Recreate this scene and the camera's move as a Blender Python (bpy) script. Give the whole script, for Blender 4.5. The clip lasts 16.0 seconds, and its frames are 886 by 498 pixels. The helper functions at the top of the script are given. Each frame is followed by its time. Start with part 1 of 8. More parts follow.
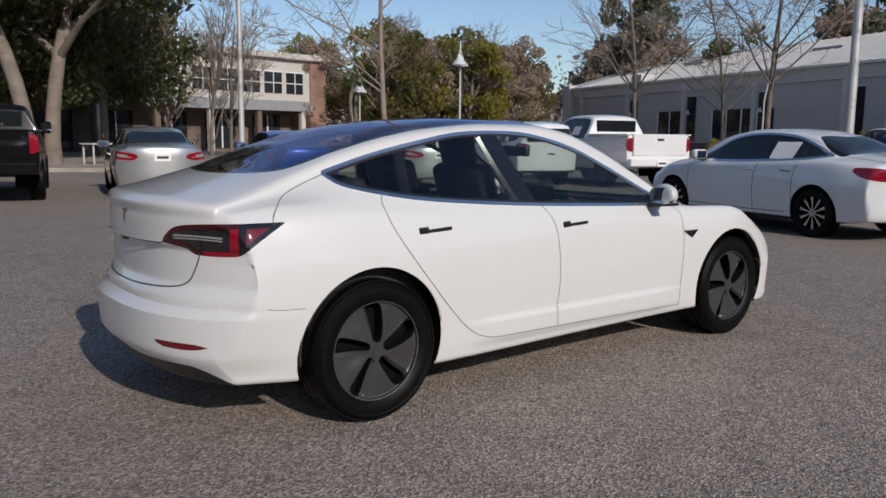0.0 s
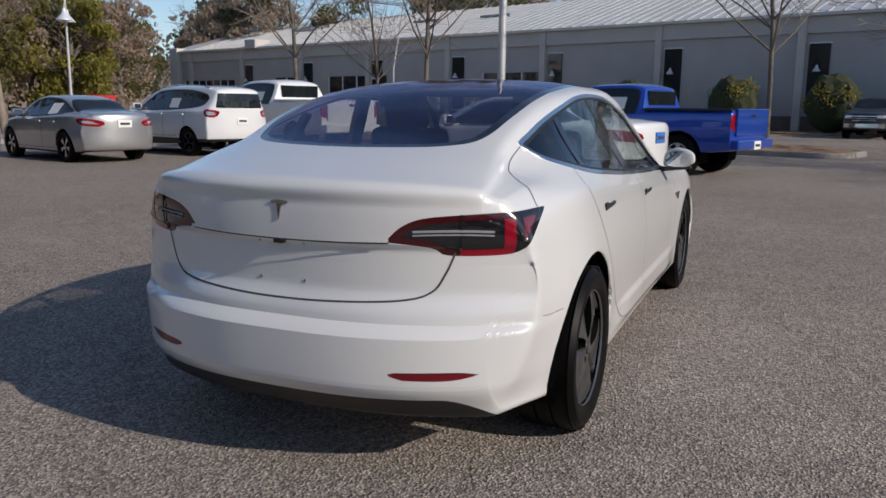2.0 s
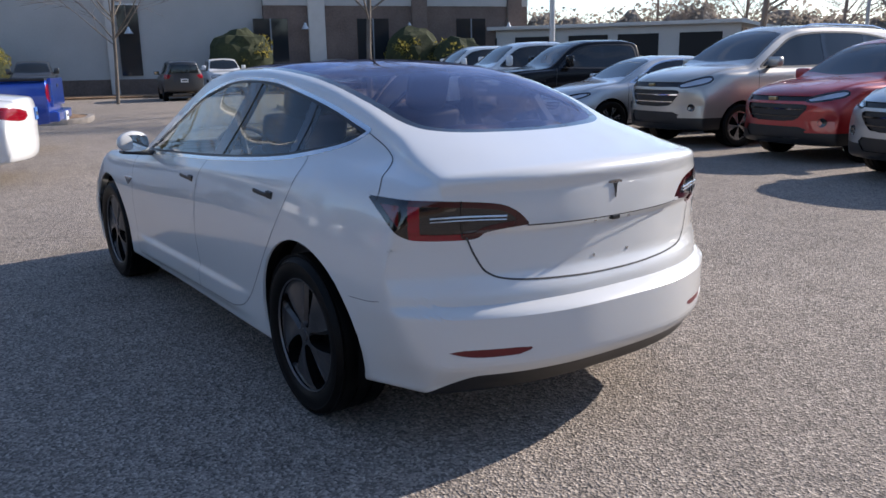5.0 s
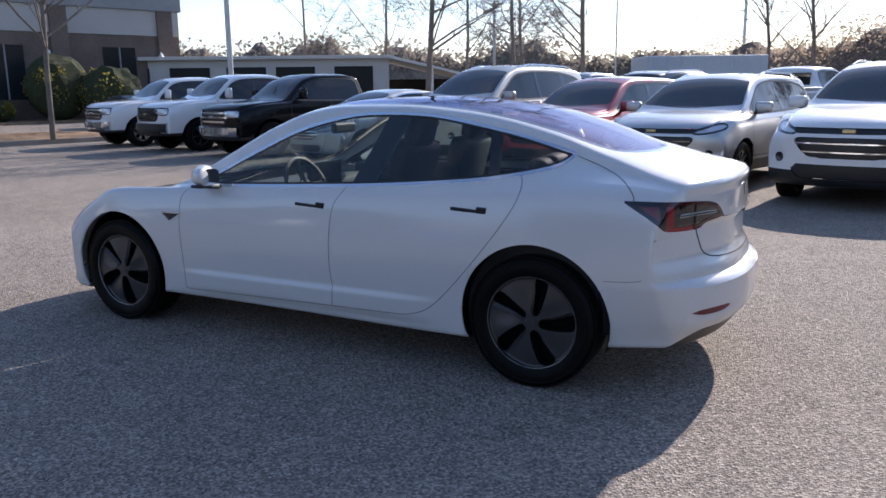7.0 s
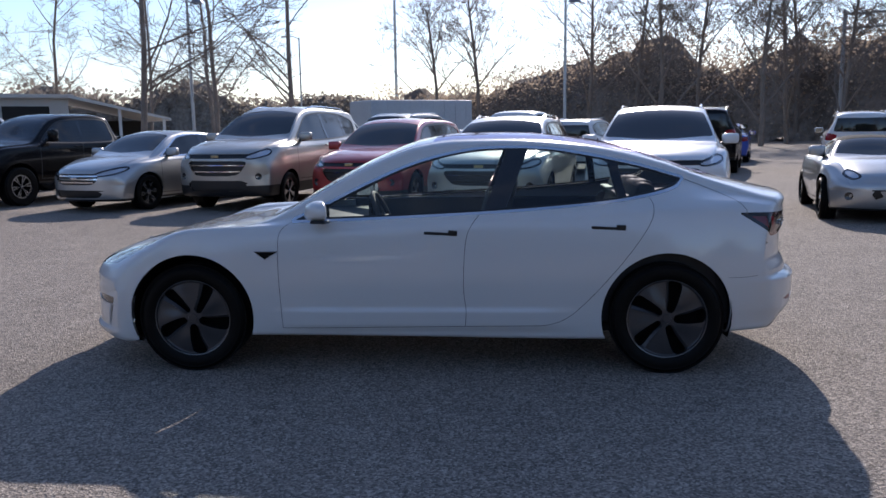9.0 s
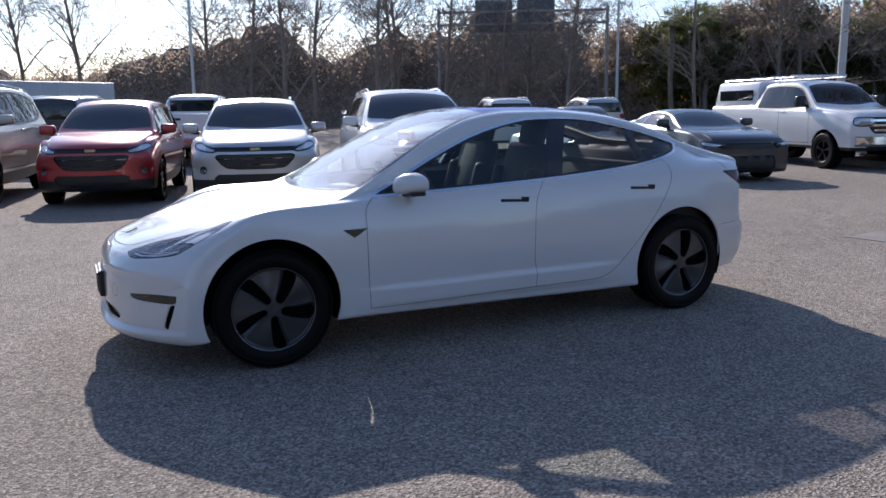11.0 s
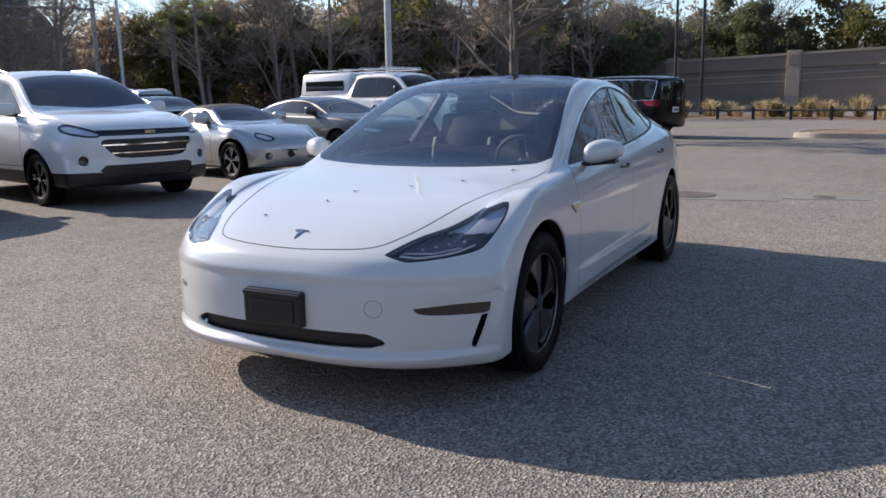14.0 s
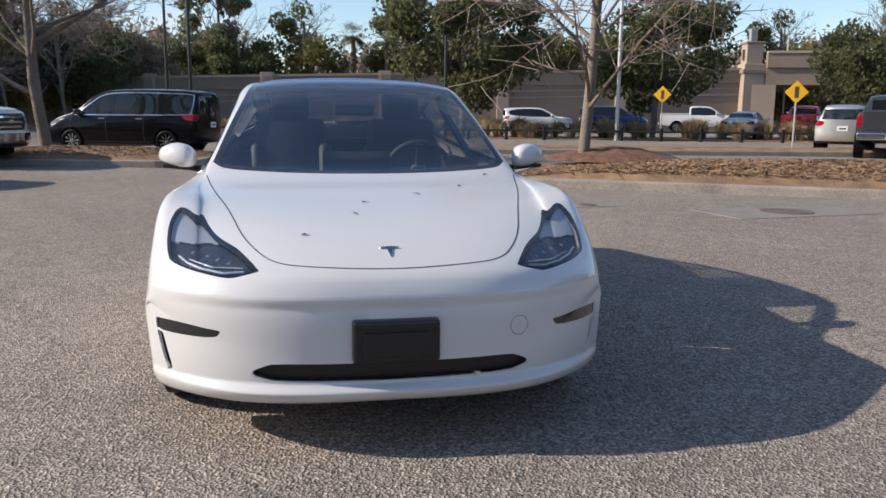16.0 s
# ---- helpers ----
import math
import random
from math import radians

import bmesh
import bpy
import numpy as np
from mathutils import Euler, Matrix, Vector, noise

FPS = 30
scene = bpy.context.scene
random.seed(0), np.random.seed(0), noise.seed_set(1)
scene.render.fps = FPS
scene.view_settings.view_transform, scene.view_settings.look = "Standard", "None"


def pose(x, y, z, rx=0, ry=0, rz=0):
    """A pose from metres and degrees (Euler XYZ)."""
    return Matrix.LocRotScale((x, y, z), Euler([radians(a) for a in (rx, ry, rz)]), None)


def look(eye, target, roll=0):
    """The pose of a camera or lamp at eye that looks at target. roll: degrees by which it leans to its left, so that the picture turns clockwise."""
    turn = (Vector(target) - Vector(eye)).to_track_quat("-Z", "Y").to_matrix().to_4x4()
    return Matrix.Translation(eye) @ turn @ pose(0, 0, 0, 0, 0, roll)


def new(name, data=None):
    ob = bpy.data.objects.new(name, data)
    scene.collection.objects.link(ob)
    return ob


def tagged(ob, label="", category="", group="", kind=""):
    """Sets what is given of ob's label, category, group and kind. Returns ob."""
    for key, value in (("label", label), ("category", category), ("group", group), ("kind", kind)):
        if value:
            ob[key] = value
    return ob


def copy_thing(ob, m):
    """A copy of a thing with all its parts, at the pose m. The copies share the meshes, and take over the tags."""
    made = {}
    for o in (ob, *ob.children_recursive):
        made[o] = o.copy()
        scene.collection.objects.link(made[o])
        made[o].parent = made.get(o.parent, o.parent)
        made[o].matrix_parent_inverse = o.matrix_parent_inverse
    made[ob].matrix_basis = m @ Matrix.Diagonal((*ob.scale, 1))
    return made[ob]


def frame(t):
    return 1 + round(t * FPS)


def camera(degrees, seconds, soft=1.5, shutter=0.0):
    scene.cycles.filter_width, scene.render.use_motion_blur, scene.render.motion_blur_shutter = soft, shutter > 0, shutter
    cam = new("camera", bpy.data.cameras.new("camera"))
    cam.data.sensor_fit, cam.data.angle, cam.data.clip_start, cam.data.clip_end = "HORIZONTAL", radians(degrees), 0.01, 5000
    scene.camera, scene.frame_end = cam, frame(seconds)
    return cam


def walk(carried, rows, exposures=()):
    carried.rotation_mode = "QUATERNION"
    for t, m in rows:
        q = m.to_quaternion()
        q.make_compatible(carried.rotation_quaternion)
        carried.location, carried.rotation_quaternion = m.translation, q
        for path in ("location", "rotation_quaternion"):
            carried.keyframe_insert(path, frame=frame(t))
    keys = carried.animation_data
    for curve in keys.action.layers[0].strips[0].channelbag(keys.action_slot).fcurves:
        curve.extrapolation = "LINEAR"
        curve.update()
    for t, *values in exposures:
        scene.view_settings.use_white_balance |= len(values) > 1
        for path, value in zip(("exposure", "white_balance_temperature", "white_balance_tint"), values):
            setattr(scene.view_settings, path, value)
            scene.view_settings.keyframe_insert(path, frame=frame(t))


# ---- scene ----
cam = camera(57.9, 16.0, soft=1.6)
PATH = [
    (0, (-3.443, -3.933, 1.332), (-2.219, -2.376, 1.051), 0.6),
    (0.5, (-3.789, -3.441, 1.334), (-2.436, -1.996, 1.046), 0.7),
    (1, (-4.114, -2.828, 1.321), (-2.605, -1.548, 1.028), 0.1),
    (1.5, (-4.325, -2.249, 1.311), (-2.667, -1.174, 1.005), 0.5),
    (2, (-4.552, -1.596, 1.295), (-2.746, -0.812, 0.943), 0.6),
    (2.5, (-4.625, -1.03, 1.282), (-2.734, -0.494, 0.911), -0.4),
    (3, (-4.711, -0.329, 1.307), (-2.755, -0.216, 0.904), 0.3),
    (3.5, (-4.735, 0.298, 1.319), (-2.786, 0.097, 0.916), 0.7),
    (4, (-4.701, 1.0, 1.351), (-2.836, 0.406, 0.939), -0.3),
    (4.2, (-4.644, 1.26, 1.37), (-2.83, 0.529, 0.95), -0.7),
    (6.3, (-3.466, 3.708, 1.416), (-2.311, 2.125, 1.016), -0.0),
    (6.5, (-3.305, 3.919, 1.423), (-2.228, 2.277, 1.042), -0.0),
    (7, (-2.844, 4.473, 1.478), (-1.927, 2.739, 1.086), -0.8),
    (7.5, (-2.348, 4.925, 1.451), (-1.601, 3.1, 1.115), -0.6),
    (8, (-1.662, 5.372, 1.492), (-1.175, 3.463, 1.147), -0.7),
    (8.5, (-1.073, 5.55, 1.498), (-0.772, 3.599, 1.174), -0.5),
    (9, (-0.439, 5.598, 1.476), (-0.303, 3.625, 1.175), -0.8),
    (9.5, (0.115, 5.675, 1.488), (0.043, 3.699, 1.185), -0.1),
    (9.7, (0.398, 5.745, 1.493), (0.209, 3.778, 1.183), 0.2),
    (11.8, (3.344, 4.641, 1.33), (2.265, 2.992, 0.993), -1.0),
    (12, (3.51, 4.512, 1.318), (2.38, 2.896, 0.985), -0.7),
    (12.5, (3.995, 4.045, 1.367), (2.679, 2.584, 1.004), 0.0),
    (13, (4.393, 3.425, 1.312), (2.909, 2.134, 0.947), -1.1),
    (13.5, (4.723, 2.872, 1.316), (3.09, 1.78, 0.942), -1.1),
    (14, (4.898, 2.174, 1.288), (3.153, 1.27, 0.918), -1.0),
    (14.5, (5.019, 1.542, 1.256), (3.161, 0.888, 0.912), -1.2),
    (15, (5.071, 0.907, 1.283), (3.136, 0.555, 0.922), -0.9),
    (15.5, (5.125, 0.298, 1.253), (3.154, 0.267, 0.912), -0.3),
    (16, (5.007, -0.333, 1.216), (3.067, 0.021, 0.883), 0.5),
]

# the phone's own exposure and white balance along the way
EXPOSURES = [(0, -0.16, 6500, 14), (1, -0.16, 6500, 14), (2, 0.01, 6550, 14), (3.5, 0.52, 6550, 13), (4.2, 0.65, 6500, 14), (6.3, 1.04, 6400, 17), (8, 0.6, 6300, 18), (9, 0.48, 6200, 18), (9.7, 0.5, 6200, 18), (11.8, 0.7, 6200, 16), (14, 0.76, 6600, 14), (16, 0.7, 6850, 14)]
walk(cam, [(t, look(eye, target, roll)) for t, eye, target, roll in PATH], EXPOSURES)

# ---- daylight: low winter sun behind the parked rows ----
SUN_AZ, SUN_EL = -97.5, 28.0
world = bpy.data.worlds.new("sky")
scene.world = world
world.use_nodes = True
wn = world.node_tree.nodes
sky = wn.new("ShaderNodeTexSky")
sky.sky_type, sky.sun_disc = "NISHITA", False
sky.sun_elevation, sky.sun_rotation = radians(SUN_EL), radians(90 - SUN_AZ)
sky.air_density, sky.dust_density, sky.ozone_density = 1.0, 0.35, 3.5
# thin high cloud, drawn on the sky itself
geo = wn.new("ShaderNodeTexCoord")
stretch = wn.new("ShaderNodeMapping")
stretch.inputs["Scale"].default_value = (1.0, 1.0, 4.5)
cloud = wn.new("ShaderNodeTexNoise")
cloud.inputs["Scale"].default_value, cloud.inputs["Detail"].default_value, cloud.inputs["Roughness"].default_value = 2.2, 7.0, 0.6
ramp = wn.new("ShaderNodeValToRGB")
ramp.color_ramp.elements[0].position, ramp.color_ramp.elements[0].color = 0.52, (0, 0, 0, 1)
ramp.color_ramp.elements[1].position, ramp.color_ramp.elements[1].color = 0.80, (0.6, 0.6, 0.6, 1)
mixc = wn.new("ShaderNodeMix")
mixc.data_type = "RGBA"
mixc.inputs[7].default_value = (4.6, 4.8, 5.2, 1)
wl = world.node_tree.links
wl.new(geo.outputs["Generated"], stretch.inputs[0])
wl.new(stretch.outputs[0], cloud.inputs["Vector"])
wl.new(cloud.outputs["Fac"], ramp.inputs[0])
wl.new(ramp.outputs[0], mixc.inputs[0])
wl.new(sky.outputs[0], mixc.inputs[6])
wl.new(mixc.outputs[2], wn["Background"].inputs[0])
wn["Background"].inputs[1].default_value = 0.115

sun = new("sun", bpy.data.lights.new("sun", "SUN"))
sun.data.energy, sun.data.angle, sun.data.color = 3.8, radians(0.6), (1.0, 0.93, 0.82)
SUN_DIR = Vector((math.cos(radians(SUN_AZ)) * math.cos(radians(SUN_EL)), math.sin(radians(SUN_AZ)) * math.cos(radians(SUN_EL)), math.sin(radians(SUN_EL))))
sun.matrix_world = look(SUN_DIR * 50, (0, 0, 0))

# ---- small tools ----
from mathutils.bvhtree import BVHTree


def part(name, bm, material, parent, label=""):
    """Links a bmesh, or (verts, faces), as one mesh object under a thing."""
    me = bpy.data.meshes.new(name)
    if isinstance(bm, tuple):
        me.from_pydata([tuple(v) for v in bm[0]], [], [tuple(int(i) for i in f) for f in bm[1]])
    else:
        bm.to_mesh(me)
        bm.free()
    for m in material if isinstance(material, (list, tuple)) else [material]:
        me.materials.append(m)
    ob = new(name, me)
    if parent is not None:
        ob.parent = parent
    if label:
        ob["label"] = label
    return ob


def smooth(ob, angle=40):
    """Smooth shading, with edges sharper than the angle kept hard."""
    me = ob.data
    me.polygons.foreach_set("use_smooth", [True] * len(me.polygons))
    if angle < 180:
        me.set_sharp_from_angle(angle=radians(angle))
    return ob


def box(bm, x0, x1, y0, y1, z0, z1, bevel=0.0, m=None, mat=0):
    vs = [bm.verts.new((x, y, z)) for x in (x0, x1) for y in (y0, y1) for z in (z0, z1)]
    fs = []
    for f in ((0, 1, 3, 2), (4, 6, 7, 5), (0, 4, 5, 1), (2, 3, 7, 6), (0, 2, 6, 4), (1, 5, 7, 3)):
        fs.append(bm.faces.new([vs[i] for i in f]))
        fs[-1].material_index = mat
    if bevel:
        es = list({e for f in fs for e in f.edges})
        r = bmesh.ops.bevel(bm, geom=es, offset=bevel, segments=2, profile=0.5, affect="EDGES")
        vs = list({v for f in r["faces"] for v in f.verts} | {v for v in vs if v.is_valid})
        for f in r["faces"]:
            f.material_index = mat
    if m is not None:
        bmesh.ops.transform(bm, matrix=m, verts=[v for v in vs if v.is_valid])
    return bm


def box_bm(*a, **k):
    return box(bmesh.new(), *a, **k)


def lathe(profile, n, axis="y", close=False, cx=0.0, cz=0.0):
    """(verts, faces) of a profile of (radius, along) turned round an axis."""
    vs, fs, k = [], [], len(profile)
    for i in range(n):
        a = 2 * math.pi * i / n
        for r, h in profile:
            p = (r * math.cos(a), h, r * math.sin(a)) if axis == "y" else (r * math.cos(a), r * math.sin(a), h)
            vs.append(p)
    for i in range(n):
        j = (i + 1) % n
        for q in range(k - 1):
            f = (i * k + q, i * k + q + 1, j * k + q + 1, j * k + q)
            fs.append(f if axis == "y" else f[::-1])
    return vs, fs


def tube(path, radii, n=6, cap=True):
    """(verts, faces) of a tapered tube along a path."""
    vs, fs = [], []
    path = [Vector(p) for p in path]
    up = Vector((0.31, 0.17, 0.93))
    for i, p in enumerate(path):
        d = (path[min(i + 1, len(path) - 1)] - path[max(i - 1, 0)]).normalized()
        s = d.cross(up)
        if s.length < 1e-3:
            s = d.cross(Vector((1, 0, 0)))
        s.normalize()
        t = s.cross(d)
        for k in range(n):
            a = 2 * math.pi * k / n
            vs.append(p + (s * math.cos(a) + t * math.sin(a)) * radii[i])
    for i in range(len(path) - 1):
        for k in range(n):
            fs.append((i * n + k, i * n + (k + 1) % n, (i + 1) * n + (k + 1) % n, (i + 1) * n + k))
    if cap:
        fs.append(tuple(range(n))[::-1])
        fs.append(tuple((len(path) - 1) * n + k for k in range(n)))
    return vs, fs


def merge(*meshes):
    vs, fs = [], []
    for v, f in meshes:
        o = len(vs)
        vs += list(v)
        fs += [tuple(i + o for i in q) for q in f]
    return vs, fs


def moved(mesh, m):
    return [m @ Vector(v) for v in mesh[0]], mesh[1]


def pchip(pairs, x):
    """Monotone cubic through (x, value) pairs."""
    xs = np.array([p[0] for p in pairs], float)
    ys = np.array([p[1] for p in pairs], float)
    if len(xs) == 1:
        return np.full_like(np.asarray(x, float), ys[0])
    h, dl = np.diff(xs), np.diff(ys) / np.diff(xs)
    d = np.zeros_like(ys)
    d[0], d[-1] = dl[0], dl[-1]
    for i in range(1, len(xs) - 1):
        if dl[i - 1] * dl[i] > 0:
            w1, w2 = 2 * h[i] + h[i - 1], h[i] + 2 * h[i - 1]
            d[i] = (w1 + w2) / (w1 / dl[i - 1] + w2 / dl[i])
    x = np.clip(np.asarray(x, float), xs[0], xs[-1])
    k = np.clip(np.searchsorted(xs, x, side="right") - 1, 0, len(h) - 1)
    t = (x - xs[k]) / h[k]
    return ys[k] * (1 + 2 * t) * (1 - t) ** 2 + d[k] * h[k] * t * (1 - t) ** 2 + ys[k + 1] * t * t * (3 - 2 * t) + d[k + 1] * h[k] * t * t * (t - 1)


def step(a, b, x):
    t = np.clip((x - a) / (b - a), 0, 1)
    return t * t * (3 - 2 * t)


# ---- lofted vehicle shells ----
def shell(s, mid, end, nv):
    """A vehicle's closed outer skin: verts, normals, triangles. Length along x, nose at +x."""
    xr, xf, lr, lf, nr, nf = s["xr"], s["xf"], s["lr"], s["lf"], s.get("nr", 4.0), s.get("nf", 4.0)
    th = np.linspace(math.pi / 2, 0, end, endpoint=False)
    even = np.linspace(0, 1, end, endpoint=False)
    thr = np.unique(np.concatenate([th, np.arccos(even ** (nr / 2))]))[::-1] if s.get("dense") else th
    thf = np.unique(np.concatenate([th, np.arccos(even ** (nf / 2))]))[::-1] if s.get("dense") else th
    rear = xr + lr - lr * np.sin(thr) ** (2 / nr)
    front = (xf - lf + lf * np.sin(thf) ** (2 / nf))[::-1]
    body = np.unique(np.concatenate([np.linspace(xr + lr, xf - lf, mid), np.array(s.get("breaks", [xr + lr]))]))
    X = np.concatenate([rear, body, front])
    cr = np.clip((xr + lr - X) / lr, 0, 1)
    cf = np.clip((X - xf + lf) / lf, 0, 1)
    c = (1 - cr ** nr) ** (1 / nr) * (1 - cf ** nf) ** (1 / nf)
    c[0] = c[-1] = 0.0
    tip = np.where(X > 0, s["zf"], s["zrear"])
    g = {k: pchip(s[k], X) for k in ("zt", "yr", "crown", "zb", "yb", "yw", "zw", "yl", "zl")}
    gy = g["yr"]
    rail = s.get("rail", 0.05)
    zr = g["zt"] - g["crown"]
    zr2 = np.maximum(zr - rail, g["zb"] * 0.5 + zr * 0.5)
    ctrl = np.array([
        (0 * gy, g["zt"]),
        (0.55 * gy, g["zt"] - 0.10 * g["crown"]),
        (0.90 * gy, g["zt"] - 0.62 * g["crown"]),
        (gy, zr),
        (gy + 0.10 * (g["yb"] - gy), zr2),
        (gy * 0.5 + g["yb"] * 0.5, zr2 * 0.5 + g["zb"] * 0.5),
        (g["yb"], g["zb"]),
        (g["yb"] * 0.4 + g["yw"] * 0.6, g["zb"] - s.get("shoulder", 0.05)),
        (g["yw"], g["zw"]),
        (g["yw"] * 0.55 + g["yl"] * 0.45 + s.get("flank", 0.0), 0.45 * g["zw"] + 0.55 * g["zl"]),
        (g["yl"] + 0.01, g["zl"] + 0.07),
        (g["yl"], g["zl"]),
        (g["yl"] - 0.12, g["zl"] + 0.005),
        (0 * gy, g["zl"] + 0.01),
    ])
    # clamped quadratic spline over the control points
    n = len(ctrl)
    knots = np.concatenate([[0, 0], np.arange(n - 1), [n - 2, n - 2]]).astype(float)
    t = np.linspace(0, n - 2, nv)
    w = np.zeros((nv, n))
    for a, tt in enumerate(t):
        k = min(int(tt), n - 3) + 2
        d = [np.eye(n)[k - 2 + j] for j in range(3)]
        for r in (1, 2):
            for j in range(2, r - 1, -1):
                i = k - 2 + j
                al = (tt - knots[i]) / (knots[i + 3 - r] - knots[i])
                d[j] = (1 - al) * d[j - 1] + al * d[j]
        w[a] = d[2]
    P = np.einsum("vn,nks->svk", w, ctrl)
    y, z = P[..., 0], P[..., 1]
    # pressed crease along the lower doors
    y = y + s.get("crease", 0.0) * step(0.24, 0.30, z) * (1 - step(0.375, 0.405, z)) * ((1 - step(0.6, 1.0, np.abs(X)))[:, None])
    half = max(v for _, v in s["yw"])
    q = np.clip(y / half, 0, 1)
    tip = tip[:, None] + np.where(X > 0, s.get("tipf", 0.0), 0.0)[:, None] * q ** 3
    z = tip + (z - tip) * c[:, None]
    y = y * (1 - s.get("pinch", 0.12) * (1 - c[:, None]))
    x = np.repeat(X[:, None], nv, 1)
    wf = step(xf - s["wf"], xf, x)
    wr = step(-(xr + s["wr"]), -xr, -x)
    x = x - wf * s["bf"] * q ** s.get("pf", 2.6) + wr * s["br"] * q ** s.get("pr", 2.6)
    for lo, z0, z1, z2, z3, dx in s.get("bulge", ()):
        b = step(z0, z1, z) * (1 - step(z2, z3, z)) * dx
        x = x + (1 - 0.75 * q ** 5) * (np.where(lo > 0, step(xf - 0.45, xf - 0.05, P[..., 0] * 0 + X[:, None]), step(-(xr + 0.45), -(xr + 0.05), -X[:, None])) * b)
    G = np.stack([x, y, z], -1)
    full = np.concatenate([G[:, ::-1][:, :] * (1, -1, 1), G[:, 1:]], 1)
    nu, nw = full.shape[:2]
    V = full.reshape(-1, 3)
    i, j = np.meshgrid(np.arange(nu - 1), np.arange(nw - 1), indexing="ij")
    a = (i * nw + j).ravel()
    F = np.concatenate([np.stack([a, a + nw, a + nw + 1], 1), np.stack([a, a + nw + 1, a + 1], 1)])
    e = np.cross(V[F[:, 1]] - V[F[:, 0]], V[F[:, 2]] - V[F[:, 0]])
    F = F[np.linalg.norm(e, axis=1) > 1e-9]
    e = np.cross(V[F[:, 1]] - V[F[:, 0]], V[F[:, 2]] - V[F[:, 0]])
    N = np.zeros_like(V)
    for k in range(3):
        np.add.at(N, F[:, k], e)
    # the two ends and the keel share places: add their normals there
    key = np.round(V, 5)
    _, inv = np.unique(key, axis=0, return_inverse=True)
    inv = inv.ravel()
    S = np.zeros((inv.max() + 1, 3))
    np.add.at(S, inv, N)
    N = S[inv]
    if (N[:, 2] * (V[:, 2] > V[:, 2].max() - 0.02)).sum() < 0:
        N, F = -N, F[:, ::-1]
    N /= np.maximum(np.linalg.norm(N, axis=1), 1e-12)[:, None]
    return V, N, F


def outline(points, n=8, closed=True):
    """A smooth curve through points (Catmull-Rom); a point with a third value stays a corner."""
    k = len(points)
    out = []
    for i in range(k if closed else k - 1):
        p = [np.array(points[(i + o) % k][:2] if closed else points[min(max(i + o, 0), k - 1)][:2], float) for o in (-1, 0, 1, 2)]
        a, b = points[i % k], points[(i + 1) % k]
        m0 = (p[1] - p[0]) * 0 + (p[2] - p[1]) if len(a) > 2 else (p[2] - p[0]) / 2
        m1 = (p[2] - p[1]) if len(b) > 2 else (p[3] - p[1]) / 2
        for t in np.arange(n) / n:
            h = (2 * t**3 - 3 * t**2 + 1, t**3 - 2 * t**2 + t, -2 * t**3 + 3 * t**2, t**3 - t**2)
            out.append(h[0] * p[1] + h[1] * m0 + h[2] * p[2] + h[3] * m1)
    if not closed:
        out.append(np.array(points[-1][:2], float))
    return np.array(out)


def inside(poly, U):
    """Signed distance of 2D points to a closed outline, negative within."""
    lo, hi = poly.min(0) - 0.15, poly.max(0) + 0.15
    near = ((U > lo) & (U < hi)).all(1)
    if not near.all():
        d = np.full(len(U), 0.15)
        if near.any():
            d[near] = inside(poly, U[near])
        return d
    A, B = poly, np.roll(poly, -1, 0)
    best = np.full(len(U), 1e9)
    odd = np.zeros(len(U), bool)
    for a, b in zip(A, B):
        ab = b - a
        t = np.clip(((U - a) @ ab) / max(ab @ ab, 1e-12), 0, 1)
        best = np.minimum(best, np.linalg.norm(U - a - t[:, None] * ab, axis=1))
        if a[1] != b[1]:
            cross = (a[1] > U[:, 1]) != (b[1] > U[:, 1])
            odd ^= cross & (U[:, 0] < a[0] + (U[:, 1] - a[1]) * (b[0] - a[0]) / (b[1] - a[1]))
    return np.where(odd, -best, best)


def cut(mesh, d):
    """Splits a triangle mesh (V, N, F) along the zero line of d: (inner, outer, d of inner, d of outer)."""
    V, N, F = mesh
    s = d[F] < 0
    cnt = s.sum(1)
    mixed = F[(cnt > 0) & (cnt < 3)]
    if len(mixed) == 0:
        return (V, N, F[cnt == 3]), (V, N, F[cnt == 0]), d, d
    f = d[mixed] < 0
    alone = f.sum(1) == 1
    one = np.where(alone, f.argmax(1), (~f).argmax(1))
    r = np.arange(len(mixed))
    a, b, c = mixed[r, one], mixed[r, (one + 1) % 3], mixed[r, (one + 2) % 3]
    ends = np.sort(np.concatenate([np.stack([a, b], 1), np.stack([a, c], 1)]), 1)
    code, inv = np.unique(ends[:, 0] * len(V) + ends[:, 1], return_inverse=True)
    e0, e1 = code // len(V), code % len(V)
    t = (d[e0] / (d[e0] - d[e1]))[:, None]
    nn = N[e0] + t * (N[e1] - N[e0])
    nn /= np.maximum(np.linalg.norm(nn, axis=1), 1e-9)[:, None]
    p, q = len(V) + inv.ravel()[: len(mixed)], len(V) + inv.ravel()[len(mixed):]
    V, N, D = np.concatenate([V, V[e0] + t * (V[e1] - V[e0])]), np.concatenate([N, nn]), np.concatenate([d, np.zeros(len(code))])
    tip, quad = np.stack([a, p, q], 1), np.concatenate([np.stack([p, b, c], 1), np.stack([p, c, q], 1)])
    two = np.concatenate([alone, alone])
    inn = np.concatenate([F[cnt == 3], tip[alone], quad[~two]])
    out = np.concatenate([F[cnt == 0], tip[~alone], quad[two]])
    return (V, N, inn), (V, N, out), D, D


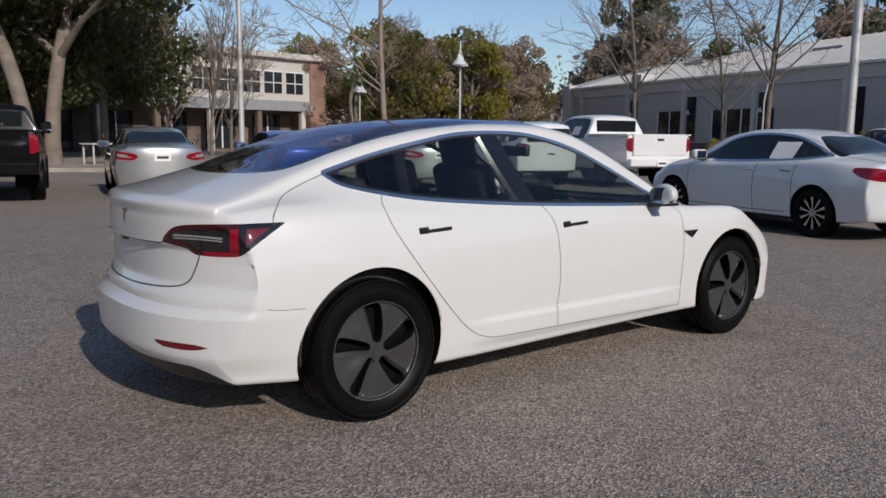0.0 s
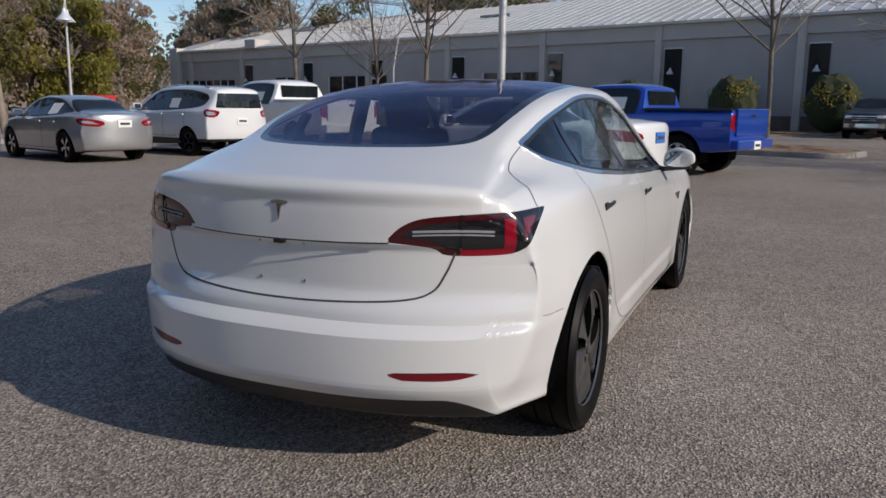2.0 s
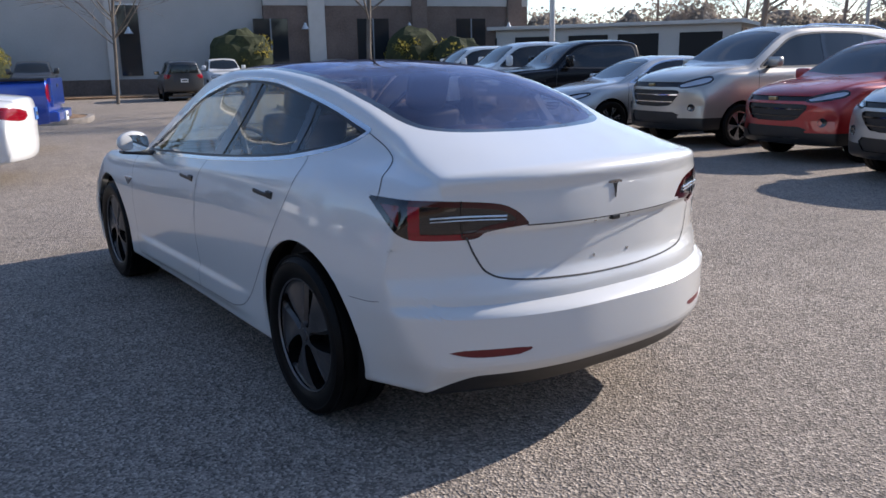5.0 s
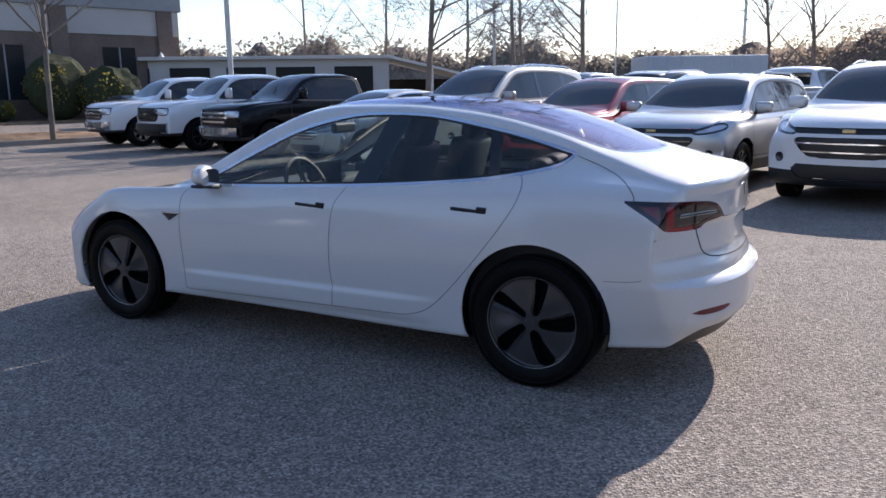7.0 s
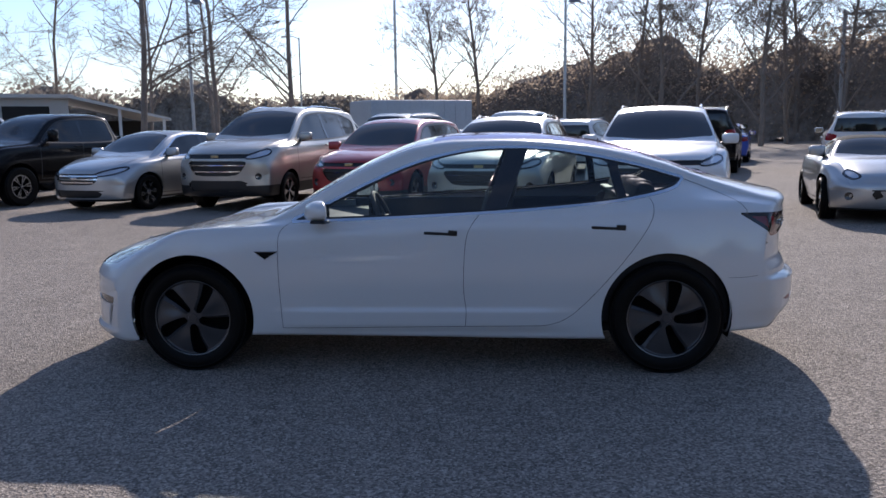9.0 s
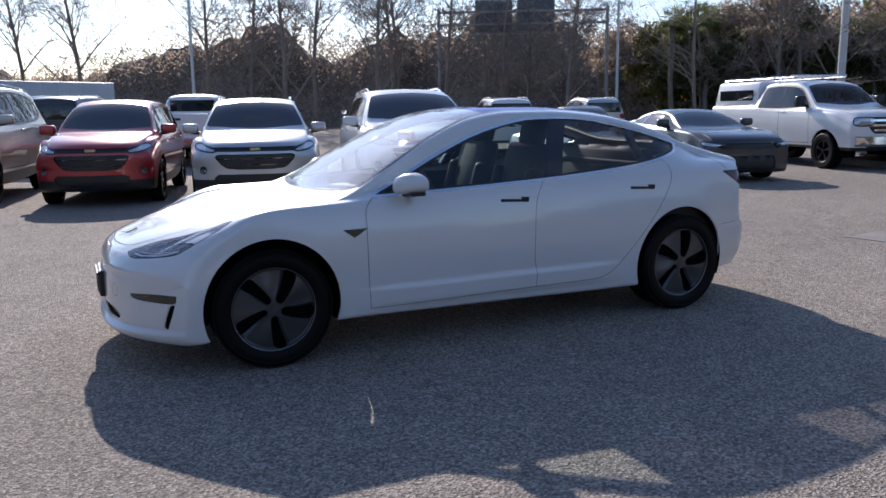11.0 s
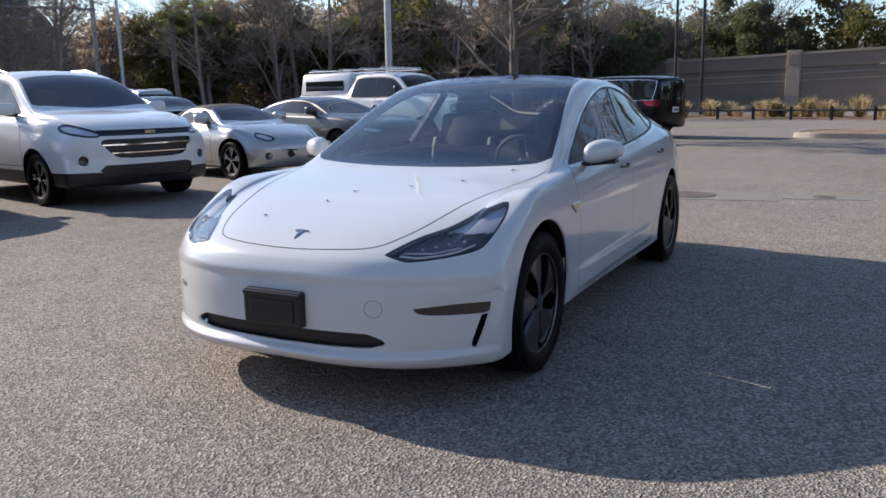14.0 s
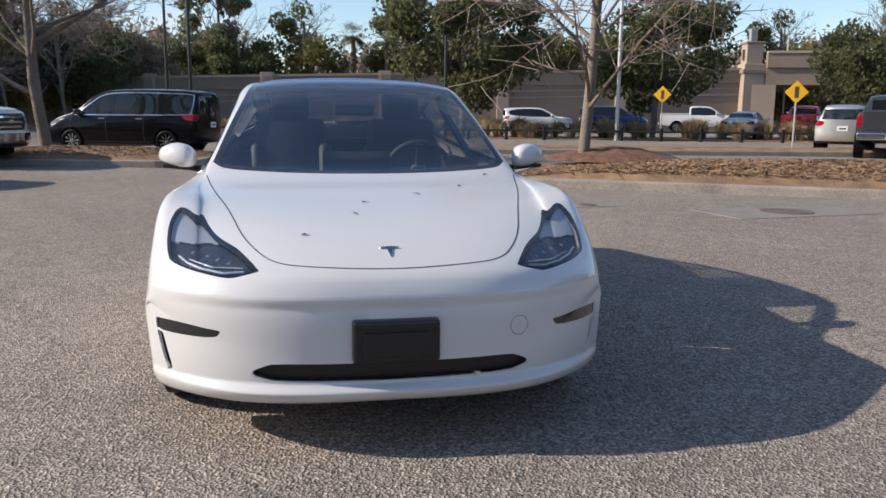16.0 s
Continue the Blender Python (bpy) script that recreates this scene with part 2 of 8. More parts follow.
def skin(name, mesh, material, parent, label="", lift=0.0, keep=None, thick=0.0):
    """A cut piece of a shell as a part, with the whole shell's smooth normals."""
    V, N, F = mesh
    if keep is not None and len(F):
        F = F[keep(V[F].mean(1))]
    if not len(F):
        return None
    used, inv = np.unique(F, return_inverse=True)
    v, n, f = V[used] + N[used] * lift, N[used], inv.reshape(-1, 3)
    if thick:
        k = len(v)
        edges = {}
        for t in f:
            for a, b in ((t[0], t[1]), (t[1], t[2]), (t[2], t[0])):
                edges[(a, b)] = 1
        rim = [(a, b) for a, b in edges if (b, a) not in edges]
        ids = sorted({i for e in rim for i in e})
        at = {i: k + j for j, i in enumerate(ids)}
        v = np.concatenate([v, v[ids] - n[ids] * thick])
        n = np.concatenate([n, n[ids]])
        f = list(map(tuple, f)) + [(b, a, at[a], at[b]) for a, b in rim]
    me = bpy.data.meshes.new(name)
    me.from_pydata(v.tolist(), [], [tuple(int(i) for i in t) for t in f])
    me.materials.append(material)
    me.polygons.foreach_set("use_smooth", [True] * len(me.polygons))
    me.normals_split_custom_set_from_vertices(n.tolist())
    ob = new(name, me)
    ob.parent = parent
    if label:
        ob["label"] = label
    return ob


def left(c):
    return c[:, 1] > 0


def right(c):
    return c[:, 1] < 0

# ---- materials ----
def material(name, color=(0.5, 0.5, 0.5), rough=0.5, metal=0.0, coat=0.0, spec=0.5):
    m = bpy.data.materials.new(name)
    m.use_nodes = True
    b = m.node_tree.nodes["Principled BSDF"]
    b.inputs["Base Color"].default_value = (*color, 1)
    b.inputs["Roughness"].default_value, b.inputs["Metallic"].default_value = rough, metal
    b.inputs["Coat Weight"].default_value, b.inputs["Coat Roughness"].default_value = coat, 0.03
    b.inputs["Specular IOR Level"].default_value = spec
    return m


def node(m, kind, **inputs):
    n = m.node_tree.nodes.new(kind)
    for k, v in inputs.items():
        n.inputs[k.replace("_", " ")].default_value = v
    return n


def link(m, a, b):
    m.node_tree.links.new(a, b)


def grain(m, amount=0.25, scales=(2.0, 40.0), bump=0.0, size=60.0, dist=0.004, colors=None, wear=0.0):
    """Two scales of uneven colour, a fine relief and uneven gloss on a material."""
    b = m.node_tree.nodes["Principled BSDF"]
    base = tuple(b.inputs["Base Color"].default_value)[:3]
    lo, hi = colors or (tuple(c * (1 - amount) for c in base), tuple(min(1, c * (1 + amount)) for c in base))
    tc = node(m, "ShaderNodeTexCoord")
    n1, n2 = node(m, "ShaderNodeTexNoise", Scale=scales[0], Detail=5.0), node(m, "ShaderNodeTexNoise", Scale=scales[1], Detail=4.0)
    for n in (n1, n2):
        link(m, tc.outputs["Object"], n.inputs["Vector"])
    add = node(m, "ShaderNodeMath")
    add.operation = "MULTIPLY_ADD"
    add.inputs[1].default_value = 0.55
    half = node(m, "ShaderNodeMath")
    half.operation = "MULTIPLY"
    half.inputs[1].default_value = 0.45
    link(m, n2.outputs["Fac"], half.inputs[0])
    link(m, n1.outputs["Fac"], add.inputs[0])
    link(m, half.outputs[0], add.inputs[2])
    r = node(m, "ShaderNodeValToRGB")
    r.color_ramp.elements[0].position, r.color_ramp.elements[0].color = 0.34, (*lo, 1)
    r.color_ramp.elements[1].position, r.color_ramp.elements[1].color = 0.66, (*hi, 1)
    link(m, add.outputs[0], r.inputs[0])
    link(m, r.outputs[0], b.inputs["Base Color"])
    if wear:
        rr = node(m, "ShaderNodeMapRange")
        rr.inputs["To Min"].default_value = b.inputs["Roughness"].default_value - wear
        rr.inputs["To Max"].default_value = b.inputs["Roughness"].default_value + wear
        link(m, n1.outputs["Fac"], rr.inputs["Value"])
        link(m, rr.outputs[0], b.inputs["Roughness"])
    if bump:
        n3 = node(m, "ShaderNodeTexNoise", Scale=size, Detail=3.0)
        link(m, tc.outputs["Object"], n3.inputs["Vector"])
        bp = node(m, "ShaderNodeBump", Strength=bump, Distance=dist)
        link(m, n3.outputs["Fac"], bp.inputs["Height"])
        link(m, bp.outputs[0], b.inputs["Normal"])
    return m


def paint(name, color, metal=0.0, rough=0.32, coat=1.0, dirt=0.06, spec=0.5, wear=0.04):
    m = material(name, color, rough, metal, coat, spec)
    return grain(m, dirt, (1.3, 300.0), 0.0, wear=wear)


def glass(name, tint, gloss_rough=0.01, ior=1.5, shine=(1, 1, 1)):
    """Thin car glass: clear tinted light through, mirror gloss by angle."""
    m = bpy.data.materials.new(name)
    m.use_nodes = True
    nt = m.node_tree
    nt.nodes.clear()
    out, mix = nt.nodes.new("ShaderNodeOutputMaterial"), nt.nodes.new("ShaderNodeMixShader")
    tr, gl = nt.nodes.new("ShaderNodeBsdfTransparent"), nt.nodes.new("ShaderNodeBsdfGlossy")
    lw, pw, fr = nt.nodes.new("ShaderNodeLayerWeight"), nt.nodes.new("ShaderNodeMath"), nt.nodes.new("ShaderNodeMath")
    pw.operation, fr.operation = "POWER", "MULTIPLY_ADD"
    f0 = 1.7 * ((ior - 1) / (ior + 1)) ** 2
    lw.inputs["Blend"].default_value, pw.inputs[1].default_value = 0.5, 4.5
    fr.inputs[1].default_value, fr.inputs[2].default_value = 1 - f0, f0
    nt.links.new(lw.outputs["Facing"], pw.inputs[0])
    nt.links.new(pw.outputs[0], fr.inputs[0])
    tr.inputs[0].default_value = (*tint, 1)
    gl.inputs["Color"].default_value, gl.inputs["Roughness"].default_value = (*shine, 1), gloss_rough
    nt.links.new(fr.outputs[0], mix.inputs[0])
    nt.links.new(tr.outputs[0], mix.inputs[1])
    nt.links.new(gl.outputs[0], mix.inputs[2])
    nt.links.new(mix.outputs[0], out.inputs[0])
    return m


def asphalt():
    """Weathered lot asphalt with light aggregate, patches and fine cracks."""
    m = material("asphalt", (0.12, 0.11, 0.1), 0.9, 0.0, 0.0, 0.2)
    b = m.node_tree.nodes["Principled BSDF"]
    tc = node(m, "ShaderNodeTexCoord")
    stones = node(m, "ShaderNodeTexVoronoi", Scale=92.0, Randomness=1.0)
    fine = node(m, "ShaderNodeTexNoise", Scale=140.0, Detail=4.0)
    wide = node(m, "ShaderNodeTexNoise", Scale=0.28, Detail=6.0)
    medium = node(m, "ShaderNodeTexNoise", Scale=3.0, Detail=5.0, Roughness=0.65)
    for n in (stones, fine, wide, medium):
        link(m, tc.outputs["Object"], n.inputs["Vector"])
    r = node(m, "ShaderNodeValToRGB")
    e = r.color_ramp.elements
    e[0].position, e[0].color = 0.0, (0.045, 0.039, 0.035, 1)
    e[1].position, e[1].color = 1.0, (0.70, 0.60, 0.50, 1)
    for p, c in ((0.35, (0.185, 0.16, 0.138)), (0.7, (0.35, 0.298, 0.25))):
        x = e.new(p)
        x.color = (*c, 1)
    sep = node(m, "ShaderNodeSeparateColor")
    link(m, stones.outputs["Color"], sep.inputs[0])
    mx = node(m, "ShaderNodeMath")
    mx.operation = "MULTIPLY_ADD"
    mx.inputs[1].default_value = 0.62
    sc = node(m, "ShaderNodeMath")
    sc.operation = "MULTIPLY"
    sc.inputs[1].default_value = 0.38
    link(m, fine.outputs["Fac"], sc.inputs[0])
    link(m, sep.outputs[0], mx.inputs[0])
    link(m, sc.outputs[0], mx.inputs[2])
    link(m, mx.outputs[0], r.inputs[0])
    tone = node(m, "ShaderNodeMath")
    tone.operation = "MULTIPLY_ADD"
    tone.inputs[1].default_value = 0.5
    hm = node(m, "ShaderNodeMath")
    hm.operation = "MULTIPLY"
    hm.inputs[1].default_value = 0.5
    link(m, medium.outputs["Fac"], hm.inputs[0])
    link(m, wide.outputs["Fac"], tone.inputs[0])
    link(m, hm.outputs[0], tone.inputs[2])
    tr = node(m, "ShaderNodeMapRange")
    tr.inputs["From Min"].default_value, tr.inputs["From Max"].default_value = 0.3, 0.7
    tr.inputs["To Min"].default_value, tr.inputs["To Max"].default_value = 0.78, 1.2
    link(m, tone.outputs[0], tr.inputs["Value"])
    mul = node(m, "ShaderNodeMix")
    mul.data_type, mul.blend_type = "RGBA", "MULTIPLY"
    mul.inputs[0].default_value = 1.0
    link(m, r.outputs[0], mul.inputs[6])
    link(m, tr.outputs[0], mul.inputs[7])
    # hairline cracks
    warp = node(m, "ShaderNodeMixRGB")
    warp.blend_type = "ADD"
    warp.inputs[0].default_value = 0.6
    link(m, tc.outputs["Object"], warp.inputs[1])
    link(m, medium.outputs["Color"], warp.inputs[2])
    crack = node(m, "ShaderNodeTexVoronoi", Scale=0.22)
    crack.feature = "DISTANCE_TO_EDGE"
    link(m, warp.outputs[0], crack.inputs["Vector"])
    cr = node(m, "ShaderNodeMapRange")
    cr.inputs["From Min"].default_value, cr.inputs["From Max"].default_value = 0.0, 0.0025
    cr.inputs["To Min"].default_value, cr.inputs["To Max"].default_value = 0.6, 1.0
    link(m, crack.outputs["Distance"], cr.inputs["Value"])
    mul2 = node(m, "ShaderNodeMix")
    mul2.data_type, mul2.blend_type = "RGBA", "MULTIPLY"
    mul2.inputs[0].default_value = 1.0
    link(m, mul.outputs[2], mul2.inputs[6])
    link(m, cr.outputs[0], mul2.inputs[7])
    link(m, mul2.outputs[2], b.inputs["Base Color"])
    bp = node(m, "ShaderNodeBump", Strength=1.0, Distance=0.007)
    link(m, stones.outputs["Distance"], bp.inputs["Height"])
    link(m, bp.outputs[0], b.inputs["Normal"])
    return m


M_ASPHALT = asphalt()
M_WHITE = paint("pearl_white_paint", (0.64, 0.64, 0.625), 0.0, 0.28, 1.0, 0.008, 0.5, 0.008)
M_PAINT = {
    "white": paint("white_paint", (0.71, 0.715, 0.71)),
    "silver": paint("silver_paint", (0.50, 0.50, 0.49), 0.75, 0.36),
    "champagne": paint("champagne_paint", (0.46, 0.43, 0.38), 0.7, 0.36),
    "black": paint("black_paint", (0.004, 0.004, 0.005), 0.0, 0.22, 0.25, 0.06, 0.12),
    "blue": paint("blue_paint", (0.012, 0.07, 0.42), 0.35, 0.3),
    "navy": paint("dark_blue_paint", (0.012, 0.03, 0.13), 0.3, 0.3),
    "red": paint("red_paint", (0.36, 0.018, 0.02), 0.3, 0.3),
    "grey": paint("grey_paint", (0.045, 0.048, 0.052), 0.4, 0.36, 0.7),
}
M_GLASS = glass("clear_car_glass", (0.78, 0.86, 0.82), 0.01, 1.42)
M_SCREENGLASS = glass("windscreen_glass", (0.84, 0.89, 0.87), 0.01, 1.8)
M_TINT = glass("tinted_car_glass", (0.70, 0.77, 0.74), 0.01, 1.42)
M_ROOF = glass("dark_roof_glass", (0.05, 0.04, 0.07), 0.01, 1.7, (0.55, 0.57, 0.8))
M_DARKGLASS = material("parked_car_glass", (0.012, 0.015, 0.016), 0.03, 0.0, 0.0, 0.6)
M_CHROME = material("satin_chrome", (0.75, 0.75, 0.76), 0.14, 1.0)
M_BLACKTRIM = grain(material("black_trim", (0.012, 0.012, 0.013), 0.4), 0.2)
M_GLOSSBLACK = material("gloss_black", (0.008, 0.008, 0.009), 0.08, 0.0, 0.6)
M_RUBBER = grain(material("tyre_rubber", (0.003, 0.003, 0.003), 0.5, 0.0, 0.0, 0.14), 0.35, (6.0, 80.0), 0.3, 120.0, 0.002)
M_RIM = grain(material("dark_wheel_cover", (0.066, 0.064, 0.066), 0.3, 0.4), 0.12, (4.0, 120.0))
M_LIP = material("rim_lip", (0.22, 0.22, 0.225), 0.3, 0.8)
M_ALLOY = grain(material("alloy", (0.55, 0.55, 0.56), 0.25, 0.9), 0.1)
M_DARKALLOY = material("dark_alloy", (0.05, 0.05, 0.052), 0.3, 0.6)
M_SEAM = material("panel_gap", (0.05, 0.05, 0.05), 0.8)
M_INTERIOR = grain(material("black_interior", (0.022, 0.022, 0.024), 0.62), 0.3, (3.0, 90.0), 0.15, 200.0, 0.001)
M_LINER = grain(material("grey_headliner", (0.42, 0.41, 0.40), 0.9), 0.08)
M_SCREEN = material("dark_screen", (0.01, 0.011, 0.013), 0.1)
M_REDLAMP = material("red_lamp", (0.24, 0.004, 0.014), 0.12, 0.0, 0.4)
M_DARKREDLAMP = material("smoked_red_lamp", (0.05, 0.004, 0.006), 0.12, 0.0, 0.4)
M_CLEARLAMP = material("clear_lamp", (0.55, 0.56, 0.58), 0.12, 0.55, 1.0)
M_SMOKELAMP = material("smoked_lamp", (0.010, 0.010, 0.012), 0.06, 0.0, 0.7)
M_AMBER = material("amber_lamp", (0.6, 0.2, 0.02), 0.15, 0.0, 1.0)
M_PAPER = grain(material("paper", (0.75, 0.75, 0.72), 0.6), 0.05)
# black arch liner; in rim openings and slots it paints the shade inside
M_WELLSHADE = material("wheel_well", (0.004, 0.004, 0.004), 0.9, 0.0, 0.0, 0.1)

# ---- ground: one sheet to the horizon, asphalt near ----
ground = part("ground", box_bm(-900, 900, -900, 900, -0.5, 0.0), M_ASPHALT, None)
tagged(ground, "weathered grey asphalt car park with light aggregate", "ground", kind="structure")

# ---- wheels ----
def tyre_mesh(radius, rim, width, n):
    """A tyre with rounded shoulders and four tread grooves."""
    h = width / 2
    p = [(rim - 0.004, -h * 0.86), (rim + 0.012, -h * 0.98), (rim + (radius - rim) * 0.5, -h * 1.04), (radius - 0.022, -h * 0.96), (radius - 0.004, -h * 0.78)]
    for g in (-0.42, -0.14, 0.14, 0.42):
        a = g * width
        p += [(radius, a - 0.006), (radius - 0.008, a - 0.004), (radius - 0.008, a + 0.004), (radius, a + 0.006)]
    p += [(radius - 0.004, h * 0.78), (radius - 0.022, h * 0.96), (radius - (radius - rim) * 0.3, h * 1.03), (radius - (radius - rim) * 0.34, h * 1.015), (rim + (radius - rim) * 0.5, h * 1.04), (rim + 0.012, h * 0.98), (rim - 0.004, h * 0.86)]
    return lathe(p, n)


def tread_blocks(radius, width, n):
    """Shoulder blocks that break up the tread's edge."""
    out = []
    for i in range(n):
        for s in (-1, 1):
            a = 2 * math.pi * (i + 0.25 * s) / n
            bm = box_bm(radius - 0.03, radius + 0.001, s * width * 0.40 - 0.012, s * width * 0.40 + 0.016, -0.008, 0.008)
            out.append(moved(([v.co.copy() for v in bm.verts], [tuple(v.index for v in f.verts) for f in bm.faces]), pose(0, 0, 0, 0, -math.degrees(a), 0)))
            bm.free()
    return merge(*out)


def disc_mesh(r0, r1, nr, nt, depth):
    """A wheel face on a polar grid: depth(r, angle) gives (how far in, whether it is an opening)."""
    vs, fs, mats = [], [], []
    rs = np.linspace(r0, r1, nr)
    for r in rs:
        for k in range(nt):
            a = 2 * math.pi * k / nt
            vs.append((r * math.cos(a), -depth(r, a)[0], r * math.sin(a)))
    for i in range(nr - 1):
        for k in range(nt):
            j = (k + 1) % nt
            fs.append((i * nt + k, (i + 1) * nt + k, (i + 1) * nt + j, i * nt + j))
            # openings and their steep walls get the black that stands for shade
            fall = [vs[q][1] for q in fs[-1]]
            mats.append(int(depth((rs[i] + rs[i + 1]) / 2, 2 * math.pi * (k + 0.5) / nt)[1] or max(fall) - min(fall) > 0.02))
    c = len(vs)
    vs.append((0, -depth(r0, 0)[0] + 0.004, 0))
    for k in range(nt):
        fs.append((c, k, (k + 1) % nt))
        mats.append(0)
    return vs, fs, mats


def aero(r, a):
    """Five broad twisted petals with deep openings between them."""
    k = 2 * math.pi / 5
    r *= 0.219 / 0.236
    s = ((a + 0.3 + 0.9 * (r - 0.13) + k / 2) % k - k / 2) * r
    hw = (0.015 + 0.155 * r) * max(0.0, 1 - (abs(r - 0.126) / 0.088) ** 14)
    dish = 0.012 * (r / 0.21) ** 2
    if hw > 0.003 and -hw < s < hw:
        t = (s + hw) / (2 * hw)
        # one side dips softly under the petal, the rest drops to a floor painted as shade
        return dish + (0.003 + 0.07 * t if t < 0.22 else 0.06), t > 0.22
    # each petal leans across its width and rolls over at the opening
    lean = 0.007 * math.sin(math.pi * s / (k * r / 2)) if r > 0.05 else 0.0
    return dish - lean * min(1.0, (r - 0.05) / 0.06) * (1 - (r / 0.222) ** 8 if r < 0.222 else 0) - 0.005 * math.exp(-((r - 0.212) / 0.005) ** 2), 0


def spokes(n, fill=0.42, twin=False, r0=0.055, r1=0.2):
    def depth(r, a):
        k = 2 * math.pi / n
        s = abs((a + k / 2) % k - k / 2) / (k / 2)
        if twin and r > 0.09:
            s = abs(s - 0.22) * 1.6
        gap = r0 < r < r1 and s > fill
        return (0.07 if gap else 0.012 - 0.05 * (r - 0.1) ** 2), gap
    return depth


def wheel_meshes(kind, radius, rim, width, fine):
    key = (kind, radius, rim, width)
    if key not in WHEELS:
        ty = bpy.data.meshes.new("tyre")
        n = 96 if fine else 40
        m = tyre_mesh(radius, rim, width, n)
        if fine:
            m = merge(m, tread_blocks(radius, width, 72))
        ty.from_pydata([tuple(v) for v in m[0]], [], m[1])
        ty.materials.append(M_RUBBER)
        face = {"aero": aero, "five": spokes(5, 0.45), "ten": spokes(10, 0.42), "twin": spokes(6, 0.3, True), "six": spokes(6, 0.5), "dark": spokes(5, 0.32)}[kind]
        v, f, mats = disc_mesh(0.03, rim - 0.002, 64 if fine else 9, 480 if fine else 120, face)
        ri = bpy.data.meshes.new("rim")
        # the barrel behind the face, its shade put into a near-black colour
        b = lathe([(rim, 0.004), (rim, -width * 0.4), (rim * 0.97, -width * 0.45), (0.02, -width * 0.45)], n)
        o = len(v)
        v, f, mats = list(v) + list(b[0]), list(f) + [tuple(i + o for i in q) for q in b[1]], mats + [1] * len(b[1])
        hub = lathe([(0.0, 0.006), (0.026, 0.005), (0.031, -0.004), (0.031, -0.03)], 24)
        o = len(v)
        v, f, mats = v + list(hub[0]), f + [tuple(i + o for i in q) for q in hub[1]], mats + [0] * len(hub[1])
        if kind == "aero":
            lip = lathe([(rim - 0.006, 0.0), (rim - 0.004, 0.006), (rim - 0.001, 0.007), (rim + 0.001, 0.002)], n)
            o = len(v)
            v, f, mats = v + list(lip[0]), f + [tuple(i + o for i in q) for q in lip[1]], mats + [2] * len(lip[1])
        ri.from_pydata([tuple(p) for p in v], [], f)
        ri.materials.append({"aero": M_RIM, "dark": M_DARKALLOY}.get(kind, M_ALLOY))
        ri.materials.append(M_WELLSHADE)
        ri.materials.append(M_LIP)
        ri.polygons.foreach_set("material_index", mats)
        for me in (ty, ri):
            me.polygons.foreach_set("use_smooth", [True] * len(me.polygons))
            me.set_sharp_from_angle(angle=radians(32))
        WHEELS[key] = (ty, ri)
    return WHEELS[key]


WHEELS = {}


def add_wheels(car, base, track, kind, radius, rim, width, fine=False, turn=(8, 51, 23, 40)):
    """Four wheels, each a part with a tyre and a rim."""
    ty, ri = wheel_meshes(kind, radius, rim, width, fine)
    for k, (x, s) in enumerate(((base / 2, 1), (base / 2, -1), (-base / 2, 1), (-base / 2, -1))):
        w = new("wheel", ty)
        w.parent = car
        w.matrix_basis = pose(x, s * track / 2, radius, 0, turn[k], 0 if s > 0 else 180)
        r = new("rim", ri)
        r.parent = w
        r.location = (0, width * 0.43, 0)

# ---- shared parts of vehicles ----
def cast(tree, p, way):
    """Where a ray meets a skin: place and outward normal."""
    hit = tree.ray_cast(Vector(p), Vector(way).normalized())
    if hit[0] is None:
        return None
    n = hit[1]
    return hit[0], (n if n.dot(Vector(way)) < 0 else -n)


def seam(name, tree, points, plane, side, width, material, parent, lift=0.0012, n=10):
    """A thin strip laid along a curve on the skin, seen square to the plane."""
    vs, fs = [], []
    pts = outline(points, n, closed=False)
    places = []
    for a, b in pts:
        p, way = {"xz": ((a, 3 * side, b), (0, -side, 0)), "yz": ((4 * side, a, b), (-side, 0, 0)), "corner": ((-4.2 + 0.7071 * a, side * (4.2 + 0.7071 * a), b), (0.7071, -0.7071 * side, 0)), "xy": ((a, b, 4), (0, 0, -1))}[plane]
        h = cast(tree, p, way)
        if h:
            places.append(h)
    for i, (p, n_) in enumerate(places):
        d = places[min(i + 1, len(places) - 1)][0] - places[max(i - 1, 0)][0]
        if d.length < 1e-6:
            continue
        s = d.normalized().cross(n_) * width / 2
        vs += [p + n_ * lift + s, p + n_ * lift - s]
    for i in range(len(vs) // 2 - 1):
        fs.append((2 * i, 2 * i + 1, 2 * i + 3, 2 * i + 2))
    if not fs:
        return None
    return smooth(part(name, (vs, fs), material, parent), 180)


def arch_cut(mesh, base, r, z, inner=0.5):
    """Opens the four wheel arches in a skin."""
    V = mesh[0]
    d = np.minimum(np.hypot(V[:, 0] - base / 2, V[:, 2] - z), np.hypot(V[:, 0] + base / 2, V[:, 2] - z)) - r
    d = np.maximum(d, inner - np.abs(V[:, 1]))
    return cut(mesh, d)[1]


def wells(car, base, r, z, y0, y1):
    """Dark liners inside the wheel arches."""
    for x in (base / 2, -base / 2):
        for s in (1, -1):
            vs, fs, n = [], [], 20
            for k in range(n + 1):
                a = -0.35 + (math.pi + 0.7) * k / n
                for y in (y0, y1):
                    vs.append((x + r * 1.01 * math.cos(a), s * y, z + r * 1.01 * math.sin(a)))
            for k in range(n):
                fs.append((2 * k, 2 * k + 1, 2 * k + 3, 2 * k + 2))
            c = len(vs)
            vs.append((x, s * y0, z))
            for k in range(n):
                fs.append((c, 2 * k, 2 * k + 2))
            part("wheel_well", (vs, fs), M_WELLSHADE, car)


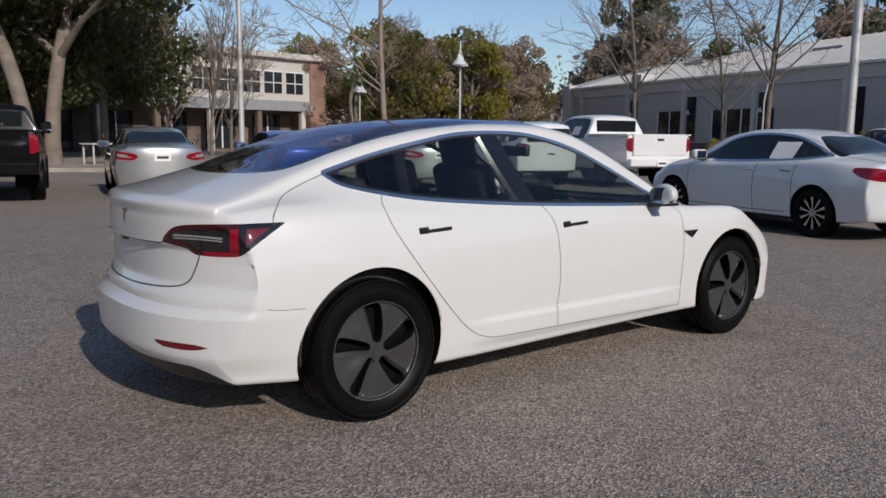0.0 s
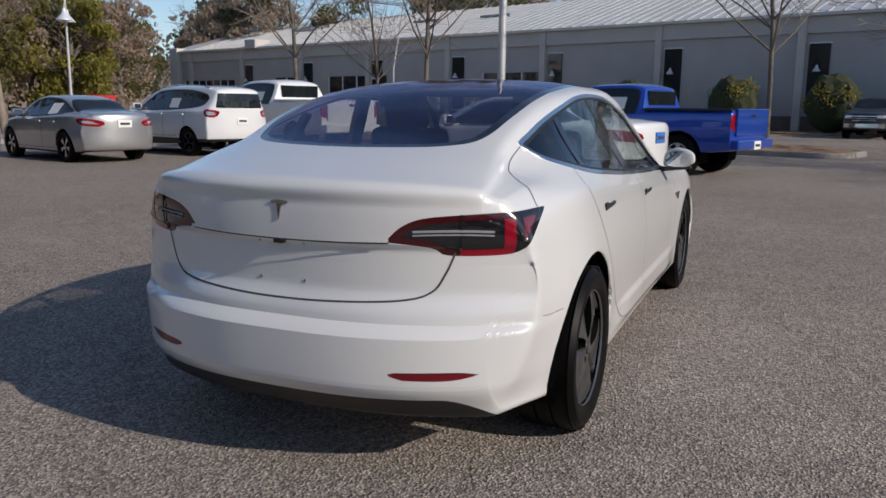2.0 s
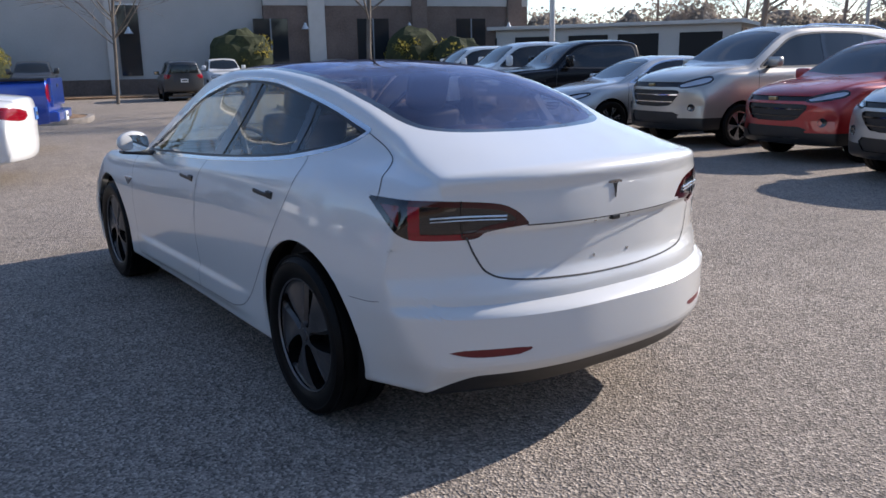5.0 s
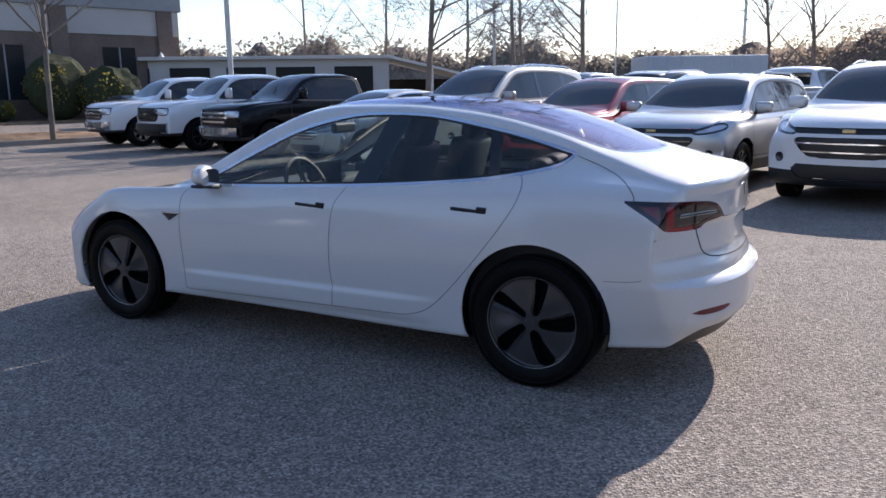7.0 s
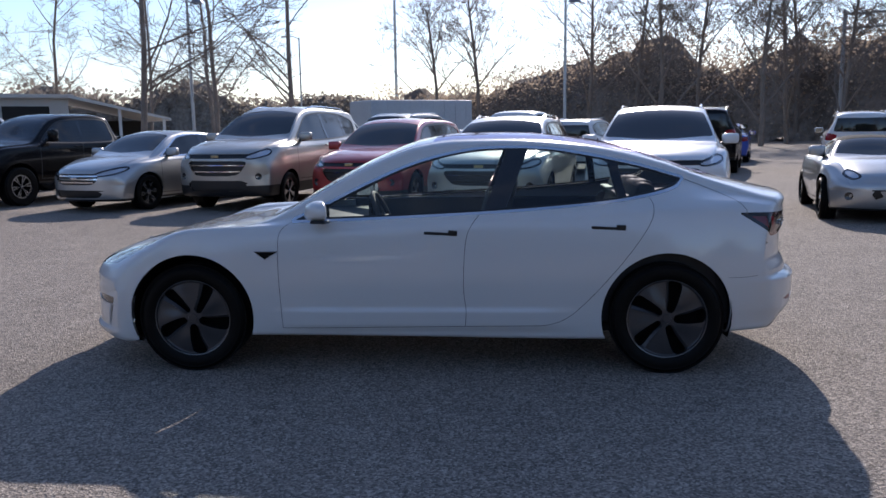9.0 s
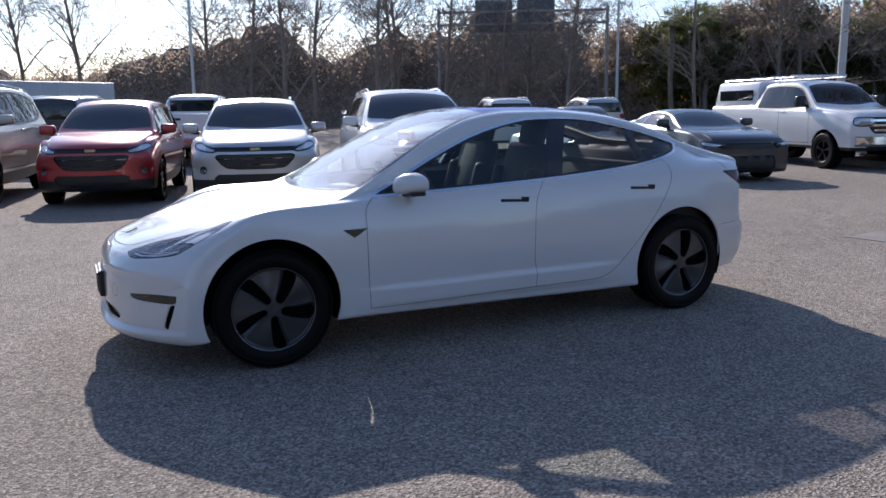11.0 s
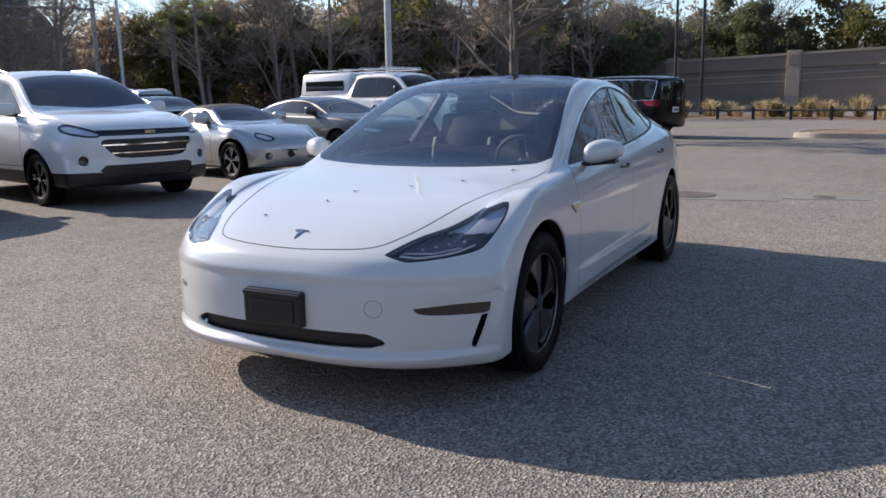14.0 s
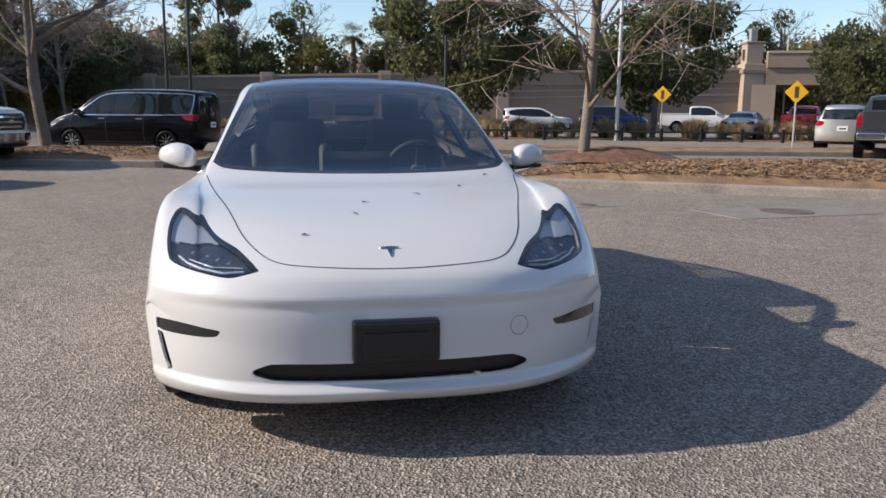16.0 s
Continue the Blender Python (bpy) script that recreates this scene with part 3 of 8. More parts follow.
def diag(V, fx):
    """Coordinate across the view onto a corner: fx = 1 the front ones, -1 the rear ones; both sides fold onto the left."""
    return 0.7071 * (np.abs(V[:, 1]) - fx * V[:, 0])


def poly_d(V, poly, plane, cond=None):
    U = {"xz": V[:, [0, 2]], "yz": V[:, [1, 2]], "xy": V[:, [0, 1]], "halves": np.stack([V[:, 0], np.abs(V[:, 1])], 1)}[plane] if isinstance(plane, str) else np.stack([diag(V, plane), V[:, 2]], 1)
    d = inside(poly, U)
    return d if cond is None else np.maximum(d, cond)


# ---- the white electric sedan ----
SEDAN = dict(
    xr=-2.31, xf=2.27, dense=True, crease=0.016, lr=0.10, lf=0.20, nr=4.5, nf=4.2, zf=0.375, tipf=0.14, zrear=0.775, bf=0.38, pf=3.2, wf=1.0, br=0.36, wr=0.9, pinch=0.02, shoulder=0.07,
    zt=[(-2.31, 1.042), (-2.15, 1.074), (-1.97, 1.118), (-1.725, 1.184), (-1.45, 1.282), (-1.17, 1.364), (-0.95, 1.404), (-0.5, 1.437), (-0.2, 1.434), (0.05, 1.402), (0.3, 1.316), (0.6, 1.166), (1.0, 0.942), (1.1, 0.912), (1.36, 0.866), (1.75, 0.80), (2.0, 0.737), (2.10, 0.702), (2.2, 0.656), (2.285, 0.59)],
    yr=[(-2.31, 0.68), (-2.0, 0.645), (-1.7, 0.60), (-1.3, 0.605), (-0.9, 0.618), (-0.3, 0.632), (0.2, 0.655), (0.6, 0.715), (0.9, 0.772), (1.1, 0.775), (1.6, 0.725), (2.0, 0.70), (2.27, 0.68)],
    crown=[(-2.31, 0.025), (-1.7, 0.04), (-1.0, 0.06), (0.0, 0.055), (0.6, 0.055), (1.0, 0.03), (1.3, 0.01), (1.6, -0.006), (2.0, 0.012), (2.27, 0.02)],
    zb=[(-2.31, 0.984), (-2.0, 1.014), (-1.5, 1.022), (-1.0, 0.99), (0.0, 0.938), (0.8, 0.898), (1.1, 0.893), (1.45, 0.884), (1.65, 0.856), (1.8, 0.816), (2.1, 0.708), (2.27, 0.58)],
    yb=[(-2.31, 0.735), (-1.9, 0.775), (-1.5, 0.80), (-1.0, 0.825), (0.0, 0.845), (0.8, 0.85), (1.2, 0.86), (1.5, 0.88), (1.9, 0.895), (2.27, 0.885)],
    yw=[(-2.31, 0.86), (-1.9, 0.895), (-1.4, 0.918), (-0.7, 0.914), (0.0, 0.910), (0.7, 0.910), (1.4, 0.926), (1.8, 0.925), (2.27, 0.92)],
    zw=[(-2.31, 0.62), (-1.4, 0.68), (0.0, 0.62), (1.4, 0.68), (2.27, 0.48)],
    yl=[(-2.31, 0.72), (-1.95, 0.84), (-1.4, 0.88), (0.0, 0.875), (1.4, 0.89), (2.27, 0.89)],
    zl=[(-2.31, 0.235), (-2.0, 0.23), (-1.85, 0.225), (-1.4, 0.2), (-1.0, 0.195), (0.0, 0.205), (1.0, 0.215), (1.5, 0.19), (1.9, 0.178), (2.27, 0.170)],
    bulge=[(-1, 0.26, 0.38, 0.548, 0.583, -0.055), (-1, 0.60, 0.66, 0.962, 1.027, 0.022), (-1, 0.64, 0.685, 0.82, 0.847, 0.016), (1, 0.10, 0.15, 0.235, 0.272, 0.04), (1, 0.53, 0.58, 0.63, 0.70, 0.018)],
)
DLO = [(0.80, 0.925, 1), (0.60, 1.015), (0.37, 1.127), (0.07, 1.252), (-0.23, 1.325), (-0.47, 1.343), (-0.75, 1.333), (-1.0, 1.292), (-1.29, 1.228), (-1.555, 1.15, 1), (-1.49, 1.103), (-1.30, 1.06), (-1.02, 1.022), (-0.5, 0.982), (0.0, 0.957), (0.4, 0.94)]
TAIL = [(-1.318, 0.851, 1), (-1.27, 0.903), (-1.2, 0.933), (-1.05, 0.947), (-0.90, 0.953), (-0.735, 0.955, 1), (-0.81, 0.887), (-0.885, 0.824), (-0.96, 0.809), (-1.12, 0.809), (-1.165, 0.831), (-1.23, 0.843)]
HEAD = [(-0.577, 0.831), (-0.659, 0.811), (-0.769, 0.773), (-0.874, 0.743), (-1.006, 0.715), (-1.121, 0.681), (-1.184, 0.658, 1), (-1.118, 0.637), (-1.065, 0.635), (-0.928, 0.646), (-0.806, 0.664), (-0.752, 0.688), (-0.663, 0.749), (-0.607, 0.792)]
FOG = [(-0.762, 0.458, 1), (-0.92, 0.460), (-1.095, 0.450, 1), (-1.085, 0.434), (-1.05, 0.42), (-0.93, 0.414), (-0.80, 0.412), (-0.768, 0.42, 1)]
SLOT = [(-0.772, 0.410, 1), (-0.808, 0.406, 1), (-0.834, 0.345), (-0.854, 0.282), (-0.830, 0.266, 1), (-0.800, 0.335)]
GRILLE = [(-0.508, 0.305), (-0.475, 0.328), (-0.42, 0.342), (-0.2, 0.342), (0.2, 0.342), (0.42, 0.342), (0.475, 0.328), (0.508, 0.305), (0.48, 0.285), (0.42, 0.277), (0.0, 0.272), (-0.42, 0.277), (-0.48, 0.285)]
TOPGLASS = [(1.06, 0.0), (1.03, 0.38), (0.955, 0.66), (0.87, 0.745, 1), (0.60, 0.694), (0.30, 0.632), (0.0, 0.592), (-0.5, 0.574), (-1.0, 0.562), (-1.4, 0.545), (-1.64, 0.515), (-1.77, 0.44), (-1.85, 0.28), (-1.89, 0.0)]


def seat_mesh(w, h, t, headrest=True):
    """A seat with bolsters, a leaning back and a headrest."""
    bm = bmesh.new()
    box(bm, -0.24, 0.27, -w / 2, w / 2, 0.0, 0.15, 0.045)
    back = pose(-0.22, 0, 0.12, 0, -16, 0)
    box(bm, -0.06, 0.06, -w / 2 + 0.03, w / 2 - 0.03, 0.0, h, 0.045, back)
    for s in (-1, 1):
        box(bm, -0.05, 0.11, s * (w / 2 - 0.04) - 0.04, s * (w / 2 - 0.04) + 0.04, 0.06, h * 0.72, 0.035, back)
        box(bm, -0.2, 0.25, s * (w / 2 - 0.05) - 0.045, s * (w / 2 - 0.05) + 0.045, 0.1, 0.2, 0.035)
    if headrest:
        box(bm, -0.055, 0.055, -w * 0.24, w * 0.24, h - 0.02, h + 0.2, 0.045, back)
    return bm


def electric_sedan():
    car = tagged(new("electric_sedan"), "pearl white four-door electric sedan with glass roof parked on asphalt", "car")
    base, wz, ar = 2.875, 0.334, 0.384
    full = shell(SEDAN, 190, 30, 210)
    tree = BVHTree.FromPolygons([Vector(v) for v in full[0]], [tuple(int(i) for i in f) for f in full[2]])
    m = arch_cut(full, base, ar, wz + 0.012)

    def take(m, poly, plane, cond, inset=0.0):
        d = poly_d(m[0], poly, plane, None if cond is None else cond(m[0])) + inset
        a, b, _, _ = cut(m, d)
        return a, b

    # side windows: a satin frame round dark-edged glass
    dlo = outline(DLO)
    side = lambda V: np.maximum(0.40 - np.abs(V[:, 1]), 0.85 - V[:, 2])
    ring, m = take(m, dlo, "xz", side, -0.016)
    gls, chrome = take(ring, dlo, "xz", None)
    for s, keep in ((1, left), (-1, right)):
        skin("window_trim", chrome, M_CHROME, car, "satin bright metal window trim", 0.003, keep, 0.008)
    border, pane = cut(gls, -(poly_d(gls[0], dlo, "xz") + 0.012))[:2]
    # the pillars between the panes
    def bars(V):
        b = np.abs((V[:, 0] + 0.42) + (V[:, 2] - 0.98) * 0.40) - 0.062
        c = np.abs((V[:, 0] + 1.185) - (V[:, 2] - 1.03) * 0.20) - 0.026
        return np.minimum(b, c)
    pil, panes, _, _ = cut(pane, bars(pane[0]))
    for s, keep in ((1, left), (-1, right)):
        skin("window_seal", border, M_BLACKTRIM, car, "", 0.0, keep)
        for lo, hi in ((-0.9, 2.0), (-2.0, -0.9)):
            skin("door_pillar", pil, M_GLOSSBLACK, car, "", 0.0, lambda c: keep(c) & (c[:, 0] > lo) & (c[:, 0] < hi), 0.03)
        for nm, lo, hi in (("front_door_window", -0.42, 2.0), ("rear_door_window", -1.15, -0.42), ("quarter_window", -2.0, -1.15)):
            ob = skin(nm, panes, M_TINT if nm != "front_door_window" else M_GLASS, car, "", -0.004, lambda c: keep(c) & (c[:, 0] > lo) & (c[:, 0] < hi))
            if ob:
                ob.visible_shadow = True
    # windscreen, roof glass, rear window
    half = TOPGLASS + [(x, -y, *r) for x, y, *r in TOPGLASS[-2:0:-1]]
    top = lambda V: 0.9 - V[:, 2]
    tg, m = take(m, outline(half), "xy", top)
    edge, tg = cut(tg, -(poly_d(tg[0], outline(half), "xy") + 0.034))[:2]
    skin("glass_border", edge, M_GLOSSBLACK, car)
    shade, tg2, _, _ = cut(tg, np.abs(tg[0][:, 0] - 0.02) - 0.06)
    skin("roof_header", shade, M_GLOSSBLACK, car)
    ob = skin("windscreen", tg2, M_SCREENGLASS, car, "", 0.0, lambda c: c[:, 0] > 0.03)
    ob.visible_shadow = False
    skin("roof_glass", tg2, M_ROOF, car, "dark tinted glass roof", 0.0, lambda c: (c[:, 0] < 0.03) & (c[:, 0] > -0.86))
    skin("rear_window", tg2, M_REARGLASS, car, "violet-tinted rear window", 0.0, lambda c: c[:, 0] < -0.86)
    # lamps
    rear = lambda V: np.maximum(V[:, 0] + 1.5, 0.2 - np.abs(V[:, 1]))
    front = lambda V: np.max([1.3 - V[:, 0], 0.2 - np.abs(V[:, 1]), 0.36 + (2.15 - V[:, 0]) * 0.52 - np.abs(V[:, 1]) - 2.0 * np.clip(0.60 - V[:, 2], 0, 1)], 0)
    tail, m = take(m, outline(TAIL), -1, rear)
    head, m = take(m, outline(HEAD), 1, lambda V: np.max([1.3 - V[:, 0], 0.35 + (2.1 - V[:, 0]) * 0.66 - np.abs(V[:, 1])], 0))
    fog, m = take(m, outline(FOG), 1, front)
    slot, m = take(m, outline(SLOT), 1, front)
    gr, m = take(m, outline(GRILLE), "yz", lambda V: 1.5 - V[:, 0])
    td = poly_d(tail[0], outline(TAIL), -1)
    core, rim_, _, _ = cut(tail, td + 0.021)
    tri, rim_, _, _ = cut(rim_, np.stack([diag(rim_[0], -1) * -1 - 0.90, -rim_[0][:, 2] * 0], 1).max(1))
    outerd = 0.905 + diag(core[0], -1) * 1.0
    for s, keep in ((1, left), (-1, right)):
        sub = new("taillight")
        sub.parent = car
        skin("lens", core, M_SMOKELAMP, sub, "", -0.003, lambda c: keep(c) & (0.7071 * (np.abs(c[:, 1]) + c[:, 0]) < -0.945))
        skin("lamp_band", core, M_REDLAMP, sub, "", -0.001, lambda c: keep(c) & (0.7071 * (np.abs(c[:, 1]) + c[:, 0]) >= -0.945) & (0.7071 * (np.abs(c[:, 1]) + c[:, 0]) < -0.905))
        skin("lamp_edge", core, M_GLOSSBLACK, sub, "", -0.001, lambda c: keep(c) & (0.7071 * (np.abs(c[:, 1]) + c[:, 0]) >= -0.905) & (0.7071 * (np.abs(c[:, 1]) + c[:, 0]) < -0.872))
        skin("side_lens", core, M_REDSIDE, sub, "", -0.002, lambda c: keep(c) & (0.7071 * (np.abs(c[:, 1]) + c[:, 0]) >= -0.872))
        across = lambda c: 0.7071 * (np.abs(c[:, 1]) + c[:, 0])
        skin("lamp_ring", rim_, M_DARKREDLAMP, sub, "", 0.0, lambda c: keep(c) & ((across(c) < -1.09) | ((across(c) < -0.905) & (c[:, 2] > 0.9))), 0.006)
        skin("lamp_ring", rim_, M_REDLAMP, sub, "", 0.0, lambda c: keep(c) & (across(c) >= -1.09) & (across(c) < -0.905) & (c[:, 2] <= 0.9), 0.006)
        skin("lamp_edge", rim_, M_GLOSSBLACK, sub, "", 0.0, lambda c: keep(c) & (0.7071 * (np.abs(c[:, 1]) + c[:, 0]) >= -0.905), 0.006)
        skin("lamp_ring", tri, M_GLOSSBLACK, sub, "", 0.0, keep, 0.006)
        for z, w in ((0.888, 0.0045), (0.876, 0.003)):
            strip = []
            for k in range(15):
                u = -1.235 + 0.255 * k / 14
                hit = cast(tree, (-3.0 * 0.7071 * 1.4 + u * 0.7071, s * (3.0 * 0.7071 * 1.4 + u * 0.7071), z + 0.004 * math.sin(k / 14 * 3)), (0.7071, -s * 0.7071, 0))
                if hit:
                    strip.append(hit[0] + hit[1] * 0.002)
            if len(strip) > 2:
                part("light_bar", tube(strip, [w] * len(strip), 5), M_CLEARLAMP, sub)
        part("divider", tube([c[0] + c[1] * 0.002 for c in (cast(tree, (-4.2 + -1.085 * 0.7071, s * (4.2 - 1.085 * 0.7071), 0.815 + 0.012 * k), (0.7071, -s * 0.7071, 0)) for k in range(12)) if c], [0.003] * 12, 4), M_GLOSSBLACK, sub)
    hd = poly_d(head[0], outline(HEAD), 1)
    lens, hrim, _, _ = cut(head, hd + 0.006)
    for s, keep in ((1, left), (-1, right)):
        sub = new("headlight")
        sub.parent = car
        skin("lens", lens, M_HEADLENS, sub, "", 0.0, keep)
        skin("lamp_frame", hrim, M_GLOSSBLACK, sub, "", 0.0, keep, 0.01)
        skin("lamp_bowl", lens, M_BOWL, sub, "", -0.022, lambda c: keep(c) & (c[:, 2] <= 0.738))
        # pale upper bowl: the bright reflection there is put into its colour
        skin("lamp_shroud", lens, M_SHROUD, sub, "pale satin upper reflector with reflection in its colour", -0.016, lambda c: keep(c) & (c[:, 2] > 0.732))
        # stacked projector lenses and the running light along the lower edge
        corner = lambda u, z: cast(tree, (4 - 0.7071 * u, s * (4 + 0.7071 * u), z), (-0.7071, -0.7071 * s, 0))
        for u, z in ((-0.835, 0.712), (-0.895, 0.704), (-0.955, 0.697), (-1.015, 0.690)):
            c = corner(u, z)
            ball = lathe([(0.0, 0.018), (0.006, 0.017), (0.011, 0.010), (0.013, 0.0), (0.016, -0.003), (0.016, -0.02)], 20)
            mm = Matrix.Translation(c[0] - c[1] * 0.034) @ Vector((0, 1, 0)).rotation_difference(Vector((0.8, s * 0.45, 0.25))).to_matrix().to_4x4()
            smooth(part("projector", moved(ball, mm), M_PROJECTOR, sub))
        for way, r in ((((-1.12, 0.662), (-1.05, 0.654), (-0.95, 0.660), (-0.87, 0.672), (-0.80, 0.690)), 0.005), (((-1.10, 0.672), (-0.98, 0.668), (-0.86, 0.684)), 0.003)):
            strip = [corner(u, z) for u, z in way]
            part("running_light", tube([c[0] - c[1] * 0.014 for c in strip], [r] * len(strip), 6), M_CLEARLAMP, sub)
        skin("fog_lamp", fog, M_SMOKELAMP, car, "", -0.006, keep, 0.0)
        # near-black face paints the shade inside the slot
        skin("air_slot", slot, M_WELLSHADE, car, "", -0.012, keep)
    skin("lower_grille", gr, M_BLACKTRIM, car, "", -0.03)
    # reflectors in the rear bumper
    REFL = outline([(-1.345, 0.428, 1), (-1.16, 0.430), (-1.02, 0.427, 1), (-1.08, 0.409), (-1.16, 0.399), (-1.31, 0.401, 1)])
    ref, m = take(m, REFL, -1, rear)
    for keep in (left, right):
        skin("bumper_reflector", ref, M_REFLECTOR, car, "dark red bumper reflector", -0.004, keep)
    # black rear diffuser and sill underside
    V = m[0]
    ay = np.abs(V[:, 1])
    dif = V[:, 2] - 0.205 - 0.12 * step(1.92, 2.12, -V[:, 0]) * (1 - 0.8 * step(0.58, 0.80, ay)) + 0.05 * step(1.72, 1.95, V[:, 0])
    low, m, _, _ = cut(m, dif)
    skin("diffuser", low, M_BLACKTRIM, car, "black lower rear diffuser", 0.0, lambda c: c[:, 0] < -1.9)
    for keep in (left, right):
        skin("sill_trim", low, M_BLACKTRIM, car, "", 0.0, lambda c: keep(c) & (np.abs(c[:, 1]) > 0.6) & (np.abs(c[:, 0]) < 1.3))
    skin("underbody", low, M_BLACKTRIM, car, "", 0.0, lambda c: (c[:, 0] >= -1.9) & (c[:, 0] < 1.3) & (np.abs(c[:, 1]) <= 0.6))
    for keep in (left, right):
        skin("rear_undertray", low, M_BLACKTRIM, car, "", 0.0, lambda c: keep(c) & (c[:, 0] >= -1.9) & (c[:, 0] < -1.3) & (np.abs(c[:, 1]) > 0.6))
    skin("front_undertray", low, M_BLACKTRIM, car, "", 0.0, lambda c: c[:, 0] >= 1.3)
    # bonnet, boot lid, doors cut from the same skin by their gaps
    skin("body", m, M_WHITE, car, "", 0.0, None, 0.012)
    wells(car, base, ar, wz + 0.012, 0.5, 0.86)
    for s in (1, -1):
        seam("door_gap", tree, [(0.80, 0.925), (0.875, 0.86), (0.886, 0.74), (0.883, 0.5), (0.872, 0.274)], "xz", s, 0.0032, M_SEAM, car)
        seam("door_gap", tree, [(-0.345, 0.975), (-0.265, 0.86), (-0.24, 0.70), (-0.236, 0.5), (-0.25, 0.38), (-0.243, 0.293)], "xz", s, 0.0032, M_SEAM, car)
        seam("door_gap", tree, [(-1.325, 1.06), (-1.357, 0.998), (-1.325, 0.89), (-1.186, 0.692), (-1.0, 0.475), (-0.86, 0.345), (-0.74, 0.299), (-0.6, 0.292), (-0.24, 0.288), (0.3, 0.28), (0.872, 0.274)], "xz", s, 0.0032, M_SEAM, car)
        # rear quarter and bumper joints
        seam("bumper_gap", tree, [(-0.65, 0.578), (-0.74, 0.58), (-0.79, 0.59)], "corner", s, 0.0022, M_SEAM, car)
        seam("quarter_gap", tree, [(-1.555, 1.150), (-1.72, 1.085), (-1.85, 1.024), (-1.90, 0.975), (-1.905, 0.942)], "xz", s, 0.004, M_SEAM, car)
        # pop-out door handles, set flush
        for x, z in ((-1.075, 0.875), (-0.085, 0.847)):
            c = cast(tree, (x, 3 * s, z), (0, -s, 0))
            bm = box_bm(-0.11, 0.085, -0.012, 0.004, -0.008, 0.010, 0.004)
            box(bm, -0.115, -0.06, -0.012, 0.005, -0.009, 0.024, 0.004)
            h = part("door_handle", bm, M_BLACKTRIM, car, "flush dark door handle")
            h.matrix_basis = Matrix.Translation(c[0]) @ pose(0, 0, 0, -10 * s, -3, 0 if s > 0 else 0) @ (Matrix.Scale(-1, 4, (0, 1, 0)) if s < 0 else Matrix())
        # turn signal camera badge behind the front wheel
        wing = [(0.885, 0.747), (1.03, 0.747), (0.965, 0.700)]
        vs = []
        for x, z in wing:
            c = cast(tree, (x, 3 * s, z), (0, -s, 0))
            vs += [c[0] + c[1] * 0.006, c[0] - c[1] * 0.004]
        part("fender_badge", (vs, [(0, 2, 4), (1, 5, 3), (0, 1, 3, 2), (2, 3, 5, 4), (4, 5, 1, 0)]), M_GLOSSBLACK, car)
        part("fender_badge_trim", tube([vs[0], vs[2]], [0.004, 0.002], 5), M_CHROME, car)
        # door mirror
        bm = bmesh.new()
        bmesh.ops.create_uvsphere(bm, u_segments=20, v_segments=12, radius=1.0)
        for v in bm.verts:
            x, y, z = (math.copysign(abs(c) ** p, c) for c, p in zip(v.co, (0.8, 0.72, 0.7)))
            fall = 1 - 0.30 * max(0.0, y)
            v.co = (0.095 * x * (1 if x > 0 else 0.32) * (1 - 0.2 * y) - 0.035 * y, 0.100 * y, (0.082 * z * fall if z > 0 else 0.045 * z * fall) + 0.010 * y)
        mir = smooth(part("door_mirror", bm, M_WHITE, car, "body-coloured door mirror"), 60)
        mir.matrix_basis = pose(0.60, s * 0.948, 0.975, 0, 0, 0) @ (Matrix.Scale(-1, 4, (0, 1, 0)) if s < 0 else Matrix())
        bm = bmesh.new()
        bmesh.ops.create_circle(bm, cap_ends=True, segments=28, radius=1.0)
        for v in bm.verts:
            v.co = (-0.003, 0.080 * np.sign(v.co.x) * abs(v.co.x) ** 0.6, 0.048 * np.sign(v.co.y) * abs(v.co.y) ** 0.6 + 0.012)
        g = part("mirror_glass", bm, M_MIRROR, mir)
        g.location = (-0.030, 0, 0)
        part("mirror_base", box_bm(-0.035, 0.055, -0.085, 0.070, -0.055, -0.036, 0.008), M_BLACKTRIM, mir).rotation_euler = (0.10, 0, 0)
        st = part("mirror_stalk", tube([(0, -0.03, -0.045), (0.005, -0.07, -0.052), (0.01, -0.115, -0.055)], [0.018, 0.014, 0.018], 10), M_BLACKTRIM, mir)
    # bonnet and boot gaps
    bon = [(1.0, -0.762), (1.35, -0.69), (1.64, -0.612), (1.90, -0.54), (2.05, -0.468), (2.12, -0.40), (2.155, -0.30), (2.178, -0.15), (2.185, 0.0)]
    seam("bonnet_gap", tree, bon + [(x, -y) for x, y in bon[-2::-1]], "xy", 1, 0.0045, M_SEAM, car)
    lid = [(-0.60, 0.818), (-0.572, 0.748), (-0.53, 0.685), (-0.44, 0.656), (-0.2, 0.641), (0.0, 0.637)]
    seam("boot_gap", tree, lid + [(-y, z) for y, z in lid[-2::-1]], "yz", -1, 0.007, M_SEAM, car)
    # chrome-like strip line under the boot lid's edge, with camera bump
    seam("boot_lip", tree, [(-0.40, 0.858), (-0.2, 0.853), (0.0, 0.851), (0.2, 0.853), (0.40, 0.858)], "yz", -1, 0.010, M_WHITE, car, 0.012)
    # dark strip painting the shadow below the lip
    seam("boot_lip_shadow", tree, [(-0.40, 0.849), (-0.2, 0.844), (0.0, 0.842), (0.2, 0.844), (0.40, 0.849)], "yz", -1, 0.006, M_SEAM, car, 0.002)
    cpos = cast(tree, (-4, 0, 0.837), (1, 0, 0))
    part("reversing_camera", box_bm(cpos[0].x - 0.015, cpos[0].x + 0.01, -0.02, 0.02, 0.826, 0.842, 0.004), M_BLACKTRIM, car)
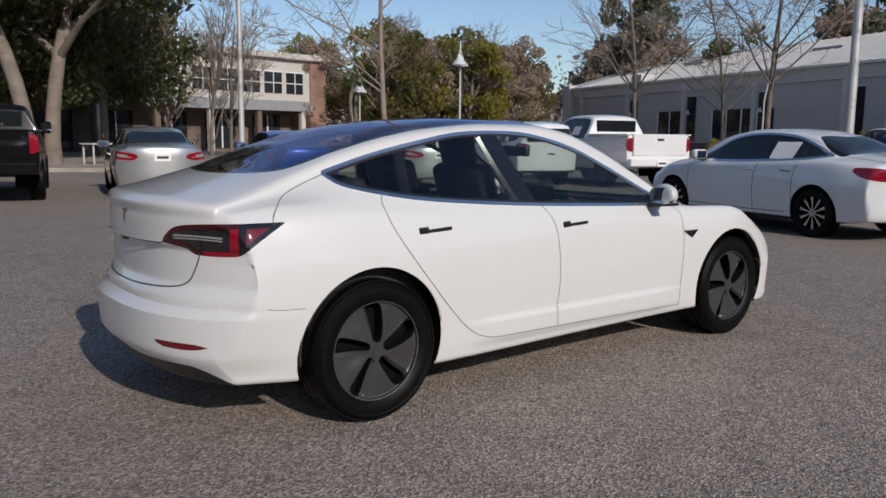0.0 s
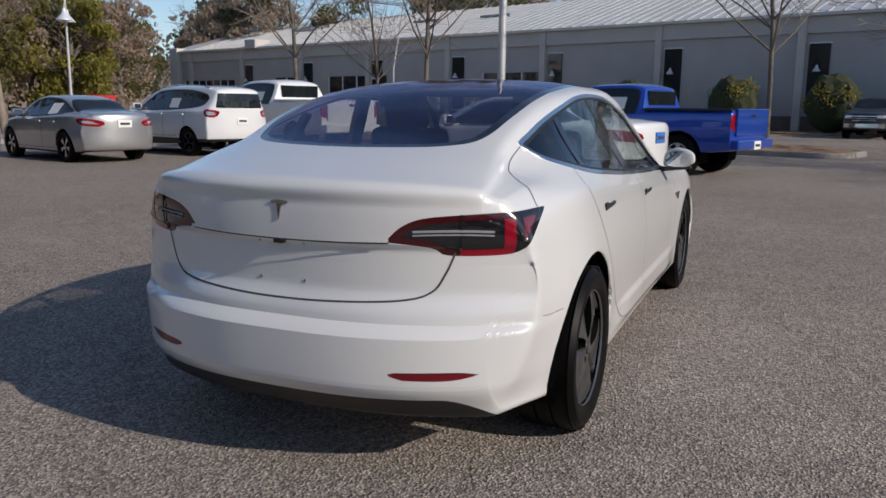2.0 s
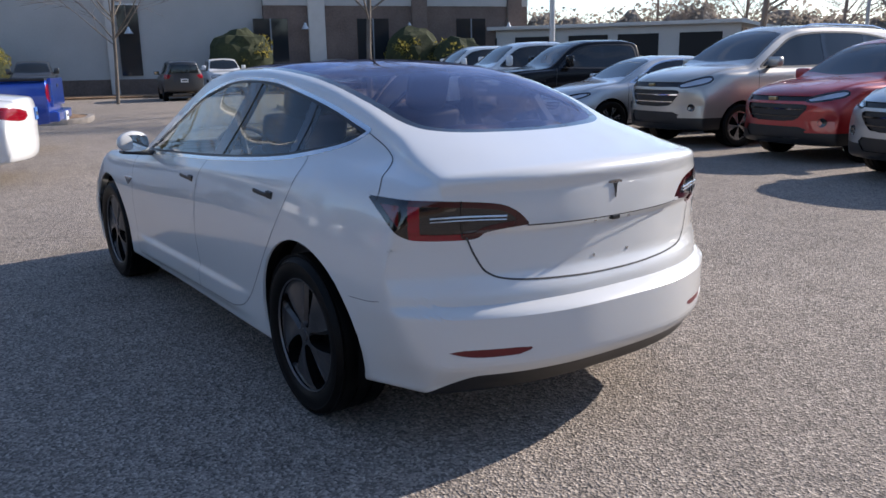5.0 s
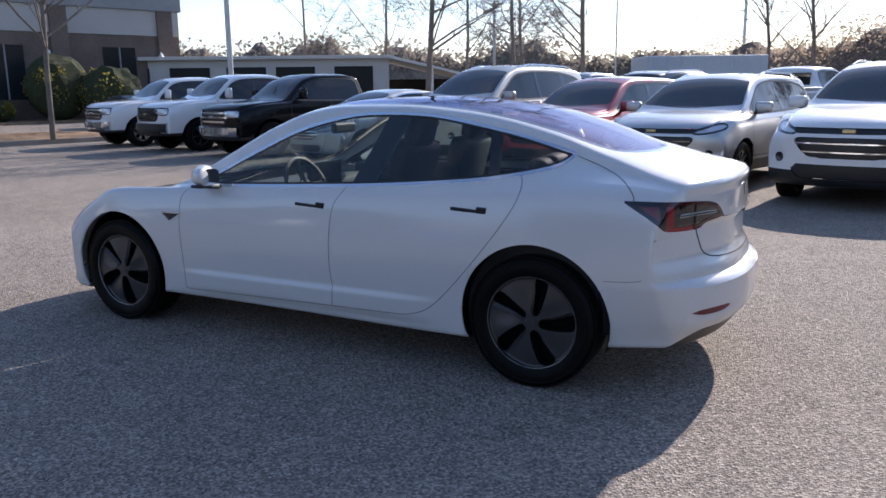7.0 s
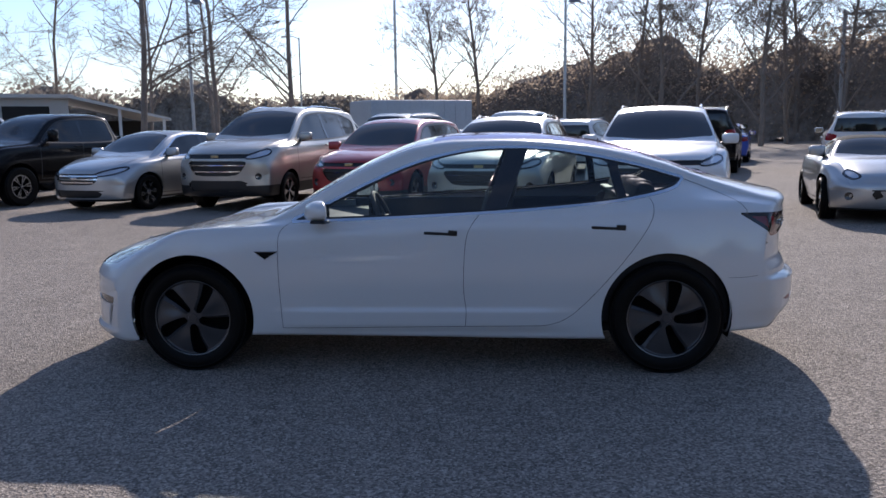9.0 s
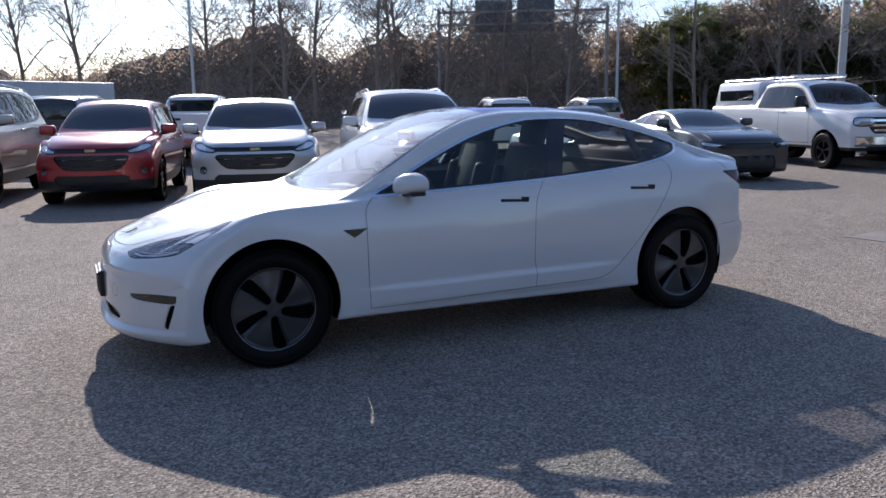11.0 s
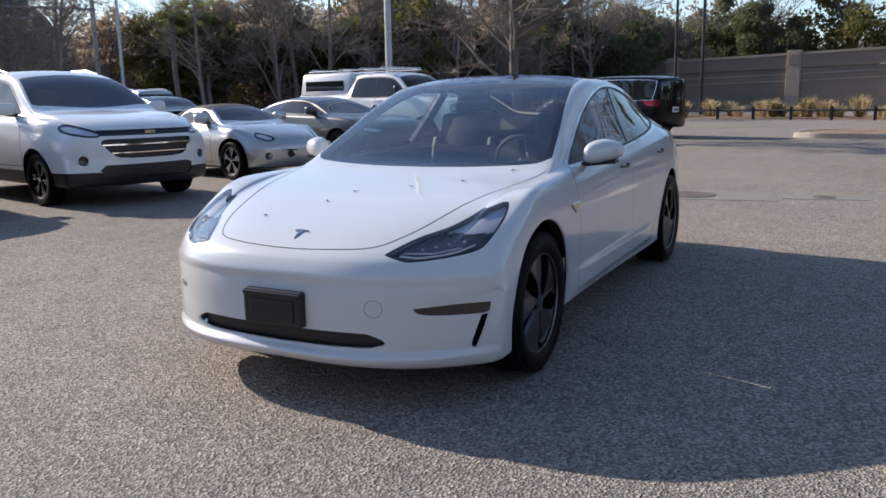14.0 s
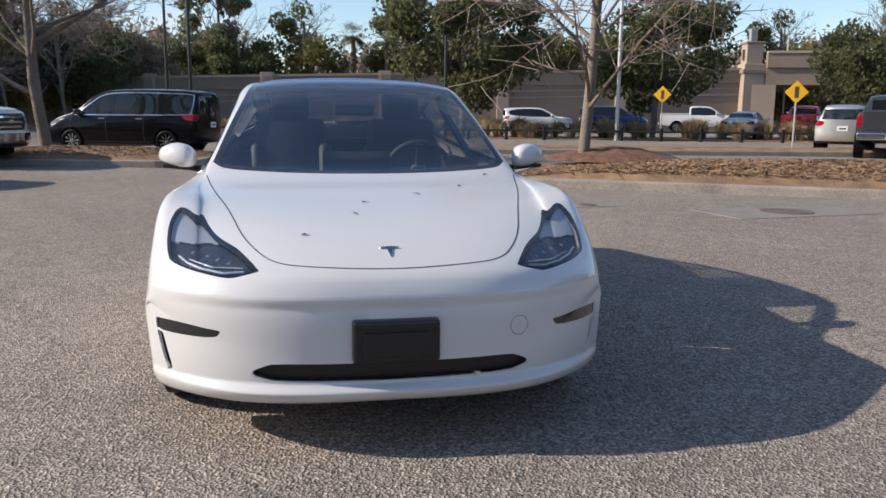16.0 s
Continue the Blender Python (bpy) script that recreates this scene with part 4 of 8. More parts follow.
    for y, z in ((-0.09, 0.699), (0.09, 0.699), (-0.09, 0.828), (0.09, 0.828)):
        c = cast(tree, (-4, y, z), (1, 0, 0))
        smooth(part("plate_screw_hole", moved(lathe([(0.0, 0.003), (0.006, 0.002), (0.008, -0.004)], 10), Matrix.Translation(c[0]) @ pose(0, 0, 0, 0, 0, 90)), M_ALLOY, car))
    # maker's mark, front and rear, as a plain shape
    for x0, way, z0, sc, mat in ((-4, 1, 0.942, 0.68, M_DARKCHROME), (4, -1, 0.70, 0.72, M_DARKCHROME)):
        vs, fs = [], []
        shape = [(-0.052, 0.040), (-0.03, 0.047), (0.0, 0.049), (0.03, 0.047), (0.052, 0.040), (0.046, 0.030), (0.022, 0.033), (0.014, 0.028), (0.0, -0.050), (-0.014, 0.028), (-0.022, 0.033), (-0.046, 0.030)]
        for lift in (0.005, -0.003):
            for a, b in shape:
                if way > 0:
                    c = cast(tree, (x0, a * sc, z0 + b * sc), (1, 0, 0))
                else:
                    c = cast(tree, (2.085 + b * sc * -0.95, a * sc, 3), (0, 0, -1))
                vs.append(c[0] + c[1] * lift)
        k = len(shape)
        fs = [tuple(range(k))] + [(i, i + k, (i + 1) % k + k, (i + 1) % k) for i in range(k)]
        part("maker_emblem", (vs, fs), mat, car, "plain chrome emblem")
    # front number plate holder
    bm = bmesh.new()
    box(bm, 2.20, 2.298, -0.156, 0.156, 0.346, 0.500, 0.012)
    holder = part("plate_holder", bm, M_BLACKTRIM, car, "empty black plastic number plate holder")
    part("plate_panel", box_bm(2.296, 2.304, -0.115, 0.115, 0.368, 0.458, 0.004), M_BLACKTRIM, holder)
    part("plate_rim", box_bm(2.294, 2.307, -0.150, 0.150, 0.474, 0.492, 0.004), M_BLACKTRIM, holder)
    seam("tow_eye_cover", tree, [(0.464 + 0.036 * math.cos(a * 0.5236), 0.448 + 0.036 * math.sin(a * 0.5236)) for a in range(13)], "yz", 1, 0.002, M_SEAM, car, 0.001, 4)
    # cabin
    bm = bmesh.new()
    box(bm, -1.75, 1.0, -0.80, 0.80, 0.24, 0.30)
    box(bm, -1.9, -1.3, -0.78, 0.78, 0.28, 0.92, 0.02)
    for s in (-1, 1):
        box(bm, -1.75, 0.70, s * 0.78 - 0.02, s * 0.78 + 0.02, 0.26, 0.925, 0.015)
        box(bm, 0.69, 1.0, s * 0.72 - 0.02, s * 0.72 + 0.02, 0.26, 0.86, 0.015)
    part("cabin_tub", bm, M_INTERIOR, car)
    part("parcel_shelf", box_bm(-1.86, -1.22, -0.62, 0.62, 0.99, 1.03, 0.01), M_INTERIOR, car)
    bm = bmesh.new()
    box(bm, 0.46, 0.93, -0.72, 0.72, 0.60, 0.87, 0.03)
    dash = smooth(part("dashboard", bm, M_INTERIOR, car))
    part("dash_trim", box_bm(0.445, 0.47, -0.72, 0.72, 0.78, 0.81, 0.004), M_LINER, dash)
    part("centre_screen", box_bm(0.42, 0.44, -0.19, 0.19, 0.80, 1.005, 0.006), M_SCREEN, car, "dark centre screen")
    part("centre_console", box_bm(-0.45, 0.45, -0.13, 0.13, 0.28, 0.56, 0.03), M_INTERIOR, car)
    st = tube([(0.185 * math.cos(a * math.pi / 16), 0.185 * math.sin(a * math.pi / 16), 0) for a in range(33)], [0.015] * 33, 8, False)
    sw = smooth(part("steering_wheel", merge(st, tube([(-0.18, 0, -0.01), (0.18, 0, -0.01)], [0.02, 0.02], 6), tube([(0, 0, -0.01), (0, -0.18, -0.01)], [0.02, 0.02], 6), tube([(0, 0, 0), (0, 0, -0.2)], [0.05, 0.04], 10)), M_INTERIOR, car))
    sw.matrix_basis = pose(0.30, 0.37, 0.885, 0, -66, 0) @ pose(0, 0, 0, 0, 0, 90)
    for y in (0.37, -0.37):
        s = smooth(part("front_seat", seat_mesh(0.52, 0.66, 0.12), M_INTERIOR, car), 60)
        s.location = (-0.12, y, 0.42)
    s = smooth(part("rear_bench", seat_mesh(1.30, 0.60, 0.12, False), M_INTERIOR, car), 60)
    s.location = (-0.98, 0, 0.42)
    for y in (0.37, 0.0, -0.37):
        smooth(part("rear_headrest", box_bm(-1.42, -1.30, y - 0.12, y + 0.12, 1.0, 1.13, 0.04), M_INTERIOR, car), 60)
    part("roof_bar", box_bm(-0.50, -0.36, -0.55, 0.55, 1.345, 1.385, 0.01), M_LINER, car)
    part("rear_view_mirror", box_bm(0.24, 0.28, -0.12, 0.12, 1.20, 1.27, 0.015), M_BLACKTRIM, car)
    add_wheels(car, base, 1.58, "aero", wz, 0.236, 0.235, True)
    return tree


M_REFLECTOR = material("dark_reflector", (0.14, 0.004, 0.010), 0.3, 0.0, 0.15)
M_PROJECTOR = material("projector_lens", (0.28, 0.29, 0.31), 0.06, 0.4, 1.0)
M_SHROUD = material("shroud_reflection", (0.46, 0.47, 0.50), 0.3, 0.3)
M_BOWL = grain(material("lamp_bowl", (0.05, 0.052, 0.06), 0.22, 0.4), 0.3, (9.0, 60.0), 0.5, 22.0, 0.02)
M_DARKCHROME = material("dark_chrome", (0.35, 0.35, 0.36), 0.18, 1.0)
M_REARGLASS = glass("violet_rear_glass", (0.52, 0.47, 0.51), 0.01, 1.55, (0.66, 0.62, 0.78))
M_HEADLENS = glass("headlight_lens", (0.9, 0.92, 0.94))
M_MIRROR = material("mirror", (0.85, 0.87, 0.88), 0.01, 1.0)
M_REDSIDE = material("red_side_lens", (0.13, 0.004, 0.008), 0.06, 0.0, 1.0)
SEDAN_SKIN = electric_sedan()
# a few dry leaves blown onto the bonnet
M_DRYLEAF = grain(material("dry_leaf", (0.10, 0.065, 0.035), 0.8), 0.4, (20.0, 200.0))
for x, y, turn in ((1.55, -0.05, 20), (1.72, -0.10, 130), (1.28, 0.42, 75), (1.93, -0.31, 10), (1.05, 0.60, 40), (1.42, 0.20, 160)):
    at_ = cast(SEDAN_SKIN, (x, y, 3), (0, 0, -1))
    lv = part("fallen_leaf", ([(-0.016, 0, 0.001), (-0.004, -0.007, 0.004), (0.016, 0, 0.002), (-0.003, 0.007, 0.005), (0.026, 0.001, 0.003)], [(0, 1, 2, 3), (1, 4, 2)]), M_DRYLEAF, None)
    lv.matrix_basis = Matrix.Translation(at_[0] + at_[1] * 0.001) @ at_[1].to_track_quat("Z", "Y").to_matrix().to_4x4() @ pose(0, 0, 0, 0, 0, turn)
    tagged(lv, "small dry brown leaf lying on the white bonnet", "leaf", "leaves on the bonnet")


# ---- parked vehicles ----
KINDS = {
    "sedan": dict(
        base=2.84, r=0.335, rim=0.225, arch=0.375, track=1.58, wheel="ten",
        xr=-2.52, xf=2.37, lr=0.12, lf=0.16, nr=4.0, nf=3.2, zf=0.5, zrear=0.72, bf=0.42, wf=1.0, br=0.34, wr=0.9, pinch=0.03, shoulder=0.06,
        zt=[(-2.52, 1.08), (-2.1, 1.13), (-1.75, 1.16), (-1.1, 1.40), (-0.5, 1.485), (0.0, 1.49), (0.35, 1.44), (1.05, 1.10), (1.18, 1.04), (1.6, 0.985), (2.1, 0.88), (2.37, 0.76)],
        yr=[(-2.52, 0.66), (-1.7, 0.6), (-0.9, 0.57), (0.2, 0.59), (0.9, 0.7), (1.2, 0.73), (2.37, 0.62)], crown=[(-2.52, 0.03), (0.0, 0.06), (1.2, 0.03), (2.37, 0.05)],
        zb=[(-2.52, 1.0), (-1.6, 1.05), (0.0, 0.98), (1.0, 0.95), (1.7, 0.9), (2.37, 0.7)], yb=[(-2.52, 0.76), (-1.5, 0.82), (0.0, 0.86), (1.2, 0.85), (2.37, 0.76)],
        yw=[(-2.52, 0.88), (-1.4, 0.925), (0.0, 0.92), (1.4, 0.925), (2.37, 0.87)], zw=[(-2.52, 0.65), (0.0, 0.68), (2.37, 0.55)],
        yl=[(-2.52, 0.82), (0.0, 0.88), (2.37, 0.82)], zl=[(-2.52, 0.28), (-1.4, 0.2), (1.4, 0.2), (2.37, 0.2)],
        dlo=[(0.98, 0.99, 1), (0.62, 1.18), (0.28, 1.35), (-0.2, 1.41), (-0.8, 1.375), (-1.2, 1.25), (-1.52, 1.11, 1), (-1.1, 1.055), (0.0, 1.0)], posts=(-0.38, -1.1),
        top=[(1.12, 0.0), (1.0, 0.66), (0.42, 0.56), (0.36, 0.0)], back=[(-1.2, 0.0), (-1.14, 0.5), (-1.70, 0.60), (-1.78, 0.0)],
        grille=[(-0.5, 0.72), (0.5, 0.72), (0.46, 0.58), (0.36, 0.52), (-0.36, 0.52), (-0.46, 0.58)], bars=3, intake=[(-0.6, 0.42), (0.6, 0.42), (0.5, 0.28), (-0.5, 0.28)],
        head=[(-1.32, 0.72), (-1.1, 0.79), (-0.76, 0.84), (-0.72, 0.78), (-1.0, 0.69), (-1.3, 0.66)], tail=[(-1.42, 0.90), (-1.1, 0.97), (-0.8, 0.96), (-0.92, 0.84), (-1.3, 0.80)], lower=0.25),
    "coupe": dict(
        base=2.85, r=0.35, rim=0.25, arch=0.385, track=1.62, wheel="dark",
        xr=-2.4, xf=2.42, lr=0.12, lf=0.14, nr=4.0, nf=4.0, zf=0.5, zrear=0.75, bf=0.26, wf=1.0, br=0.26, wr=0.9, pinch=0.03, shoulder=0.05,
        zt=[(-2.4, 1.06), (-2.0, 1.1), (-1.6, 1.14), (-0.9, 1.31), (-0.4, 1.37), (0.0, 1.36), (0.3, 1.30), (0.95, 1.03), (1.05, 0.99), (1.6, 0.96), (2.2, 0.88), (2.42, 0.78)],
        yr=[(-2.4, 0.7), (-1.5, 0.6), (-0.6, 0.55), (0.2, 0.57), (0.9, 0.7), (1.2, 0.75), (2.42, 0.7)], crown=[(-2.4, 0.03), (0.0, 0.06), (1.2, 0.0), (2.42, 0.03)],
        zb=[(-2.4, 1.02), (-1.5, 1.04), (0.0, 0.99), (1.0, 0.97), (1.7, 0.93), (2.42, 0.74)], yb=[(-2.4, 0.8), (-1.4, 0.87), (0.0, 0.86), (1.3, 0.88), (2.42, 0.8)],
        yw=[(-2.4, 0.9), (-1.4, 0.965), (0.0, 0.93), (1.4, 0.955), (2.42, 0.9)], zw=[(-2.4, 0.7), (0.0, 0.62), (2.42, 0.55)],
        yl=[(-2.4, 0.84), (0.0, 0.9), (2.42, 0.86)], zl=[(-2.4, 0.28), (0.0, 0.18), (2.42, 0.17)],
        dlo=[(0.85, 1.0, 1), (0.28, 1.24), (-0.2, 1.30), (-0.7, 1.27), (-1.15, 1.15, 1), (-1.0, 1.06), (0.0, 1.01)], posts=(-0.62,),
        top=[(1.0, 0.0), (0.88, 0.66), (0.36, 0.54), (0.3, 0.0)], back=[(-0.95, 0.0), (-0.95, 0.48), (-1.5, 0.58), (-1.55, 0.0)],
        grille=[(-0.6, 0.73), (0.6, 0.73), (0.56, 0.63), (-0.56, 0.63)], bars=0, intake=[(-0.55, 0.5), (0.55, 0.5), (0.5, 0.25), (-0.5, 0.25)],
        head=[(-1.28, 0.72), (-1.0, 0.77), (-0.86, 0.77), (-0.9, 0.68), (-1.25, 0.66)], tail=[(-1.4, 0.92), (-1.0, 0.95), (-0.95, 0.85), (-1.35, 0.82)], lower=0.24),
    "roadster": dict(
        base=2.415, r=0.32, rim=0.235, arch=0.36, track=1.55, wheel="five",
        xr=-1.95, xf=2.0, lr=0.2, lf=0.2, nr=2.6, nf=2.5, zf=0.48, zrear=0.62, bf=0.5, wf=1.1, br=0.45, wr=1.0, pinch=0.05, shoulder=0.05,
        zt=[(-1.95, 0.84), (-1.5, 0.94), (-1.1, 1.0), (-0.85, 1.16), (-0.5, 1.25), (-0.1, 1.26), (0.12, 1.22), (0.66, 0.98), (0.75, 0.94), (1.2, 0.90), (1.7, 0.78), (2.0, 0.64)],
        yr=[(-1.95, 0.6), (-1.1, 0.6), (-0.5, 0.5), (0.1, 0.52), (0.7, 0.66), (2.0, 0.55)], crown=[(-1.95, 0.05), (-0.3, 0.08), (0.8, 0.03), (2.0, 0.06)],
        zb=[(-1.95, 0.8), (-1.1, 0.9), (0.0, 0.87), (0.8, 0.87), (1.3, 0.86), (2.0, 0.6)], yb=[(-1.95, 0.7), (-1.1, 0.8), (0.0, 0.8), (1.2, 0.8), (2.0, 0.7)],
        yw=[(-1.95, 0.82), (-1.2, 0.905), (0.0, 0.87), (1.2, 0.905), (2.0, 0.82)], zw=[(-1.95, 0.6), (0.0, 0.58), (2.0, 0.5)],
        yl=[(-1.95, 0.78), (0.0, 0.84), (2.0, 0.78)], zl=[(-1.95, 0.25), (0.0, 0.18), (2.0, 0.18)],
        dlo=[(0.55, 0.93, 1), (0.12, 1.14), (-0.3, 1.18), (-0.6, 1.12), (-0.68, 0.94), (0.0, 0.92)], posts=(),
        top=[(0.72, 0.0), (0.62, 0.6), (0.16, 0.48), (0.12, 0.0)], back=None, softtop=(-1.12, 0.15, 0.99),
        grille=[(-0.3, 0.50), (-0.06, 0.50), (-0.08, 0.36), (-0.26, 0.36)], grille2=True, bars=0, intake=None,
        head=[(-1.0, 0.68), (-0.84, 0.76), (-0.66, 0.78), (-0.68, 0.7), (-0.9, 0.63)], tail=[(-1.15, 0.74), (-0.95, 0.78), (-0.9, 0.7), (-1.1, 0.66)], lower=0.22, fogs=True),
    "suv": dict(
        base=2.73, r=0.345, rim=0.235, arch=0.39, track=1.58, wheel="five",
        xr=-2.34, xf=2.32, lr=0.16, lf=0.14, nr=3.2, nf=3.6, zf=0.58, zrear=0.85, bf=0.38, wf=1.0, br=0.26, wr=0.8, pinch=0.05, shoulder=0.06,
        zt=[(-2.34, 1.58), (-2.0, 1.635), (-1.4, 1.665), (-0.5, 1.68), (0.0, 1.665), (0.3, 1.60), (1.0, 1.22), (1.12, 1.15), (1.6, 1.10), (2.1, 1.01), (2.32, 0.90)],
        yr=[(-2.34, 0.58), (-1.0, 0.6), (0.2, 0.61), (0.9, 0.72), (1.15, 0.75), (2.32, 0.66)], crown=[(-2.34, 0.06), (0.0, 0.06), (1.2, 0.03), (2.32, 0.05)],
        zb=[(-2.34, 1.10), (-1.0, 1.10), (0.0, 1.05), (1.0, 1.03), (1.7, 1.02), (2.32, 0.82)], yb=[(-2.34, 0.8), (-1.0, 0.85), (0.0, 0.86), (1.2, 0.86), (2.32, 0.78)],
        yw=[(-2.34, 0.87), (-1.4, 0.92), (0.0, 0.92), (1.4, 0.92), (2.32, 0.87)], zw=[(-2.34, 0.75), (0.0, 0.74), (2.32, 0.65)],
        yl=[(-2.34, 0.84), (0.0, 0.88), (2.32, 0.84)], zl=[(-2.34, 0.36), (0.0, 0.25), (2.32, 0.24)],
        dlo=[(0.98, 1.08, 1), (0.55, 1.33), (0.22, 1.49), (-0.3, 1.555), (-1.2, 1.55), (-1.85, 1.46), (-2.02, 1.36, 1), (-1.85, 1.2), (-1.2, 1.12), (0.0, 1.08)], posts=(-0.36, -1.28),
        top=[(1.10, 0.0), (0.99, 0.71), (0.36, 0.58), (0.3, 0.0)], back="hatch", rearpoly=[(-0.58, 1.48), (0.58, 1.48), (0.66, 1.14), (-0.66, 1.14)],
        grille=[(-0.50, 0.80), (0.50, 0.80), (0.55, 0.76), (0.42, 0.60), (0.32, 0.57), (-0.32, 0.57), (-0.42, 0.60), (-0.55, 0.76)], bars=2, intake=[(-0.6, 0.5), (0.6, 0.5), (0.5, 0.34), (-0.5, 0.34)],
        head=[(-1.2, 0.88), (-0.95, 0.95), (-0.72, 0.98), (-0.7, 0.9), (-0.95, 0.84), (-1.18, 0.82)], tail=[(-1.2, 1.06), (-1.0, 1.1), (-0.82, 1.1), (-0.85, 0.95), (-1.1, 0.93)], lower=0.42),
    "pickup": dict(
        base=3.65, r=0.40, rim=0.245, arch=0.46, track=1.72, wheel="six",
        xr=-3.0, xf=2.82, lr=0.08, lf=0.10, nr=6.0, nf=4.0, zf=0.75, zrear=0.95, bf=0.24, wf=0.9, br=0.06, wr=0.5, pinch=0.02, shoulder=0.05, breaks=[-0.98, -0.95, -0.90, -0.86],
        zt=[(-3.0, 1.36), (-0.98, 1.38), (-0.95, 1.40), (-0.90, 1.80), (-0.86, 1.86), (-0.4, 1.93), (0.3, 1.92), (0.7, 1.83), (1.28, 1.40), (1.4, 1.33), (2.0, 1.28), (2.6, 1.22), (2.82, 1.12)],
        yr=[(-3.0, 0.9), (-0.96, 0.9), (-0.90, 0.68), (-0.3, 0.68), (0.7, 0.69), (1.3, 0.82), (1.5, 0.85), (2.82, 0.78)], crown=[(-3.0, 0.0), (-0.96, 0.0), (-0.88, 0.06), (0.7, 0.06), (1.5, 0.03), (2.82, 0.04)],
        zb=[(-3.0, 1.30), (-0.96, 1.30), (0.0, 1.26), (1.2, 1.24), (2.0, 1.2), (2.82, 1.02)], yb=[(-3.0, 0.93), (0.0, 0.94), (1.4, 0.94), (2.82, 0.88)],
        yw=[(-3.0, 0.96), (0.0, 0.985), (1.8, 0.985), (2.82, 0.93)], zw=[(-3.0, 0.9), (0.0, 0.9), (2.82, 0.8)],
        yl=[(-3.0, 0.92), (0.0, 0.93), (2.82, 0.90)], zl=[(-3.0, 0.55), (-1.0, 0.42), (1.0, 0.42), (2.82, 0.40)],
        dlo=[(1.2, 1.30, 1), (0.86, 1.58), (0.58, 1.74), (0.1, 1.80), (-0.62, 1.79), (-0.78, 1.72), (-0.8, 1.32), (-0.7, 1.28), (0.2, 1.27)], posts=(0.12,),
        top=[(1.36, 0.0), (1.24, 0.76), (0.72, 0.64), (0.66, 0.0)], back="cab",
        grille=[(-0.62, 1.10), (0.62, 1.10), (0.6, 0.86), (0.5, 0.76), (-0.5, 0.76), (-0.6, 0.86)], bars=3, intake=[(-0.7, 0.6), (0.7, 0.6), (0.64, 0.45), (-0.64, 0.45)],
        head=[(-1.62, 1.08), (-1.3, 1.10), (-1.22, 1.06), (-1.26, 0.92), (-1.56, 0.92)], tail=[(-1.60, 1.26), (-1.40, 1.26), (-1.40, 0.98), (-1.60, 0.98)], lower=0.48, chrome_bumper=True),
    "minivan": dict(
        base=3.0, r=0.34, rim=0.225, arch=0.385, track=1.7, wheel="ten",
        xr=-2.52, xf=2.58, lr=0.12, lf=0.16, nr=3.6, nf=3.0, zf=0.55, zrear=0.9, bf=0.45, wf=1.0, br=0.22, wr=0.8, pinch=0.04, shoulder=0.05,
        zt=[(-2.52, 1.76), (-2.0, 1.84), (-0.5, 1.87), (0.3, 1.84), (0.6, 1.78), (1.5, 1.22), (1.6, 1.18), (2.2, 1.04), (2.58, 0.88)],
        yr=[(-2.52, 0.66), (-1.0, 0.7), (0.4, 0.68), (1.4, 0.76), (2.58, 0.66)], crown=[(-2.52, 0.06), (0.0, 0.06), (1.6, 0.03), (2.58, 0.05)],
        zb=[(-2.52, 1.08), (0.0, 1.06), (1.2, 1.06), (1.9, 1.0), (2.58, 0.8)], yb=[(-2.52, 0.86), (0.0, 0.92), (1.4, 0.9), (2.58, 0.8)],
        yw=[(-2.52, 0.93), (0.0, 0.985), (1.5, 0.975), (2.58, 0.9)], zw=[(-2.52, 0.7), (0.0, 0.7), (2.58, 0.6)],
        yl=[(-2.52, 0.9), (0.0, 0.93), (2.58, 0.86)], zl=[(-2.52, 0.3), (0.0, 0.2), (2.58, 0.2)],
        dlo=[(1.42, 1.10, 1), (0.9, 1.45), (0.55, 1.66), (0.0, 1.74), (-1.2, 1.74), (-2.2, 1.70), (-2.3, 1.6), (-2.25, 1.2), (-2.1, 1.12), (0.0, 1.10)], posts=(0.32, -0.85),
        top=[(1.56, 0.0), (1.42, 0.72), (0.66, 0.62), (0.58, 0.0)], back="hatch", rearpoly=[(-0.66, 1.66), (0.66, 1.66), (0.72, 1.16), (-0.72, 1.16)],
        grille=[(-0.5, 0.86), (0.5, 0.86), (0.4, 0.7), (-0.4, 0.7)], bars=2, intake=[(-0.6, 0.45), (0.6, 0.45), (0.5, 0.3), (-0.5, 0.3)],
        head=[(-1.34, 0.82), (-0.95, 0.94), (-0.9, 0.84), (-1.3, 0.74)], tail=[(-1.22, 1.12), (-0.8, 1.12), (-0.85, 0.98), (-1.2, 0.95)], lower=0.28),
}


